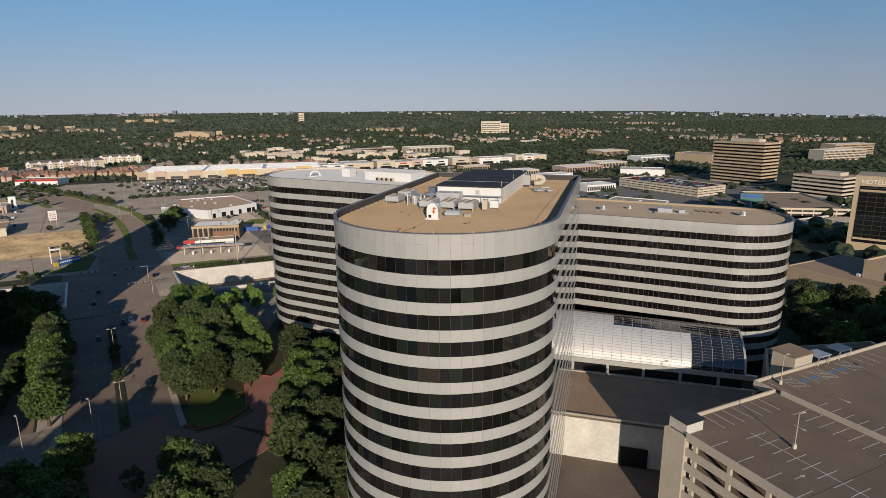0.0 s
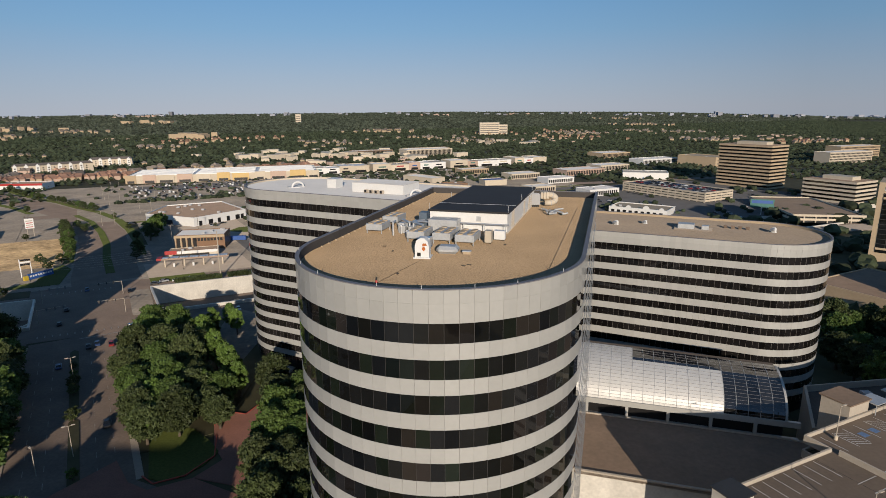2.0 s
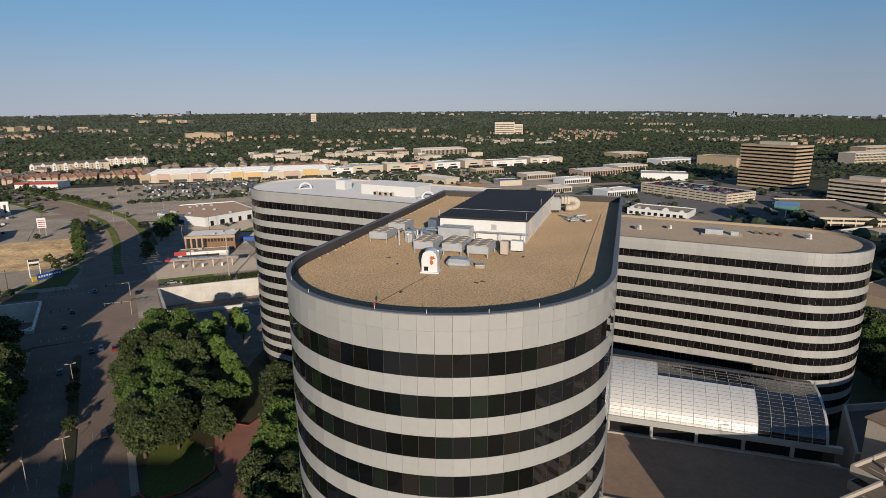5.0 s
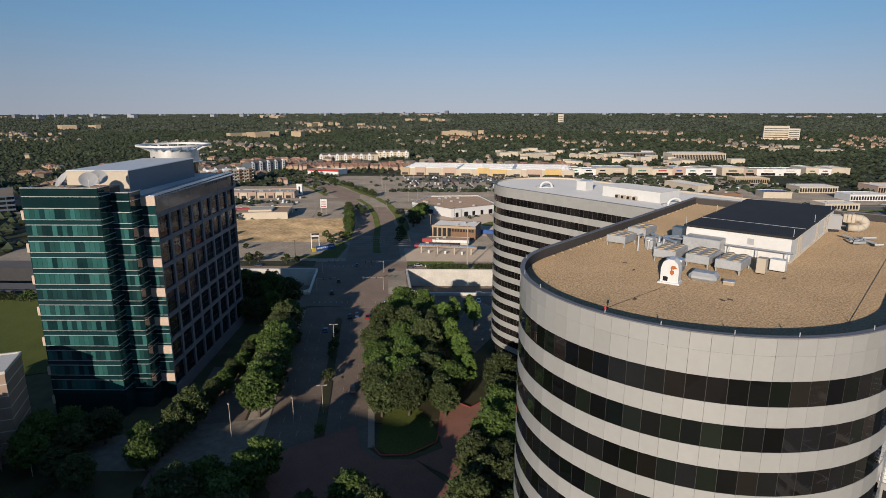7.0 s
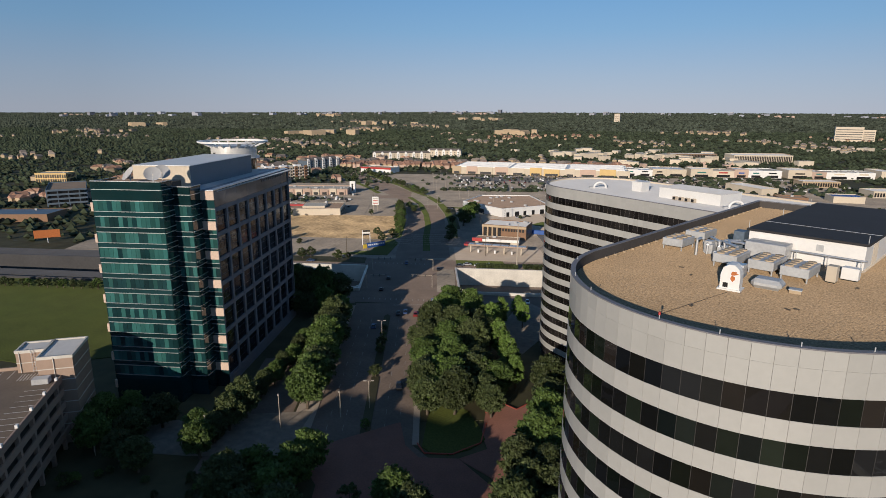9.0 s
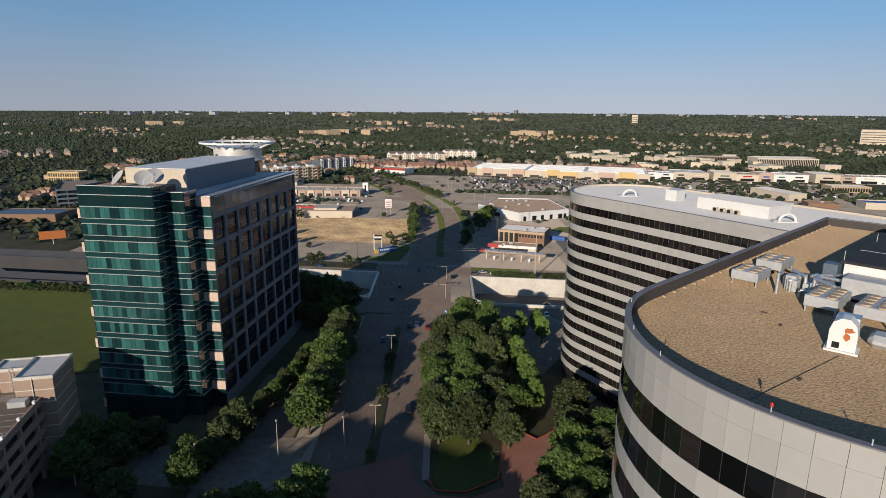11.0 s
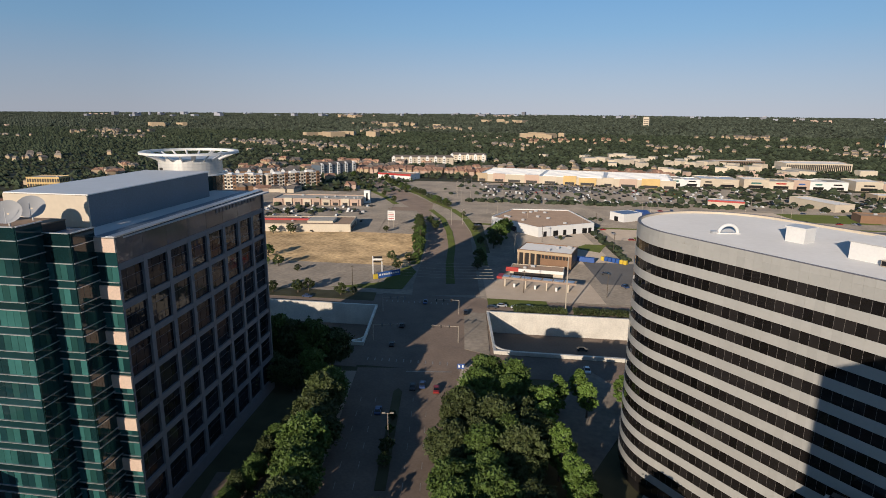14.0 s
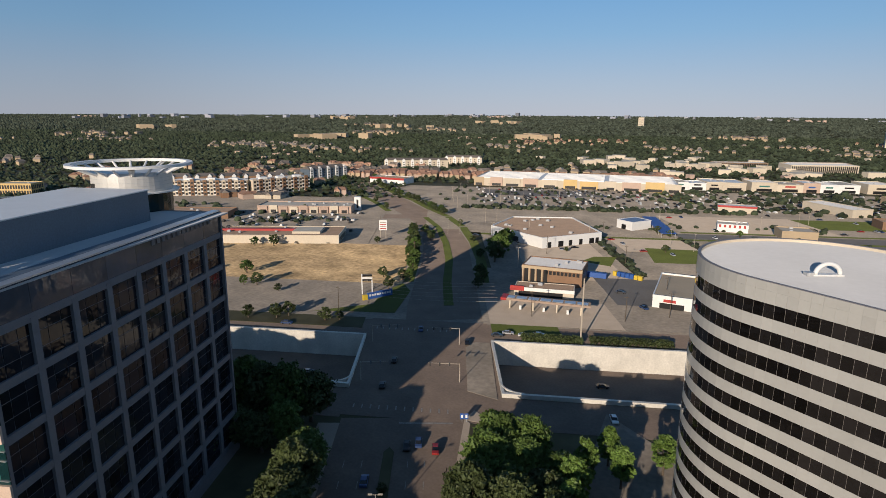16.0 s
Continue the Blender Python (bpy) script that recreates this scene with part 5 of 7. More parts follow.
def rooftops():
    z = A_RIM - 1.25
    edge = roof_frame(A_C, A_TURN, z)
    # the plant stands a little askew to the wing; its sizes are in units of 1.075 m
    f = Matrix.Translation((0.478, 94.73, z)) @ Matrix.Rotation(-radians(16.8), 4, "Z") @ Matrix.Scale(1.075, 4)
    ob = empty("penthouse", f, "white plant room with a black flat roof", "plant room")
    part("wall", box(-6.0, 15.0, 0, 5.5, 42.5, 2.85), M["white"], ob)
    part("roof", box(-6.25, 14.7, 2.85, 5.75, 42.8, 3.1), M["tar"], ob, "black roofing")
    part("roof_seam", box(-6.2, 21.0, 3.1, 5.7, 21.1, 3.13), M["metal"], ob)
    part("plinth", box(-6.1, 14.9, 0, 5.6, 42.6, 0.22), M["concrete"], ob)
    for y in (18.5, 30.0, 35.5, 38.0):
        door = part("door", box(5.5, y, 0.2, 5.56, y + (2.2 if y < 20 else 1.3), 2.5 if y < 20 else 2.3), M["concrete"], ob, "grey steel door")
        part("handle", box(5.56, y + 0.15, 1.2, 5.62, y + 0.3, 1.26), M["chrome"], door)
    part("louvre", box(1.0, 14.93, 1.6, 1.7, 15.0, 2.3), M["metal"], ob)
    for y in (15, 27, 39):
        for x in (-6.1, 5.6):
            part("rod", rod((x, y, 2.9), (x, y, 4.0), 0.03), M["metal"], ob)
    for x, y, w, d, h in ((0.2, 6.0, 2.6, 3.9, 1.45), (-3.0, 6.4, 2.5, 4.2, 1.45), (-6.6, 6.4, 2.5, 4.0, 1.45), (-14.2, 10.2, 2.5, 3.4, 1.4), (-14.2, 16.5, 2.5, 3.8, 1.4)):
        condenser(f @ pose(x, y, 0), w, d, h)
    big = empty("air_handler", f @ pose(-5.4, 12.2, 0), "large grey air handling unit on the gravel", "rooftop unit")
    part("casing", box(0, 0, 0.3, 4.2, 2.4, 2.1, bevel=0.05), M["metal"], big)
    part("skid", box(0.2, 0.2, 0, 4.0, 2.2, 0.3), M["dark"], big)
    gooseneck(f @ pose(-2.6, -1.7, 0, 0, 0, 8), 0.9)
    bend = empty("duct_bend", f @ pose(7.6, 39.6, 0, 0, 0, 16), "cream ribbed duct with a round bend beside a condenser box", "rooftop duct")
    part("box", box(-2.6, -0.2, 0.4, -0.6, 1.6, 2.3, bevel=0.04), M["membrane"], bend)
    part("stand", box(-2.4, 0, 0, -0.8, 1.4, 0.4), M["dark"], bend)
    for k in range(3):
        part("duct_section", box(-0.5 + k * 0.5, 0, 1.45, -0.04 + k * 0.5, 1.4, 2.65, bevel=0.06), M["cream"], bend, "ribbed cream duct section")
    arc = [(1.2 + 1.1 * math.sin(q * math.pi / 12), 0.7, 1.35 + 0.72 * math.cos(q * math.pi / 12)) for q in range(13)]
    part("bend", tube([(0.9, 0.7, 2.07)] + arc + [(0.3, 0.7, 0.63)], 0.52), M["cream"], bend, "round cream duct bend")
    for q in (2, 5, 8, 11):
        (xa, _, za), (xb, _, zb) = arc[q - 1], arc[q + 1]
        part("seam_ring", tube([(xa * 0.6 + xb * 0.4, 0.7, za * 0.6 + zb * 0.4), (xa * 0.4 + xb * 0.6, 0.7, za * 0.4 + zb * 0.6)], 0.56), M["membrane"], bend)
    dome = empty("duct_cover", f @ pose(-0.8, 0.9, 0, 0, 0, 4), "low grey rounded sheet-metal cover", "rooftop duct")
    part("cover", box(0, 0, 0, 2.7, 2.0, 0.95, bevel=0.35), M["metal"], dome)
    hatch = empty("roof_hatch", f @ pose(2.4, 1.7, 0, 0, 0, 10), "small low metal roof hatch", "roof hatch")
    part("curb", box(0, 0, 0, 1.0, 0.8, 0.3), M["tan"], hatch)
    part("lid", box(-0.05, -0.05, 0.3, 1.05, 0.85, 0.38), M["metal"], hatch)
    for x, y, w, d, h, c in ((3.7, 8.2, 0.9, 1.0, 1.7, "cream"), (4.5, 10.4, 1.5, 1.0, 1.3, "white"), (-7.6, 14.6, 1.2, 1.5, 2.6, "navy")):
        cab = empty("equipment_cabinet", f @ pose(x, y, 0), "small upright equipment cabinet", "rooftop unit")
        part("casing", box(0, 0, 0.1, w, d, h, bevel=0.03), M[c], cab)
        part("base", box(0.05, 0.05, 0, w - 0.05, d - 0.05, 0.1), M["dark"], cab)
    # cluster of grey units and pipes
    rng = random.Random(3)
    cl = empty("pipework", f @ pose(-10.4, 8.8, 0), "tangle of insulated grey pipes and units", "pipework")
    for k in range(6):
        x, y = rng.uniform(0, 3.4), rng.uniform(0, 5)
        part("unit", box(x, y, 0, x + 0.9, y + 1.1, rng.uniform(0.9, 1.5), bevel=0.04), M["metal"], cl)
    for k in range(9):
        x, y, h = rng.uniform(0, 4), rng.uniform(0, 5), rng.uniform(0.6, 1.9)
        part("pipe", rod((x, y, h), (x + rng.uniform(-2, 2.5), y + rng.uniform(-2, 3), h), 0.16), M["chrome"], cl)
        part("pipe", rod((x, y, 0), (x, y, h), 0.16), M["chrome"], cl)
    cl2 = empty("pipework", f @ pose(9.2, 30.5, 0), "brown bent pipes lying near a duct", "pipework")
    for k in range(8):
        x, y = rng.uniform(0, 2.6), rng.uniform(0, 5)
        part("pipe", rod((x, y, 0.35), (x + rng.uniform(-1.5, 1.5), y + rng.uniform(-1, 2), 0.5), 0.16), M["metal"], cl2)
    # pipe rail in front of the plant room
    pr = empty("pipe_rack", f @ pose(-1.0, 13.6, 0), "long pipe on posts before the plant room", "pipework")
    part("pipe", rod((0, 0, 1.5), (7.0, 0, 1.5), 0.12), M["chrome"], pr)
    for k in range(3):
        part("post", rod((0.5 + k * 3, 0, 0), (0.5 + k * 3, 0, 1.5), 0.06), M["metal"], pr)
    # dark smudges, joint line and edge lamps
    for x, y in ((-6.5, 1.0), (-2.2, -8.6), (3.9, -3.6), (4.4, -3.0), (-8.5, 3.2), (6.5, 8)):
        sm = link("gravel_clump", box(-0.25, -0.12, 0, 0.25, 0.12, 0.08, bevel=0.03), M["bark"])
        sm.matrix_world = f @ pose(x, y, 0, 0, 0, x * 40)
        tagged(sm, "small dark scrap lying on the gravel", "debris", "scraps on the gravel roof")
    for x0, y0, x1, y1 in ((13.4, -4, 13.6, 40), (-3.4, -15, -1.6, -2.4)):
        a, b = Vector((x0, y0, 0.03)), Vector((x1, y1, 0.03))
        tagged(link("cable", rod(f @ a, f @ b, 0.018, n=5), M["dark"]), "thin dark cable lying on the gravel", "cable")
    for deg in (200, 222, 238, 265, 280, 297, 312, 334):
        a, r, red = radians(deg), A_R - 0.15, deg == 265
        lamp = empty("edge_lamp", edge @ pose(r * math.cos(a), r * math.sin(a), 1.25), "red obstruction lamp on the parapet coping" if red else "small rod on the parapet coping", "parapet fitting")
        part("stem", rod((0, 0, 0), (0, 0, 0.35), 0.04), M["metal"], lamp)
        if red:
            part("lamp", rod((0, 0, 0.35), (0, 0, 0.6), 0.12, 0.09), M["red"], lamp)
    for k in range(26):
        br = empty("parapet_bracket", edge @ pose(-A_R + 0.62, 1.0 + k * 2.2, 0), "small grey bracket along the parapet foot", "bracket", "brackets along the parapet")
        part("foot", box(0, -0.12, 0, 0.32, 0.12, 0.18), M["tan"], br)
        part("plate", box(-0.05, -0.1, 0, 0.05, 0.1, 0.34), M["panel_dark"], br)
    # pale-roofed wing
    f = roof_frame(B_C, B_TURN, B_RIM - 0.6)
    mi = f.inverted()

    def at(x, y):
        v = mi @ plan(x, y, B_RIM - 0.6)
        return v.x, v.y
    p2 = empty("plant_room", f, "long low white plant room on the pale roof", "plant room")
    a, b = at(-18.6, 140.6), at(-6.6, 135.6)
    x0, y0, y1 = a[0] - 9.5, min(a[1], b[1]), max(a[1], b[1])
    part("wall", box(x0 + 0.2, y0, 0, a[0], y1, 2.9), M["white"], p2)
    part("roof", box(x0, y0 - 0.2, 2.9, a[0] + 0.2, y1 + 0.2, 3.05), M["membrane"], p2)
    for k in range(4):
        u = empty("air_conditioner", f @ pose(a[0] + 0.6, y0 + 5.5 + k * 1.9, 0), "small grey air conditioner beside the plant room", "air conditioner", "air conditioners beside the plant room")
        part("casing", box(0, 0, 0.1, 1.0, 1.1, 1.1, bevel=0.04), M["concrete"], u)
        part("grille", box(1.0, 0.15, 0.25, 1.03, 0.95, 1.0), M["dark"], u)
    wx, wy = at(-23.6, 147.9)
    wb = empty("roof_box", f @ pose(wx, wy, 0), "white box-shaped stair head on the pale roof", "roof box")
    part("wall", box(-1.8, -1.8, 0, 1.8, 1.8, 2.8), M["white"], wb)
    part("cap", box(-2.0, -2.0, 2.8, 2.0, 2.0, 3.0), M["white"], wb)
    for q in ((-32.2, 148.3), (-4.5, 133.5)):
        x, y = at(*q)
        h = empty("duct_loop", f @ pose(x, y, 0, 0, 0, 149), "white curved pipe loop on the roof", "rooftop duct")
        part("loop", tube([(1.9 * math.cos(k * math.pi / 14), 0, 1.7 * math.sin(k * math.pi / 14) + 0.1) for k in range(15)], 0.34), M["white"], h)
        part("base", box(-2.4, -0.6, 0, 2.2, 0.6, 0.2), M["white"], h)
        part("side_box", box(-3.4, -0.5, 0, -2.2, 0.6, 0.5), M["metal"], h)
    # lower wing
    f = roof_frame(C_C, C_TURN, C_RIM - 0.8)
    for k, (x, y, s) in enumerate(((4, -4, 0.55), (-2, 40, 0.5), (3, 32, 0.4))):
        gooseneck(f @ pose(x, y, 0, 0, 0, 60), s, False)
    u = empty("air_handler", f @ pose(-2, 18, 0), "grey air handling unit on a pale pad", "rooftop unit")
    part("casing", box(0, 0, 0.3, 3.4, 4.6, 1.7, bevel=0.06), M["metal"], u)
    part("pad", box(-1, -5, 0, 4.4, 5.6, 0.3), M["pave"], u)
    part("unit", box(0.4, -4, 0.3, 2.2, -2, 1.5, bevel=0.06), M["metal"], u)
    for k in range(4):
        v = empty("air_conditioner", f @ pose(4.5 + 0.2 * k, 3 + k * 2.0, 0), "small dark rooftop air conditioner", "air conditioner")
        part("casing", box(0, 0, 0, 0.9, 1.0, 0.9, bevel=0.04), M["brown"], v)


# ---- low buildings, from plain parts ----
def low_building(name, label, x, y, u, w, d, h, wall, roof, parapet=0.6, units=4, seed=1, category="shop", openings=(), fascia=None, rows=0, win="dark"):
    """A flat-roofed block: x along the front, y away. openings: (side, from, to, low, high, material)."""
    m = frame_of(x, y, u)
    ob = empty(name, m, label, category)
    part("wall", box(0, 0, -0.2, w, d, h), M[wall], ob)
    if parapet:
        part("parapet", wall_ring([(-0.1, -0.1), (w + 0.1, -0.1), (w + 0.1, d + 0.1), (-0.1, d + 0.1)], [(0.35, 0.35), (w - 0.35, 0.35), (w - 0.35, d - 0.35), (0.35, d - 0.35)], h - 0.2, h + parapet), M[wall], ob)
    part("roof", box(0.3, 0.3, h, w - 0.3, d - 0.3, h + 0.08), M[roof], ob)
    if fascia:
        part("fascia", box(-0.15, -0.18, h - fascia[0], w + 0.15, -0.1, h + parapet + 0.1), M[fascia[1]], ob)
    for side, a, b, z0, z1, mt in openings:
        bm = {"f": lambda: box(a, -0.25 if fascia is None else -0.12, z0, b, 0.05, z1), "r": lambda: box(w - 0.05, a, z0, w + 0.12, b, z1), "l": lambda: box(-0.12, a, z0, 0.05, b, z1)}[side]()
        part("window" if z0 > 0.4 else "door", bm, M[mt], ob)
    for r in range(rows):
        z = 0.9 + r * (h - 0.6) / rows
        zz = z + (h - 0.6) / rows - 1.5
        for k in range(max(1, int(w / 2.6))):
            part("window", box(0.7 + k * 2.6, -0.06, z, 2.5 + k * 2.6, 0.02, zz), M[win], ob)
        for k in range(max(1, int(d / 2.6))):
            part("window", box(w - 0.02, 0.7 + k * 2.6, z, w + 0.06, 2.5 + k * 2.6, zz), M[win], ob)
    rng = random.Random(seed)
    for k in range((units + 1) // 2):
        ux, uy = rng.uniform(1.5, max(2, w - 4)), rng.uniform(1.5, max(2, d - 4))
        un = empty("rooftop_unit", m @ pose(ux, uy, h + 0.08), "small pale rooftop air conditioning unit", "rooftop unit", "rooftop units on low shops")
        part("casing", box(0, 0, 0, rng.uniform(1.2, 2.4), rng.uniform(1.2, 2.0), rng.uniform(0.8, 1.3), bevel=0.05), M["membrane"], un)
    return ob, m


def banded_office(label, x, y, u, w, d, h, floors, wall="tan", roof_box=True):
    m = frame_of(x, y, u)
    ob = empty("office_block", m, label, "office building")
    part("core", box(1.0, 1.0, -0.2, w - 1.0, d - 1.0, h - 0.5), M["night_glass"], ob, "dark glass between the bands")
    st = h / (floors + 0.5)
    for k in range(floors + 1):
        z = h - k * st
        part("band", box(0, 0, z - st * 0.5, w, d, z), M[wall], ob, "pale stucco band")
    part("roof", box(0.6, 0.6, h - 0.5 + 0.55, w - 0.6, d - 0.6, h + 0.1), M["brown"], ob)
    if roof_box:
        part("plant_room", box(w * 0.25, d * 0.3, h + 0.1, w * 0.8, d * 0.7, h + 3.2), M["cream"], ob)
    return ob


def parking_block(label, x, y, u, w, d, h, levels, wall="cream", deck="deck"):
    m = frame_of(x, y, u)
    ob = empty("parking_garage", m, label, "parking garage")
    st = h / levels
    for k in range(levels):
        z = h - k * st
        part("floor_deck", box(0.3, 0.3, z - 1.2, w - 0.3, d - 0.3, z - 0.9), M[deck], ob)
        part("spandrel", wall_ring([(0, 0), (w, 0), (w, d), (0, d)], [(0.3, 0.3), (w - 0.3, 0.3), (w - 0.3, d - 0.3), (0.3, d - 0.3)], z - 1.6, z), M[wall], ob)
    for k in range(int(w / 8) + 1):
        part("column", box(k * 8.0, 0.02, -0.2, k * 8.0 + 0.7, 0.6, h - 0.1), M[wall], ob)
    for k in range(int(d / 8) + 1):
        part("column", box(w - 0.6, k * 8.0, -0.2, w - 0.02, k * 8.0 + 0.7, h - 0.1), M[wall], ob)
    part("dark_inside", box(2, 2, -0.2, w - 2, d - 2, h - 2.0), M["dark"], ob)
    return ob


def signs_and_poles():
    # striped pole sign and its long blue neighbour
    m = frame_of(-150, 216.6, (0.82, 0.57))
    s = empty("pole_sign", m, "tall two-post sign with dark and white bars", "sign")
    for x in (0, 4.6):
        part("post", box(x, 0, -0.2, x + 0.45, 0.5, 7.0 if x else 9.6), M["white"], s)
    for k in range(3):
        part("panel", box(0.2, 0.05, 6.2 + k * 1.15, 5.0, 0.45, 7.1 + k * 1.15), M["dark" if k != 1 else "white"], s, "plain sign bar")
    m = frame_of(-145.0, 213.2, (0.4, 0.92))
    s = empty("monument_sign", m, "long blue roadside sign with a yellow end", "sign")
    part("panel", box(0, 0, 0, 13, 0.6, 3.0, bevel=0.05), M["blue"], s)
    part("end_panel", box(-2.2, -0.1, 0, 0.2, 0.8, 2.4, bevel=0.1), M["yellow"], s, "yellow end panel")
    for k in range(9):
        part("letter_bar", box(0.9 + k * 1.3, -0.06, 1.3, 1.8 + k * 1.3, 0.0, 2.2), M["white"], s)
    m = frame_of(-195, 288.4, (0.87, 0.5))
    s = empty("pylon_sign", m, "white pylon sign on two posts above a lot", "sign")
    part("panel", box(-2.6, 0, 5.4, 2.6, 0.6, 12.3), M["white"], s)
    for x in (-2.0, 1.6):
        part("post", box(x, 0.1, -0.2, x + 0.4, 0.5, 5.4), M["concrete"], s)
    for k in range(4):
        part("letter_bar", box(-2.0, -0.05, 6.2 + k * 1.4, 2.0, 0.0, 6.8 + k * 1.4), M["concrete" if k % 2 else "red"], s)
    m = frame_of(-254.2, 342.8, (0.87, 0.5))
    s = empty("tower_sign", m, "white square tower at the end of a shop row", "sign tower")
    part("tower", box(-2.7, 0, -0.2, 2.7, 4, 11.4), M["white"], s)
    part("dark_slot", box(-0.8, -0.06, 2, 0.8, 0.0, 9.0), M["dark"], s)

    def lamp(x, y, h, label, arms=2, turn=0.0, z=0.0):
        l = empty("street_lamp", Matrix.Translation((x, y, z)) @ Matrix.Rotation(turn, 4, "Z"), label, "street lamp", "street lamps")
        part("pole", rod((0, 0, -0.2), (0, 0, h), 0.11, 0.07), M["concrete"], l)
        for k in range(arms):
            d = 1 - 2 * k
            part("arm", rod((0, 0, h - 0.1), (d * 1.0, 0, h), 0.05), M["concrete"], l)
            part("head", box(d * 0.6 if d > 0 else -1.5, -0.22, h - 0.06, 1.5 if d > 0 else -0.6, 0.22, h + 0.14, bevel=0.05), M["concrete"], l)
    for n, s_ in ((-0.4, 122), (-0.4, 155)):
        lamp(*road_xy(n, s_), 8.5, "twin-armed street lamp in the median", 2, radians(31))
    for x, y, h in ((-73.1, 90.4, 9), (-79.5, 79.4, 8), (-93.7, 68.3, 8), (-66, 99, 7)):
        lamp(x * U, y * U, h, "slim pale lamp pole beside the drive", 1, radians(140))
    for x, y, h in ((-77.8, 214.5, 24.5),):
        p = empty("tall_pole", Matrix.Translation(plan(x, y)), "tall pale steel pole above a hedge", "pole")
        part("shaft", rod((0, 0, -0.2), (0, 0, h), 0.32, 0.22, 10), M["concrete"], p)
    for x, y in ((-145.5, 200.4), (-62, 246), (-72, 236), (-96, 226), (-120, 300), (-66, 262), (-160, 262), (-110, 346), (-88, 300), (-40, 262), (-220, 215), (-205, 300), (-50, 300)):
        p = empty("utility_pole", Matrix.Translation(plan(x, y)), "wooden utility pole casting a long shadow", "utility pole", "utility poles")
        part("shaft", rod((0, 0, -0.2), (0, 0, 11), 0.17, 0.12), M["bark"], p)
        part("cross_arm", box(-1.1, -0.06, 10.2, 1.1, 0.06, 10.35), M["bark"], p)
    # lamps of the shopping car parks
    rng = random.Random(12)
    for k in range(34):
        n, f_ = rng.uniform(10, 200), rng.uniform(300, 520)
        lamp(*trench_xy(n, f_), 11, "car park lamp on a tall pale pole", 2, rng.uniform(0, 3))
    g = GARAGE
    for x, y in ((14.5, 16.0), (52, 26), (36, -2)):
        v = g @ Vector((x, y, GARAGE_TOP))
        lamp(v.x, v.y, 7.0, "lamp pole on a concrete foot on the parking deck", 1, 0.4, v.z)
        ft = link("lamp_foot", rod(v, v + Vector((0, 0, 0.9)), 0.35, n=12), M["cream"])
        tagged(ft, "round concrete foot below a deck lamp", "lamp foot")
    # power lines over the avenue
    for k in range(6):
        bm = bmesh.new()
        a, b = Vector((*road_xy(-15, 258 - k * 3.0), 10.4 - 0.2 * k)), Vector((*road_xy(24, 252 - k * 3.0), 10.4 - 0.2 * k))
        pts = [a.lerp(b, t / 8) - Vector((0, 0, 1.0 * math.sin(math.pi * t / 8))) for t in range(9)]
        rings = [[bm.verts.new(p + Vector((0.035 * RS.x * c, 0.035 * RS.y * c, 0.035 * d))) for c, d in ((1, 0), (0, 1), (-1, 0), (0, -1))] for p in pts]
        for p, q in zip(rings, rings[1:]):
            for j in range(4):
                bm.faces.new((p[j], p[(j + 1) % 4], q[(j + 1) % 4], q[j]))
        tagged(link("power_line", bm, M["concrete"]), "thin sagging power line across the avenue", "power line", "power lines")
    # blue twin sign and signals at the crossing
    b = empty("road_sign", Matrix.Translation(plan(-84.0, 164.8)) @ Matrix.Rotation(radians(31), 4, "Z"), "pair of blue and white road signs", "road sign")
    for x in (-0.9, 0.3):
        part("post", rod((x + 0.3, 0, -0.2), (x + 0.3, 0, 2.0), 0.05), M["metal"], b)
        part("plate", box(x - 0.25, -0.05, 0.9, x + 0.8, 0.0, 2.6), M["blue"], b)
        part("mark", box(x + 0.0, -0.07, 1.3, x + 0.55, -0.05, 2.2), M["white"], b)
    for n, f_ in ((12.5, 203), (-9, 201), (-9, 223), (13, 224)):
        x, y = trench_xy(n, f_)
        tl = empty("traffic_signal", Matrix.Translation((x, y, 0)) @ Matrix.Rotation(radians(31 if n > 0 else 211), 4, "Z"), "traffic signal on a long mast arm", "traffic signal", "signals at the crossing")
        part("mast", rod((0, 0, -0.2), (0, 0, 6.2), 0.14, 0.1), M["concrete"], tl)
        part("arm", rod((0, 0, 6.0), (-10, 0, 6.4), 0.09, 0.06), M["concrete"], tl)
        for k in range(3):
            head = part("signal_head", box(-9.5 + k * 3, -0.2, 5.4, -9.1 + k * 3, 0.15, 6.5), M["mullion"], tl)
            part("backplate", box(-9.55 + k * 3, 0.15, 5.3, -9.05 + k * 3, 0.2, 6.6), M["granite"], head)


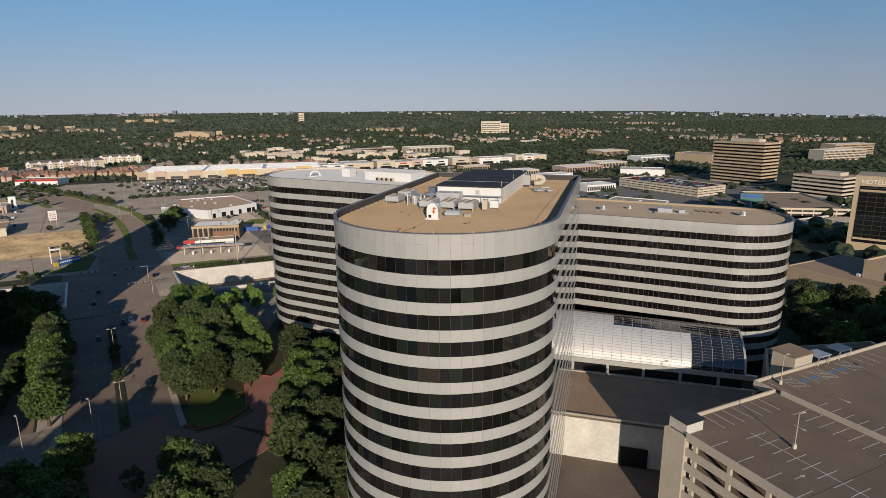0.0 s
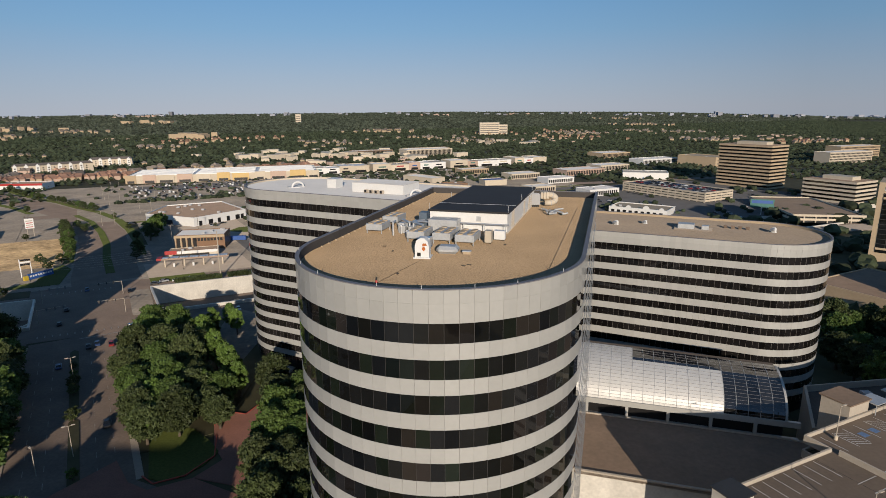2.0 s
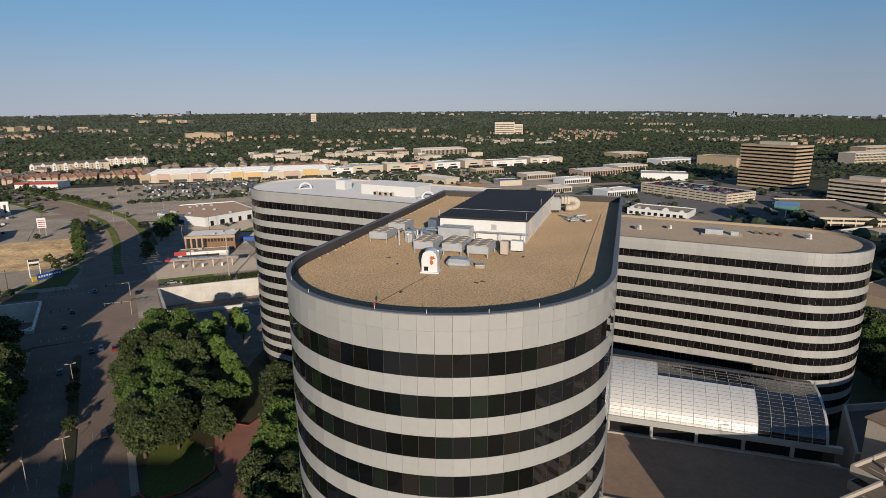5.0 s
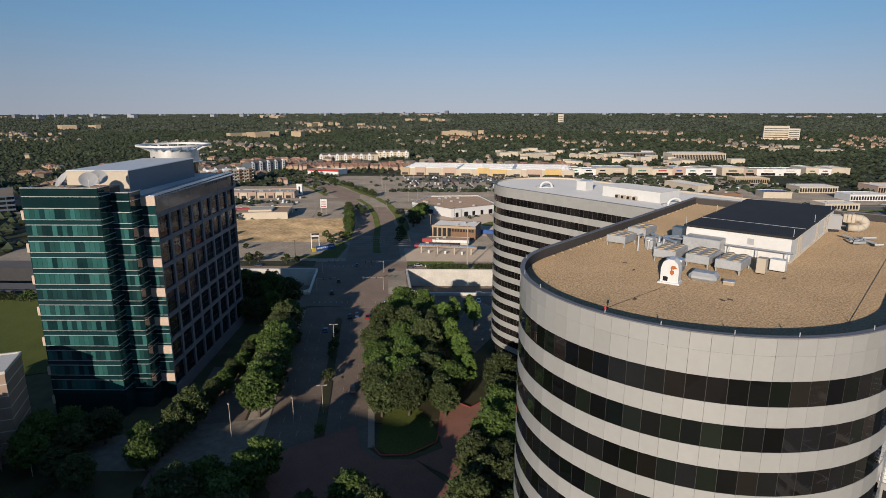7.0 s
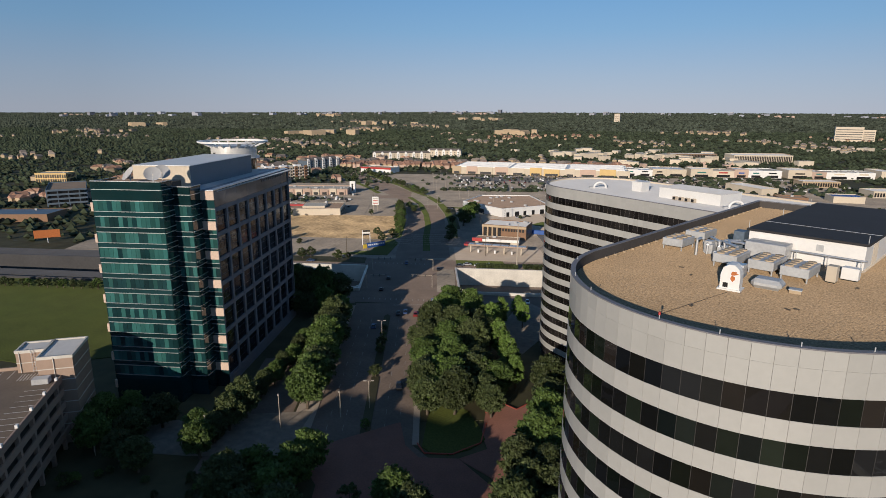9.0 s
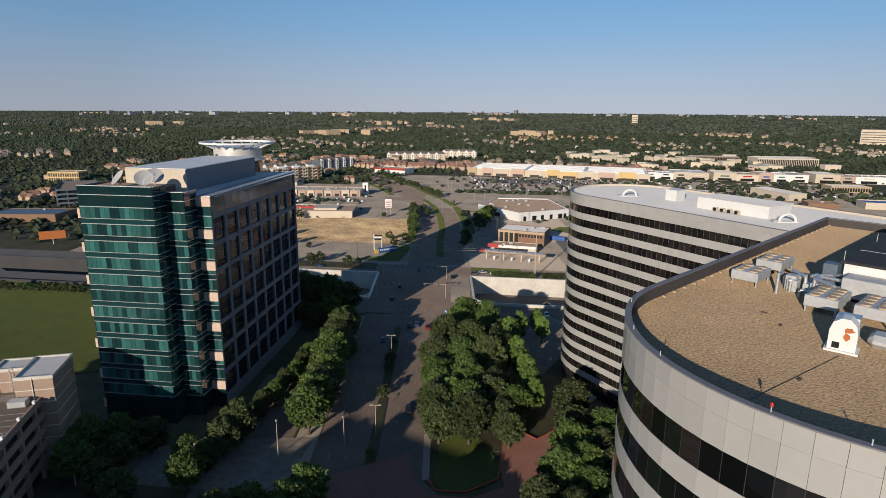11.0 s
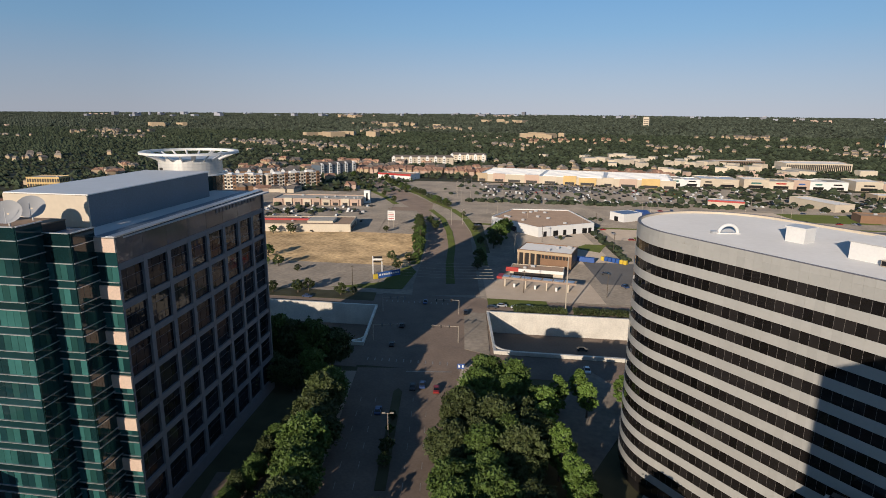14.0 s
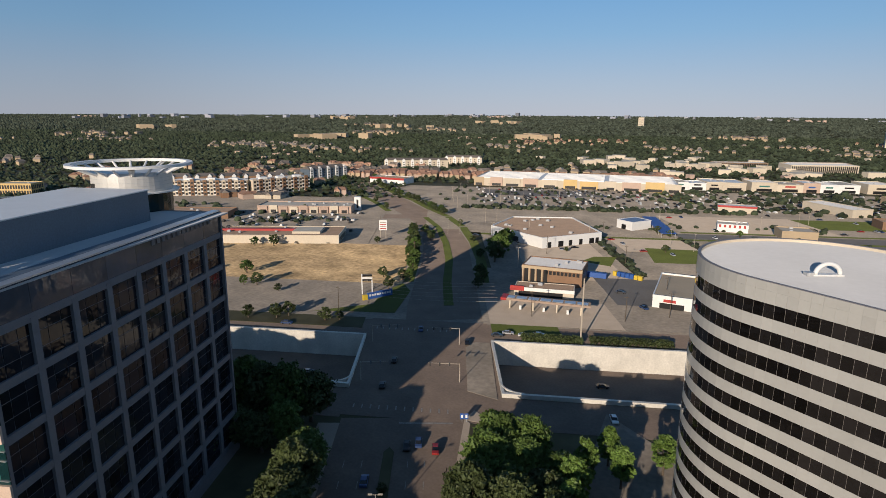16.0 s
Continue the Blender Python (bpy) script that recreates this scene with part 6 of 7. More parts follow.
def mid_buildings():
    # two-storey brick shop with a low store and a canopy before it
    ob, m = low_building("shop", "two-storey brown brick shop with a flat pale roof", -112.5, 257.0, (20.2, 3.4), 29.5, 19, 8.6, "brick", "membrane", 0.5, 7, 2, "shop")
    for k in range(9):
        part("window", box(11.6 + k * 1.9, -0.08, 5.2, 13.0 + k * 1.9, 0.05, 7.0), M["dark"], ob)
    for k in range(4):
        part("column", box(0.2 + k * 3.2, -0.5, 0, 0.9 + k * 3.2, 0.1, 8.2), M["tan"], ob)
        part("window", box(1.2 + k * 3.2, -0.08, 0.6, 3.2 + k * 3.2, 0.05, 7.4), M["dark"], ob)
    part("band", box(-0.1, -0.6, 7.5, 29.6, 0.0, 8.9), M["tan"], ob, "pale cornice band")
    for k in range(6):
        part("window", box(29.45, 1.0 + k * 2.9, 1.2, 29.58, 2.8 + k * 2.9, 6.6), M["dark"], ob)
    low_building("shop", "low shop with a white fascia and brown roof", -108.5, 242.0, (17.4, 5.3), 27, 10, 3.7, "cream", "brown", 0.3, 3, 4, fascia=(1.2, "white"), openings=(("f", 2, 22, 0.0, 2.3, "dark"),))
    rb = link("sign_box", box(-1.5, -0.4, 2.4, 5.0, 0.3, 4.6), M["red"])
    rb.matrix_world = frame_of(-108.9, 242.0, (17.4, 5.3))
    tagged(rb, "red and white shop sign box", "sign")
    m = frame_of(-106.0, 227.0, (24.7, 6.0))
    can = empty("canopy", m, "long fuel canopy with a red and silver roof on columns", "canopy")
    part("roof", box(0, 0, 4.6, 37, 5.6, 5.2), M["brown"], can)
    part("fascia", box(-0.1, -0.12, 4.5, 37.1, 0.0, 5.4), M["stone"], can)
    for k in range(7):
        part("roof_sheet", box(1 + k * 5.1, 1.2, 5.2, 5.4 + k * 5.1, 4.6, 5.32), M["chrome"], can, "silver roof sheet")
    part("end_fascia", box(-0.3, -0.2, 4.4, 2.2, 5.7, 5.5), M["red"], can, "red end fascia")
    for k in range(4):
        part("column", box(3 + k * 10, 2.4, -0.2, 3.6 + k * 10, 3.0, 4.6), M["cream"], can)
    for k in range(3):
        part("pump", box(7.4 + k * 10, 2.2, 0, 8.4 + k * 10, 3.0, 1.9, bevel=0.08), M["white"], can)
    # white showroom with a folded front
    pts = [plan(*p) for p in ((-156.5, 322.0), (-125.3, 308.3), (-107.3, 334.3), (-131.0, 364.0), (-158, 350))]
    c = sum((Vector(p) for p in pts), Vector()) / 5
    ob = empty("showroom", Matrix(), "white one-storey showroom with arched dark openings and brown roof", "showroom")
    part("wall", prism([p[:2] for p in pts], -0.2, 6.0), M["white"], ob)
    part("parapet", wall_ring([p[:2] for p in pts], [(p + (c - p) * 0.025)[:2] for p in pts], 6.0, 6.8), M["white"], ob)
    part("roof", prism([(p + (c - p) * 0.02)[:2] for p in pts], 6.0, 6.1), M["brown"], ob, "brown roof with pale units")
    for a, b, spots in ((pts[1], pts[2], (4, 12, 20, 28, 36, 41)), (pts[0], pts[1], (4, 12, 20, 22.5, 25))):
        d = (b - a).normalized()
        n = Vector((d.y, -d.x, 0))
        for s_ in spots:
            p = a + d * s_
            w = 1.3 if s_ % 3 else 1.9
            part("opening", prism([(p + n * 0.1)[:2], (p + d * w * 2 + n * 0.1)[:2], (p + d * w * 2 - n * 0.3)[:2], (p - n * 0.3)[:2]], 0, 3.6), M["dark"], ob)
    rng = random.Random(8)
    for k in range(11):
        p = c + Vector((rng.uniform(-24, 24), rng.uniform(-24, 24), 0))
        un = empty("rooftop_unit", Matrix.Translation((p.x, p.y, 6.1)), "small pale rooftop air conditioning unit", "rooftop unit", "rooftop units on low shops")
        part("casing", box(-1, -1, 0, 1.2, 1, 1.1, bevel=0.05), M["membrane"], un)
    low_building("restaurant", "white restaurant with brown flat roof and red awning sign", -68.4, 253.4, (0.995, 0.1), 30, 40, 4.8, "white", "tan", 0.9, 4, 6, "restaurant", openings=(("f", 3, 13, 0.0, 2.4, "dark"), ("f", 4.5, 9.5, 2.9, 4.1, "red"), ("l", 6, 14, 0.6, 2.6, "dark")))
    low_building("car_wash", "car wash with a faded blue metal roof and white walls", -111, 374, (12, -7), 15, 19, 6.0, "white", "faded_blue", 0.3, 0, 1, "car wash", openings=(("f", 5, 9, 0, 3.5, "dark"),))
    sh = empty("shade_canopy", frame_of(-80, 362, (-0.4, 0.917)), "long blue shade canopy beside the car wash", "canopy")
    part("roof", box(0, 0, 3.0, 66, 10, 3.3), M["blue"], sh)
    for k in range(6):
        part("post", box(1 + k * 10, 0.5, -0.2, 1.25 + k * 10, 0.75, 3.0), M["metal"], sh)
        part("post", box(1 + k * 10, 9.3, -0.2, 1.25 + k * 10, 9.55, 3.0), M["metal"], sh)
    slab("lawn", [plan(*p)[:2] for p in ((-79, 309), (-50, 322), (-55, 345), (-88, 333))], 0.1, 0.2, M["grass"], "bright green fenced playing field", "lawn")
    slab("lawn", [plan(*p)[:2] for p in ((-104, 296), (-92, 294), (-94, 310), (-102, 306))], 0.1, 0.2, M["grass"], "small patch of green lawn", "lawn")
    for k in range(7):
        bx = link("storage_bin", box(0, 0, 0, 1.9, 1.9, 2.3, bevel=0.06), M["blue" if k in (1, 2, 3, 4) else "yellow"])
        bx.matrix_world = frame_of(-88 + k * 1.55, 282 - k * 0.3, (0.98, -0.2))
        tagged(bx, "upright blue or yellow storage bin", "storage bin", "bins beside the lot")
    tr = empty("trailer", frame_of(-98, 268, (0.98, 0.1)), "long pale container on the lot", "container")
    part("body", box(0, 8, 0.6, 15, 10.4, 3.2, bevel=0.05), M["blue"], tr)
    part("wheels", box(1, 8.1, 0, 3, 10.3, 0.6), M["rubber"], tr)
    # shops to the left of the avenue
    ob, m = low_building("shop_row", "long low shop row with cream rear wall and red mansard strip", -251, 240.3, (47, 28.7), 79, 30, 5.0, "cream", "brown", 0.5, 12, 9, "shops")
    part("red_strip", box(0, 15, 5.1, 50, 18, 6.4), M["red"], ob, "red mansard strip")
    part("raised_wall", box(48, 6, 5.0, 66, 22, 6.6), M["cream"], ob)
    for k in range(7):
        part("window", box(79.0, 3 + k * 3.6, 0.4, 79.1, 5.4 + k * 3.6, 3.2), M["dark"], ob)
    ob, m = low_building("shop_row", "cream and pink shop row with gabled fronts", -297, 305.7, (47.3, 26.7), 78, 26, 5.2, "pinkish", "cream", 0.8, 14, 10, "shops")
    for k in range(9):
        part("shop_front", box(2 + k * 8.4, -1.2, 0, 8.6 + k * 8.4, 0.0, 6.4 if k % 3 == 1 else 5.4), M["cream" if k % 2 else "pinkish"], ob)
        part("window", box(3 + k * 8.4, -1.3, 0.2, 7.4 + k * 8.4, -1.15, 2.8), M["dark"], ob)
    low_building("shop", "flat cream shop behind a car park", -330, 262, (47, 28), 60, 22, 5.0, "brick", "brown", 0.6, 8, 11)
    low_building("shop", "low cream shop with a red fascia", -334, 457, (32, 3), 46, 24, 6.2, "white", "brown", 0.6, 4, 13, fascia=(1.6, "red"))
    # big store with white roof
    ob, m = low_building("superstore", "long ochre superstore with a white roof of skylights", -255, 490, (148, 39), 222, 84, 8.0, "cream", "white", 0.8, 0, 1, "superstore")
    rngs = random.Random(3)
    xs = 0
    while xs < 214:
        w = rngs.uniform(9, 20)
        part("front_bay", box(xs, -1.0, 0, xs + w, 0.05, rngs.uniform(8.6, 10.8)), M[rngs.choice(("ochre", "cream", "tan", "cream", "pinkish"))], ob, "raised stucco shop bay")
        part("window", box(xs + 2, -1.1, 0.2, xs + w - 2, -0.95, 3.2), M["dark"], ob)
        xs += w + rngs.uniform(2, 8)
    for j in range(8):
        for k in range(3):
            part("roof_monitor", box(4 + k * 73, 7 + j * 9.4, 8.08, 72 + k * 73, 10.5 + j * 9.4, 9.3), M["white"], ob, "long white skylight ridge")
    # strip of shops to its right
    x0, y0 = -116, 549
    rng = random.Random(21)
    d = Vector((0.92, 0.39))
    run = 0.0
    for k in range(16):
        w = rng.uniform(16, 30)
        p = Vector((x0, y0)) + d * run / U
        low_building("shop", rng.choice(("cream stucco shop with a raised front", "white shop front with a dark entrance", "tan shop front with a coloured sign")), p.x, p.y, d, w - 0.1, rng.uniform(26, 38), rng.uniform(7.0, 9.5), rng.choice(("cream", "white", "white", "cream", "pinkish")), rng.choice(("membrane", "cream", "white")), 0.8, 3, k,
                     openings=(("f", w * 0.2, w * 0.8, 0.1, 3.2, "dark"), ("f", w * 0.3, w * 0.7, 5.0, 6.6, rng.choice(("blue", "red", "cream", "dark", "green")))))
        run += w + (rng.uniform(5, 14) if k in (3, 8, 12) else 0)
    low_building("fuel_station", "fuel station with a red-edged white canopy", -73, 455.4, (18, 3), 30, 12, 5.5, "cream", "white", 0.4, 1, 1, "fuel station", fascia=(1.2, "red"))
    low_building("restaurant", "small restaurant with red and white striped walls", -66, 391, (20, 3), 20, 14, 5.0, "white", "cream", 0.7, 3, 2, "restaurant", openings=tuple(("f", 1 + k * 3.2, 2.4 + k * 3.2, 3.2, 5.2, "red") for k in range(6)))
    low_building("shop", "low cream shops beside a car park", -30, 500, (24, -26), 52, 20, 6.0, "cream", "membrane", 0.7, 6, 3)
    low_building("restaurant", "small tan restaurant with pale roof", -38, 386, (20, 6), 22, 18, 5.2, "tan", "cream", 0.8, 4, 4, "restaurant")
    low_building("restaurant", "small dull brick restaurant with brown roof", 5, 440, (20, 6), 24, 18, 5.2, "brick", "brown", 0.8, 2, 5, "restaurant")
    low_building("shop", "shop with a bright blue roof", 35, 462, (20, 6), 26, 20, 5.2, "cream", "blue", 0.8, 0, 5)
    for x, y, w, d_, h, wl in ((60, 500, 40, 24, 6, "cream"), (85, 470, 36, 22, 5.5, "white"), (110, 520, 60, 30, 7, "pinkish"), (20, 540, 40, 20, 6, "tan"), (64, 420, 30, 20, 5.5, "cream"), (100, 400, 36, 22, 6, "white"), (-40, 742, 90, 40, 12, "cream"),
                              (-112, 778, 80, 22, 7, "brown"), (-42, 806, 90, 24, 8, "brown"), (150, 560, 50, 30, 7, "cream"), (210, 620, 70, 30, 7, "white"), (190, 700, 60, 40, 8, "tan")):
        low_building("shop", "flat-roofed pale commercial building among trees", x, y, (0.9, 0.42), w, d_, h, wl, "membrane", 0.6, 4, int(x) + 300, "commercial building", rows=1)
    # apartments
    rng = random.Random(33)

    def apartments(x, y, u, w, d_, h, wall, label):
        m = frame_of(x, y, u)
        ob = empty("apartment_building", m, label, "apartment building")
        part("wall", box(0, 0, -0.2, w, d_, h), M[wall], ob)
        bm = bmesh.new()
        for x0_, x1_ in ((-0.6, w + 0.6),):
            a = [(-0.6, -0.6, h), (w + 0.6, -0.6, h), (w + 0.6, d_ + 0.6, h), (-0.6, d_ + 0.6, h), (3, d_ / 2, h + 3.2), (w - 3, d_ / 2, h + 3.2)]
            v = [bm.verts.new(p) for p in a]
            for q in ((0, 1, 5, 4), (1, 2, 5), (2, 3, 4, 5), (3, 0, 4)):
                bm.faces.new([v[i] for i in q])
        part("roof", bm, M["shingle"], ob, "grey-brown hipped roof")
        n = int(w / 6.5)
        for k in range(n):
            if k % 2 == 0:
                g = bmesh.new()
                xa, xb = 1 + k * 6.5, 5.5 + k * 6.5
                add_box(g, xa, -1.0, -0.2, xb, 0.0, h)
                v = [g.verts.new(p) for p in ((xa - 0.3, -1.2, h), (xb + 0.3, -1.2, h), ((xa + xb) / 2, -1.2, h + 2.4), ((xa + xb) / 2, 4, h + 2.4))]
                g.faces.new((v[0], v[1], v[2])), g.faces.new((v[1], v[3], v[2])), g.faces.new((v[0], v[2], v[3]))
                part("gable_bay", g, M["white"], ob, "white gabled bay")
            for r in range(int(h / 3.1)):
                part("window", box(2.2 + k * 6.5, -1.08 if k % 2 == 0 else -0.06, 0.9 + r * 3.1, 4.2 + k * 6.5, -0.95 if k % 2 == 0 else 0.02, 2.4 + r * 3.1), M["dark"], ob)
    apartments(-401, 567, (54, 38), 96, 16, 11, "cream", "cream apartment house with gabled bays")
    apartments(-372, 640, (34, 14), 60, 16, 11, "cream", "cream apartment house with gabled bays")
    # this house's shade is put into the wall as grey-blue
    apartments(-384.5, 440, (10, 60), 60, 18, 13, "navy", "apartment house with shade in its grey-blue wall colour")
    balcony_flats(-397, 321, (40, 30), 72, 20, 14.5, "long brick and cream apartment block with white balconies")
    balcony_flats(-355, 354, (15, 43), 62, 20, 14.5, "brick and cream apartment block with white balconies")
    parking_block("dull grey-blue banded parking garage of four levels", -404, 222, (0.35, -0.2), 60, 30, 15, 4, "navy")
    low_building("shop", "yellowish low block among dark trees", -495, 258, (0.8, 0.5), 34, 20, 11, "ochre", "cream", 0.6, 2, 52, "commercial building", rows=2)
    low_building("warehouse", "low brick warehouse with blue-grey metal roof", -352, 160, (0.8, 0.5), 50, 26, 5, "brick", "navy", 0.4, 2, 53, "warehouse")
    sg = empty("billboard", frame_of(-274, 148, (0.6, 0.9)), "low orange roadside billboard", "billboard")
    part("panel", box(0, 0, 3, 14, 0.5, 8), M["rust"], sg)
    part("post", rod((7, 0.3, -0.2), (7, 0.3, 3), 0.3), M["metal"], sg)
    for k in range(6):
        apartments(-452 + k * 13, 336 + k * 12, (42, 48), 22, 18, 11, "brick", "brown brick apartment block")


def balcony_flats(x, y, u, w, d, h, label):
    """Four storeys with alternating brick and cream bays, white balconies and a flat parapet roof."""
    ob = empty("apartment_building", frame_of(x, y, u), label, "apartment building")
    part("wall", box(0, 0, -0.2, w, d, h), M["cream"], ob)
    part("roof", box(0.4, 0.4, h, w - 0.4, d - 0.4, h + 0.1), M["membrane"], ob)
    n, st = int(w / 6), h / 4
    for k in range(n):
        x0 = k * w / n
        high = h + (1.6 if k % 3 == 0 else 0.7)
        part("bay", box(x0 + 0.2, -1.3 if k % 2 else -0.5, -0.2, x0 + w / n * 0.62, 0.05, high), M["brick" if k % 2 else "cream"], ob, "projecting front bay")
        for r in range(4):
            part("window", box(x0 + 0.9, -1.38 if k % 2 else -0.58, 0.8 + r * st, x0 + w / n * 0.5, -1.2 if k % 2 else -0.4, 2.6 + r * st), M["dark"], ob)
            part("balcony", box(x0 + w / n * 0.64, -1.1, r * st + 0.1, x0 + w / n * 0.98, 0.02, r * st + 1.2), M["white"], ob, "white balcony front")
        part("balcony_recess", box(x0 + w / n * 0.66, -0.08, 1.3, x0 + w / n * 0.96, 0.02, h - 0.6), M["dark"], ob)
    for k in range(3):
        part("roof_gable", prism([(w * (0.15 + k * 0.3), 3), (w * (0.27 + k * 0.3), 3), (w * (0.27 + k * 0.3), 9), (w * (0.15 + k * 0.3), 9)], h, h + 2.2), M["white"], ob)


def right_side():
    banded_office("tan banded office tower of twelve storeys", 211.6, 460.9, (0.52, -0.85), 59, 31, 44.5, 12)
    banded_office("cream banded office block of five storeys", 231.7, 385.5, (14.7, -27.3), 46, 34, 19.5, 5, "cream")
    # the top deck's shade is put into a darker deck colour
    parking_block("cream parking garage of four levels", 130.2, 428, (32.7, -57), 96, 40, 9.3, 4, deck="darkasphalt")
    parking_block("flat tan parking deck", 190.5, 370, (-10.7, -65), 92, 50, 6.0, 2)
    ob, m = low_building("shop", "white stucco shop with arched gables", 96.2, 342, (26.3, -18.6), 46, 26, 4.4, "white", "tan", 0.7, 5, 31)
    for x, r in ((4, 1.6), (16, 2.0), (30, 2.6), (42, 1.8)):
        bm = bmesh.new()
        arch = [(x + r * math.cos(k * math.pi / 10), 4.9 + r * math.sin(k * math.pi / 10)) for k in range(11)]
        lo, hi = [[bm.verts.new((px, y, pz)) for px, pz in arch] for y in (-0.2, 0.4)]
        bm.faces.new(lo), bm.faces.new(hi[::-1])
        for k in range(10):
            bm.faces.new((lo[k + 1], lo[k], hi[k], hi[k + 1]))
        part("gable", bm, M["white"], ob, "white arched gable")
    for k in range(9):
        part("window", box(2 + k * 4.8, -0.16, 0.6, 4.6 + k * 4.8, 0.02, 2.8), M["dark"], ob)
    low_building("commercial_block", "plain tan commercial block among trees", 247.6, 625.5, (24, -37.7), 62, 40, 13, "tan", "tan", 0.8, 3, 32, "commercial building")
    low_building("shop", "white flat shops behind the garage", 152.8, 501.6, (34, -10), 52, 30, 7, "white", "cream", 0.6, 5, 33)
    low_building("apartment_block", "cream apartment block with flat roof", 398, 612.9, (59, 21), 90, 26, 16, "cream", "membrane", 0.6, 3, 34, "apartment building", rows=4)
    low_building("apartment_block", "tan apartment block with flat roof", 440, 660, (59, 21), 90, 26, 20, "tan", "membrane", 0.6, 3, 35, "apartment building", rows=5)
    bb = empty("billboard", frame_of(170, 330, (0.95, -0.3)), "roadside billboard with a blue and green panel", "billboard")
    part("panel", box(0, 0, 6, 17, 0.5, 12.5), M["green"], bb)
    part("stripe", box(1, -0.06, 9.2, 16, 0.0, 11.6), M["blue"], bb)
    part("post", rod((8.5, 0.4, -0.2), (8.5, 0.4, 6), 0.5), M["metal"], bb)
    # hotel slab at the edge of view and its low wings
    h = empty("hotel", frame_of(158.0, 222.6, (0.77, -0.64)), "tan hotel slab with dark glass front and rooftop lettering", "hotel")
    part("wall", box(0, 0, -0.2, 40, 26, 45), M["tan"], h)
    part("dark_front", box(2.6, -0.3, 8, 40.2, 0.02, 39.5), M["glass"], h, "dark glazed front")
    for z0 in (9.6, 36.4):
        part("cross_band", box(2.6, -0.5, z0, 40.2, -0.3, z0 + 1.1), M["tan"], h)
    for k in range(9):
        part("mullion", box(6.5 + k * 4, -0.36, 10.6, 6.7 + k * 4, -0.3, 36.4), M["mullion"], h)
    for k in range(12):
        part("rail", box(2.6, -0.42, 10 + k * 2.6, 40.2, -0.3, 10.25 + k * 2.6), M["mullion"], h)
    text = bpy.data.curves.new("letters", "FONT")
    text.body, text.size, text.extrude = "HOTEL", 3.4, 0.08
    tx = new("letters", text)
    me = bpy.data.meshes.new_from_object(tx)
    bpy.data.objects.remove(tx)
    me.materials.append(M["white"])
    lt = new("letters", me)
    lt.parent = h
    lt.matrix_local = pose(2.6, -0.12, 40.6, 90, 0, 0)
    for k in range(7):
        part("letter_bar", box(17 + k * 2.7, -0.2, 40.8, 19 + k * 2.7, -0.02, 43), M["white"], h)
    low_building("hotel_wing", "low tan hotel wing with brown roof", 111.6, 182.4, (13.4, -26.4), 66, 44, 9.3, "tan", "brown", 0.5, 2, 41, "hotel wing")
    low_building("hotel_wing", "taller tan hotel wing with rooftop units", 126.8, 169.5, (13.4, -26.4), 40, 30, 16.5, "tan", "brown", 0.9, 3, 42, "hotel wing", openings=(("f", 9, 12, 10, 13.5, "dark"),))
    slab("road", [plan(*p)[:2] for p in ((170, 278), (400, 330), (400, 345), (168, 290))], 0.5, 0.8, M["pave"], "pale raised highway ramp with parapet", "road")


# ---- houses, cars, hedges, far skyline ----
HOUSE_MESH = {}


def house_meshes(seed):
    rng = random.Random(seed)
    w, d, h = rng.uniform(11, 16), rng.uniform(9, 12), rng.uniform(3.4, 6.2)
    bm = box(0, 0, -0.2, w, d, h)
    add_box(bm, w * 0.1, -2.6, -0.2, w * 0.48, 0, h * 0.95)
    wall = bpy.data.meshes.new("house_wall")
    bm.to_mesh(wall)
    bm.free()
    bm = bmesh.new()
    p = rng.uniform(2.4, 3.6)
    for (x0, y0, x1, y1, z), along in (((-0.5, -0.5, w + 0.5, d + 0.5, h), True), ((w * 0.06, -3.1, w * 0.52, d * 0.5, h * 0.95), False)):
        if along:
            v = [bm.verts.new(q) for q in ((x0, y0, z), (x1, y0, z), (x1, y1, z), (x0, y1, z), (x0 + 2, (y0 + y1) / 2, z + p), (x1 - 2, (y0 + y1) / 2, z + p))]
        else:
            v = [bm.verts.new(q) for q in ((x1, y0, z), (x1, y1, z), (x0, y1, z), (x0, y0, z), ((x0 + x1) / 2, y0 + 0.2, z + p), ((x0 + x1) / 2, y1, z + p))]
        for q in ((0, 1, 5, 4), (1, 2, 5), (2, 3, 4, 5), (3, 0, 4)):
            bm.faces.new([v[i] for i in q])
    roof = bpy.data.meshes.new("house_roof")
    bm.to_mesh(roof)
    bm.free()
    return wall, roof


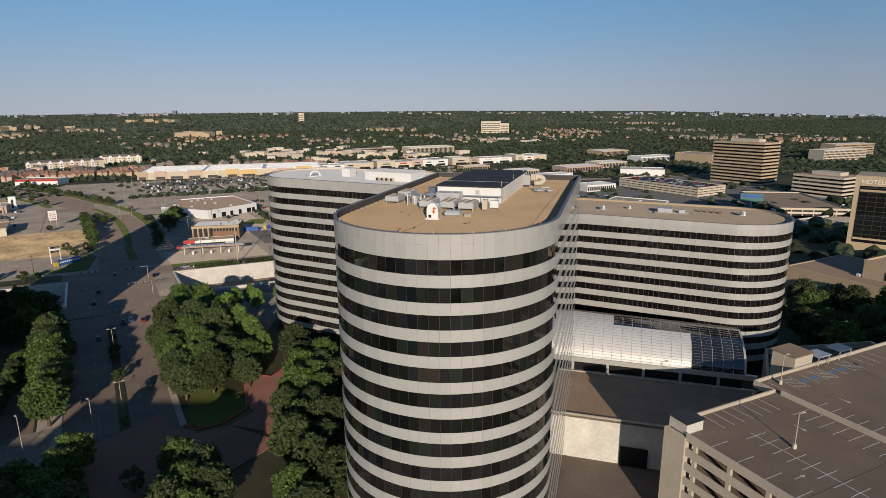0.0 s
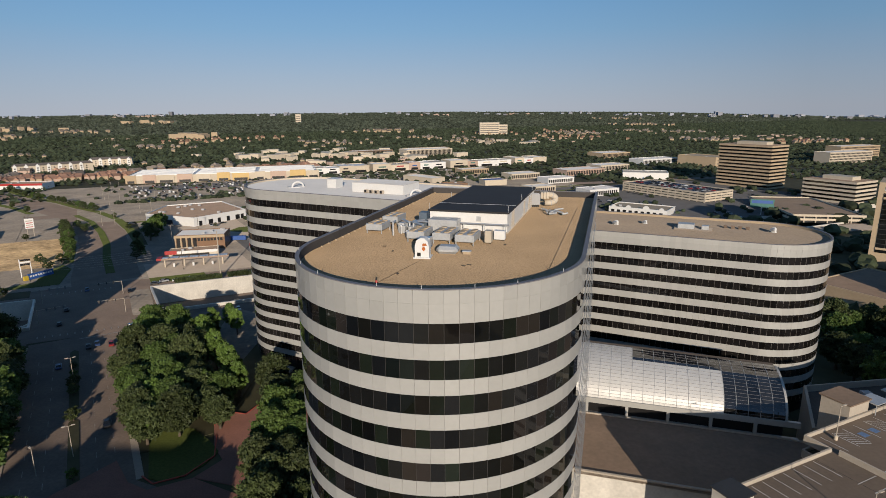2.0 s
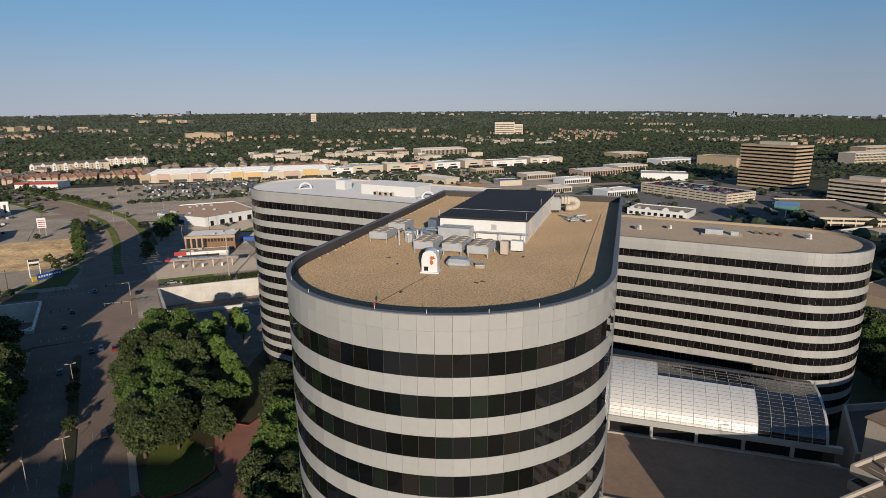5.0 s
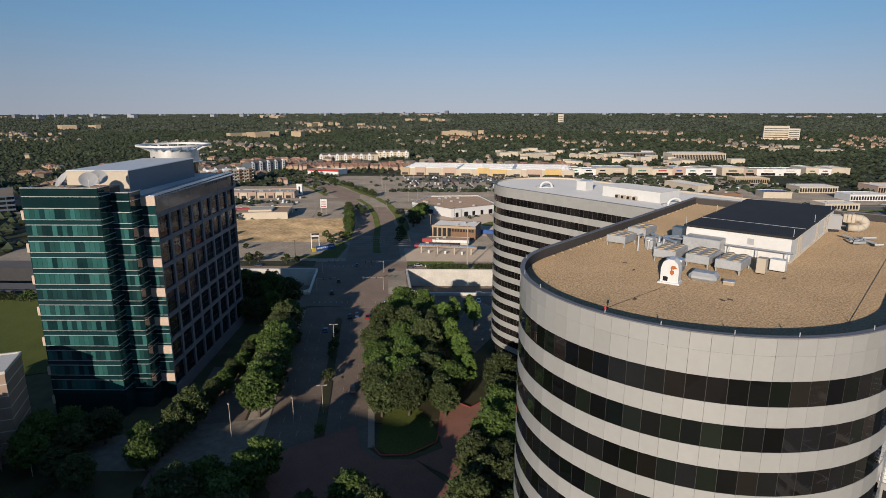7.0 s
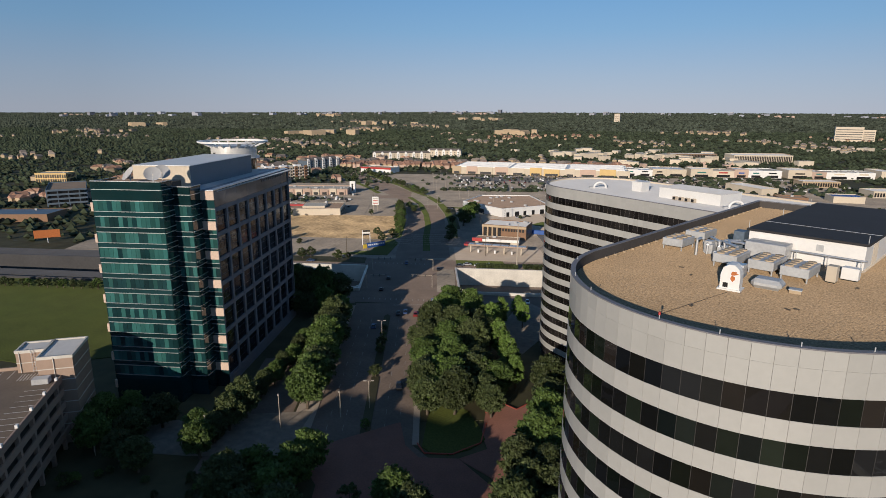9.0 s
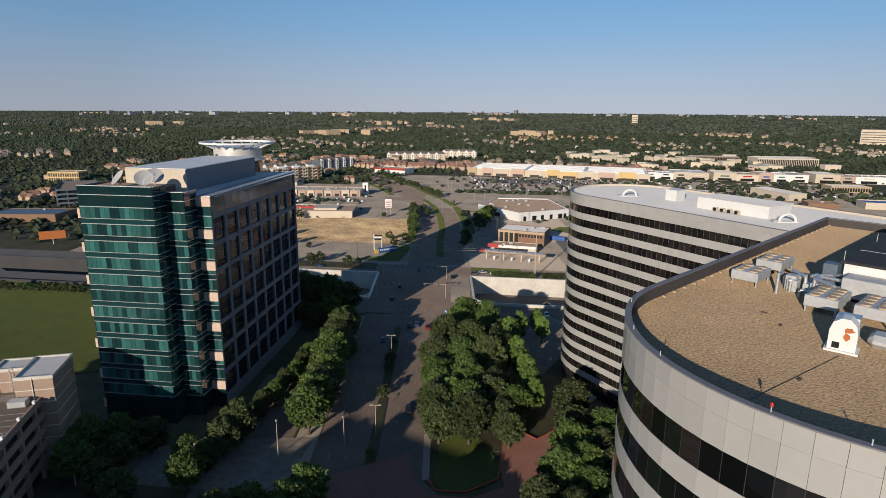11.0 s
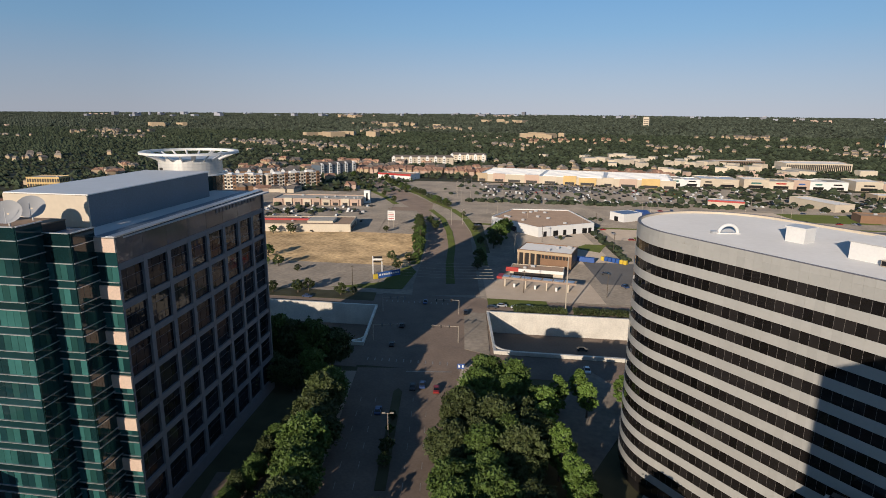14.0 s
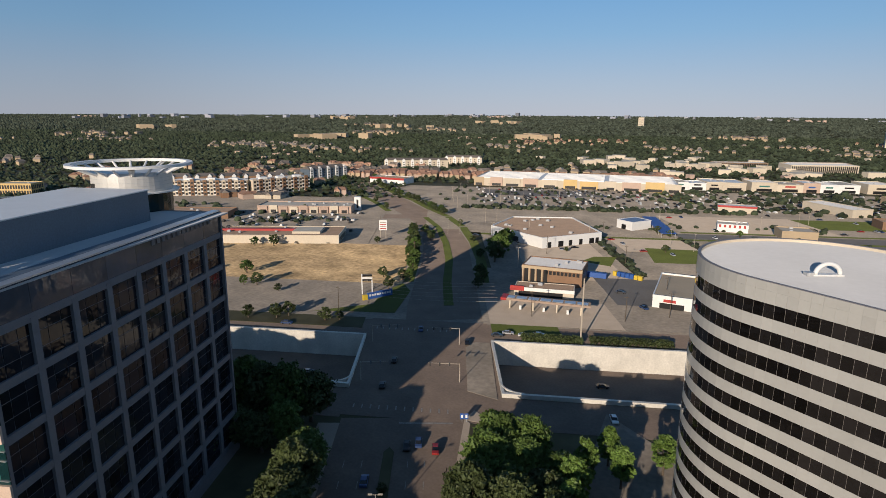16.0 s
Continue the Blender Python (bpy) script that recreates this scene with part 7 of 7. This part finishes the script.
def houses():
    rng = random.Random(77)
    kinds = []
    for k in range(8):
        wall, roof = house_meshes(k)
        wall.materials.append(M[("pinkish", "pinkish", "cream", "tan", "tan", "pinkish", "brick", "tan")[k]])
        roof.materials.append(M[("tile", "tile", "shingle", "tile", "shingle", "shingle", "shingle", "tile")[k]])
        kinds.append((wall, roof))
    labels = ("small house with red tiled roof", "small house with grey shingled roof")

    def put(x, y, turn, kind):
        wall, roof = kinds[kind]
        ob = empty("house", Matrix.Translation(plan(x, y)) @ Matrix.Rotation(turn, 4, "Z"), labels[0 if kind in (0, 1, 3, 7) else 1], "house", "suburban houses")
        for n, me in (("wall", wall), ("roof", roof)):
            o = new(n, me)
            o.parent = ob
    # red-roofed terrace behind the superstore, then rows on the rising ground
    for r in range(4):
        for k in range(34):
            n = -120 + k * 9.6 + rng.uniform(-1.5, 1.5)
            f = 596 + r * 15 + rng.uniform(-2, 2)
            if r > 1 and rng.random() < 0.5:
                continue
            put(*(Vector(trench_xy(n, f)) / U), radians(24 + rng.uniform(-14, 14)), rng.choice((0, 1, 3, 7)) if r < 2 else rng.randrange(8))
    for k in range(70):
        n, f = rng.uniform(-190, -20), rng.uniform(452, 700)
        if n < -60 or f > 590:
            put(*(Vector(trench_xy(n, f)) / U), radians(rng.uniform(0, 180)), rng.randrange(8))
    for k in range(26):
        n, f = rng.uniform(-330, -200), rng.uniform(330, 640)
        put(*(Vector(trench_xy(n, f)) / U), radians(rng.uniform(0, 180)), rng.randrange(8))


def far_roofs():
    """Hundreds of distant roofs and pale blocks among the trees, in two joined meshes."""
    rng = np.random.default_rng(9)
    for name, count, area, size, high, mt, label in (
            ("far_roofs", 430, (-900, 1200, 620, 1150), (7, 13), (4.2, 6.5), "shingle", "distant suburban roofs among trees"),
            ("far_roofs", 120, (-900, 1200, 620, 1300), (7, 12), (4.5, 7), "tile", "distant red suburban roofs among trees"),
            ("far_walls", 60, (-900, 1200, 600, 1400), (6, 13), (4.0, 6.0), "pinkish", "distant pale house walls among trees"),
            ("far_blocks", 46, (-1900, 1900, 1200, 2900), (14, 60), (12, 19), "tan", "distant flat tan buildings near the horizon"),
            ("far_roofs", 170, (-1300, 1900, 1200, 2300), (9, 16), (8, 11), "shingle", "far suburban roofs among trees"),
            ("far_walls", 50, (-1700, 2200, 1300, 2900), (8, 22), (9, 15), "pinkish", "far pale house walls among trees"),
            ("far_blocks", 60, (140, 620, 640, 900), (9, 30), (5, 9), "cream", "pale flat commercial buildings among trees")):
        items = []
        spots = [(rng.uniform(area[0], area[1]), rng.uniform(area[2], area[3])) for k in range(max(6, count // 22))]
        for k in range(count):
            cn, cf = spots[k % len(spots)]
            n, f = cn + rng.normal(0, 36), max(area[2] + 40 * rng.random(), cf + rng.normal(0, 38))
            x, y = trench_xy(n, f)
            w = rng.uniform(*size)
            items.append((Matrix.Translation((x, y, -0.2 + rise(f, n))) @ Matrix.Rotation(rng.uniform(0, 3), 4, "Z"), (w, w * rng.uniform(0.5, 0.9), rng.uniform(*high))))
        if "roofs" in name:
            vs, fs = [], []
            for m, (w, d, h) in items:
                i = len(vs)
                vs += [tuple(m @ Vector(p)) for p in ((-w / 2, -d / 2, h), (w / 2, -d / 2, h), (w / 2, d / 2, h), (-w / 2, d / 2, h), (-w / 3, 0, h + 3), (w / 3, 0, h + 3))]
                fs += [tuple(i + q for q in t) for t in ((0, 1, 5, 4), (1, 2, 5), (2, 3, 4, 5), (3, 0, 4))]
            me = bpy.data.meshes.new(name)
            me.from_pydata(vs, [], fs)
            me.materials.append(M[mt])
            ob = tagged(new(name, me), label, "houses", kind="stuff")
            boxes_mesh("far_walls", [(m, (w * 0.85, d * 0.85, h)) for m, (w, d, h) in items], M["tan"], None, "distant pale house walls among trees")
        else:
            boxes_mesh(name, items, M[mt], None, label)


def skyline():
    rng = random.Random(4)
    # (sideways, away) in metres from the start, width, height
    spots = [(158, 1900, 62, 40), (196, 1912, 40, 33), (-690, 2950, 26, 62)]
    for x, y, w, h in spots:
        ob = empty("far_tower", Matrix.Translation((x, y, 0)), "pale blocky tower above distant trees", "tower")
        part("wall", box(-w / 2, 0, -1, w / 2, w * 0.5, h), M["cream"], ob)
        for k in range(5):
            part("window_band", box(-w / 2 + 2, -0.3, h * 0.2 + k * h * 0.15, w / 2 - 2, 0.02, h * 0.2 + k * h * 0.15 + 2), M["dark"], ob)
    for k in range(150):
        a = radians(-62 + 110 * rng.random()) if k > 22 else radians(17 + 26 * rng.random())
        far = rng.uniform(4100, 4700)
        x, y = far * math.sin(a), far * math.cos(a)
        f = (-0.515 * x + 0.857 * y) / U + 0.13 * (0.857 * x + 0.515 * y) / U
        w, h = rng.uniform(10, 38), float(rise(f, (0.857 * x + 0.515 * y) / U)) + 10 + (rng.uniform(0, 7) if rng.random() < 0.8 else rng.uniform(7, 20))
        ob = empty("far_tower", Matrix.Translation((far * math.sin(a), far * math.cos(a), 0)), "hazy tower on the horizon", "tower", "skyline towers")
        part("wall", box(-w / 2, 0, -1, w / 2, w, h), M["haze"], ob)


CAR_COLORS = [("white", (0.72, 0.72, 0.70)), ("silver", (0.42, 0.42, 0.43)), ("dark grey", (0.06, 0.06, 0.065)), ("black", (0.015, 0.015, 0.016)), ("red", (0.32, 0.025, 0.02)), ("blue", (0.04, 0.07, 0.16)), ("beige", (0.42, 0.36, 0.27))]


def cars():
    protos = []
    tyre = bpy.data.meshes.new("tyre")
    bm = rod((-0.11, 0, 0.33), (0.11, 0, 0.33), 0.33, n=14)
    bm.to_mesh(tyre)
    bm.free()
    tyre.materials.append(M["rubber"])
    glass = glass_mat("car_glass", (0.012, 0.013, 0.014), 0.05, 0.6, 0.2)
    for name, c in CAR_COLORS:
        paint = mat("car_paint_" + name.replace(" ", "_"), c, 0.3, 0.1, 0.03, 2, 0.02, 0.3)
        bm = bmesh.new()
        # side profile swept across, with the flanks drawn in towards the roof
        prof = [(-2.25, 0.30), (-2.28, 0.62), (-2.15, 0.80), (-1.25, 0.92), (1.35, 0.95), (2.15, 0.90), (2.25, 0.60), (2.22, 0.30)]
        rows = []
        for s in (-1, 1):
            rows.append([bm.verts.new((s * 0.88, y, z)) for y, z in prof])
        for k in range(len(prof) - 1):
            bm.faces.new((rows[0][k], rows[0][k + 1], rows[1][k + 1], rows[1][k]))
        bm.faces.new(rows[0][::-1]), bm.faces.new(rows[1])
        bm.faces.new((rows[0][0], rows[1][0], rows[1][-1], rows[0][-1]))
        body = bpy.data.meshes.new("car_body")
        bmesh.ops.bevel(bm, geom=list(bm.edges), offset=0.05, segments=1, affect="EDGES")
        bm.to_mesh(body)
        bm.free()
        body.materials.append(paint)
        bm = bmesh.new()
        lo = [bm.verts.new((x, y, 0.92)) for x, y in ((-0.82, -1.25), (0.82, -1.25), (0.82, 1.75), (-0.82, 1.75))]
        hi = [bm.verts.new((x, y, 1.42)) for x, y in ((-0.64, -0.45), (0.64, -0.45), (0.64, 1.15), (-0.64, 1.15))]
        for k in range(4):
            bm.faces.new((lo[k], lo[(k + 1) % 4], hi[(k + 1) % 4], hi[k]))
        bm.faces.new(hi)
        cab = bpy.data.meshes.new("car_windows")
        bm.to_mesh(cab)
        bm.free()
        cab.materials.append(glass)
        bm = box(-0.63, -0.44, 1.42, 0.63, 1.14, 1.46)
        roof = bpy.data.meshes.new("car_roof")
        bm.to_mesh(roof)
        bm.free()
        roof.materials.append(paint)
        protos.append((name, body, cab, roof))

    def car(x, y, turn, k, z=0.0, where="parked on a lot", wheels=True):
        name, body, cab, roof = protos[k]
        ob = empty("car", Matrix.Translation((x, y, z)) @ Matrix.Rotation(turn, 4, "Z"), "%s saloon car %s" % (name, where), "car", "cars")
        for n, me in (("body", body), ("cabin_glass", cab), ("roof", roof)):
            o = new(n, me)
            o.parent = ob
        for sx in (-0.78, 0.78) if wheels else ():
            for sy in (-1.4, 1.4):
                o = new("wheel", tyre)
                o.parent = ob
                o.location = (sx, sy, 0)
    rng = random.Random(19)
    road_turn = math.atan2(RS.y, RS.x) - math.pi / 2
    for n, s, k in ((2.6, 176, 3), (4.6, 177, 5), (7.6, 175, 4), (5.0, 131, 3), (-3.5, 166, 5), (-2.5, 212, 3), (-4.0, 199, 3), (3.0, 232, 5), (15.0, 223, 3)):
        car(*road_xy(n, s), road_turn + (0 if n > 0 else math.pi), k, -0.1, "driving on the avenue")
    for n, f, k in ((30, 232, 0), (26, 233, 1), (34, 233, 0), (23, 231, 2), (-20, 192, 2), (-60, 233, 0), (-34, 232, 5)):
        car(*trench_xy(n, f), road_turn + math.pi / 2 - 0.1, k, -0.1, "on the frontage road")
    for n, f, k in ((30, 205, 3), (36, 208, 0), (60, 204, 1), (46, 216, 2), (-18, 207, 1), (-24, 214, 1)):
        car(*trench_xy(n, f), road_turn + math.pi / 2 - 0.1, k, DEPTH, "on the sunken highway")
    # upper deck of the four-level garage
    deck = frame_of(130.2, 428, (32.7, -57))
    for r, y in enumerate((4, 14.5, 20, 30.5)):
        for k in range(30):
            if rng.random() < 0.6:
                v = deck @ Vector((6 + k * 2.9, y, 8.4))
                car(v.x, v.y, math.atan2(-57, 32.7), rng.choice((0, 1, 2, 3, 1, 3, 3, 4, 5)), v.z, "parked on the garage deck", False)
    # car park of the superstore, in rows
    for r in range(9):
        for k in range(26):
            if rng.random() < 0.34 * (1.1 - abs(k - 13) / 18):
                n, f = 40 + k * 5.4, 540 - r * 6.2
                car(*trench_xy(n + rng.uniform(-0.4, 0.4), f + rng.uniform(-0.6, 0.6)), road_turn + rng.choice((0, math.pi)), rng.choice((0, 1, 2, 3, 1, 3, 6, 4, 5)), wheels=False)
    for k in range(80):
        n, f = rng.choice(((rng.uniform(24, 160), rng.uniform(290, 370)), (rng.uniform(110, 240), rng.uniform(376, 540)), (rng.uniform(-190, -40), rng.uniform(376, 410)), (rng.uniform(-120, -30), rng.uniform(328, 350))))
        car(*trench_xy(n, f), road_turn + rng.choice((0, math.pi / 2)), rng.choice((0, 1, 2, 3, 1, 3, 6, 4, 5)), wheels=False)
    for k in range(50):
        x, y = rng.uniform(60, 260), rng.uniform(290, 460)
        car(x * U, y * U, radians(30) + rng.choice((0, math.pi / 2)), rng.choice((0, 1, 2, 3, 1, 3)), wheels=False)
    for x, y, k in ((-70, 250, 5), (-80, 262, 2), (-50, 176, 5), (-42, 181, 1), (-60, 180, 0)):
        car(x * U, y * U, rng.uniform(0, 3), k)


def planting():
    rng = random.Random(55)
    # hedge on top of the far highway wall
    for n0, n1, f in ((29, 44, 229.0), (46, 66, 229.5)):
        hedge = link("hedge", hedge_mesh(n0, n1, f, 2.4, rng), M["leaf"])
        tagged(hedge, "dense clipped hedge along the highway wall", "hedge")
    # single trees of the lots
    for x, y, s in ((-200.8, 214.6, 1.5), (-225.2, 250.4, 1.4), (-156.1, 236.3, 1.1), (-214, 206, 1.0), (-190, 204, 0.9), (-240, 230, 1.0), (-232, 246, 1.1), (-175, 205, 0.8), (-186, 206, 1.2)):
        tree("small%d" % rng.randrange(4), x * U, y * U, s, rng.uniform(0, 6), "round dark tree beside a dry lot", group="trees of the lots")
    for n, f, s in ((-9, 268, 1.1), (-5, 279, 1.2), (-3.5, 300, 1.2), (-4, 309, 1.4), (-4.5, 316, 1.3), (-3, 323, 1.6), (-5, 331, 1.5), (-4, 340, 1.6), (-5.5, 347, 1.2), (21.7, 281, 1.6), (20.5, 273, 1.2), (-20, 335, 0.9), (29, 309, 2.3), (32, 318, 2.5), (34, 328, 2.3), (36, 337, 2.4), (30, 322, 2.0)):
        tree("small%d" % rng.randrange(4), *trench_xy(n, f), s, rng.uniform(0, 6), "street tree beside the far avenue", group="trees of the lots")
    for k in range(24):
        n, f = rng.choice(((rng.uniform(10, 330), rng.uniform(376, 520)), (rng.uniform(60, 330), rng.uniform(300, 372)), (rng.uniform(-190, -30), rng.uniform(305, 420)), (rng.uniform(20, 330), rng.uniform(366, 378)), (rng.uniform(30, 330), rng.uniform(330, 338))))
        tree("small%d" % rng.randrange(4), *trench_xy(n, f), rng.uniform(0.6, 1.15), rng.uniform(0, 6), "small round car park tree", group="trees of the lots")
    # verges and trees along the bend
    line = [Vector(p) for p in FAR_AVENUE]
    for k in range(2, 12):
        a, b = line[k], line[k + 1]
        d = (b - a).normalized()
        n = Vector((d.y, -d.x))
        for side, w0, w1 in ((1, 10.5, 14.5), (-1, 11.5, 15.0)):
            if side < 0 and k in (5, 6):
                continue
            slab("verge", [(v * U)[:2] for v in ((a + n * w0, a + n * w1, b + n * w1, b + n * w0) if side > 0 else (a - n * w1, a - n * w0, b - n * w0, b - n * w1))], 0.04, 0.2, M["grass"], "green verge beside the far avenue", "verge")
            for j in range(5 if (side > 0 and k > 5) or (side < 0 and k < 5) else 1):
                p = a.lerp(b, (j + rng.random()) / 5) + n * side * (w0 + w1) / 2
                tree("small%d" % rng.randrange(4), p.x * U, p.y * U, rng.uniform(0.8, 1.5), rng.uniform(0, 6), "street tree beside the far avenue", group="trees of the lots")
    # avenue trees beyond the crossing, along the bend
    for k in range(6):
        t = k / 25
        n, s = -10 - 110 * t * t + rng.uniform(-2, 2), 345 + 110 * t
        tree("small%d" % rng.randrange(4), *road_xy(n + 14, s), rng.uniform(0.8, 1.2), rng.uniform(0, 6), "street tree along the bend", group="trees of the lots")


def hedge_mesh(n0, n1, f, h, rng):
    bm = bmesh.new()
    for k in range(2600):
        n, w, z = rng.uniform(n0, n1), rng.uniform(-1.4, 1.4), rng.random() ** 0.6 * h
        x, y = trench_xy(n, f + w)
        p = Vector((x, y, z))
        d = Vector((rng.gauss(0, 1), rng.gauss(0, 1), rng.gauss(0, 1) + 0.4)).normalized()
        t = d.orthogonal().normalized() * rng.uniform(0.3, 0.55)
        b = d.cross(t)
        quad(bm, [p - t, p + b * 0.6, p + t, p - b * 0.6])
    return bm


def lot_clutter():
    """Parked cars and small trees of the far car parks, too many and too small to tell apart."""
    rng = np.random.default_rng(31)
    for mt, count in (("dark", 420), ("white", 90), ("metal", 130)):
        items = []
        for k in range(count):
            row = rng.integers(0, 24)
            n, f = rng.uniform(34, 330), 452 + (row % 15) * 6.2 + rng.uniform(-0.5, 0.5)
            if rng.random() < 0.3:
                n, f = rng.uniform(-190, -35), 352 + rng.integers(0, 9) * 7.0
            m = Matrix.Translation((*trench_xy(n, f), 0.0)) @ Matrix.Rotation(math.atan2(RS.y, RS.x), 4, "Z")
            items += [(m, (4.4, 1.8, 0.85)), (m @ Matrix.Translation((-0.2, 0, 0.85)), (2.3, 1.5, 0.55))]
        boxes_mesh("parked_cars", items, M[mt], None, "rows of distant parked cars in a shopping car park")
    clump_field("lot_trees", 230, (6, 340, 438, 545), (1.3, 2.5), 41, M["leaf_far"], "small dark trees dotted over the car parks", None, 80)
    clump_field("lot_trees", 130, (20, 190, 438, 447), (1.5, 3.0), 46, M["leaf_far"], "row of dark trees and shrubs along the cross street", None, 80)
    clump_field("lot_trees", 40, (40, 200, 385, 404), (1.2, 2.2), 47, M["leaf_far"], "low shrubs along the cross street", None, 80)
    clump_field("lot_trees", 60, (78, 82, 296, 360), (0.9, 1.8), 48, M["leaf_far"], "line of shrubs along the edge of a lot", None, 80)
    clump_field("lot_trees", 34, (118, 122, 300, 364), (0.9, 1.8), 49, M["leaf_far"], "line of shrubs along the edge of a lot", None, 80)
    clump_field("lot_trees", 190, (150, 340, 440, 545), (2.2, 3.8), 45, M["leaf_far"], "trees standing in rows over the car parks", None, 80)
    clump_field("lot_trees", 130, (-200, -40, 336, 430), (1.5, 3.0), 42, M["leaf_far"], "small dark trees dotted over the car parks", None, 80)
    clump_field("lot_trees", 150, (150, 420, 236, 372), (1.6, 3.4), 43, M["leaf_far"], "small dark trees dotted over the commercial lots", None, 80)


def block_behind():
    """An unseen plain block, added beyond the start of the flight to shade the near end of the avenue."""
    ob = empty("office_block", Matrix.Translation(plan(-46, -6)), "unseen plain concrete block added for its shadow", "office building")
    part("wall", box(-14 * U, -8 * U, -0.2, 14 * U, 8 * U, 26 * U), M["concrete"], ob)
    part("wall", box(-37 * U, -8 * U, -0.2, -14.1 * U, 8 * U, 22.5 * U), M["concrete"], ob)
    part("roof", box(-14 * U + 0.3, -8 * U + 0.3, 26 * U, 14 * U - 0.3, 8 * U - 0.3, 26 * U + 0.2), M["brown"], ob)


ground()
roads()
lots()
GARAGE, GARAGE_TOP = garage_right()
garage_left()
atrium()
podium()
service_block()
near_trees()
mid_buildings()
right_side()
houses()
rooftops()
signs_and_poles()
planting()
cars()
far_roofs()
lot_clutter()
block_behind()
skyline()
far_woods()
teal_tower()
build_wings()
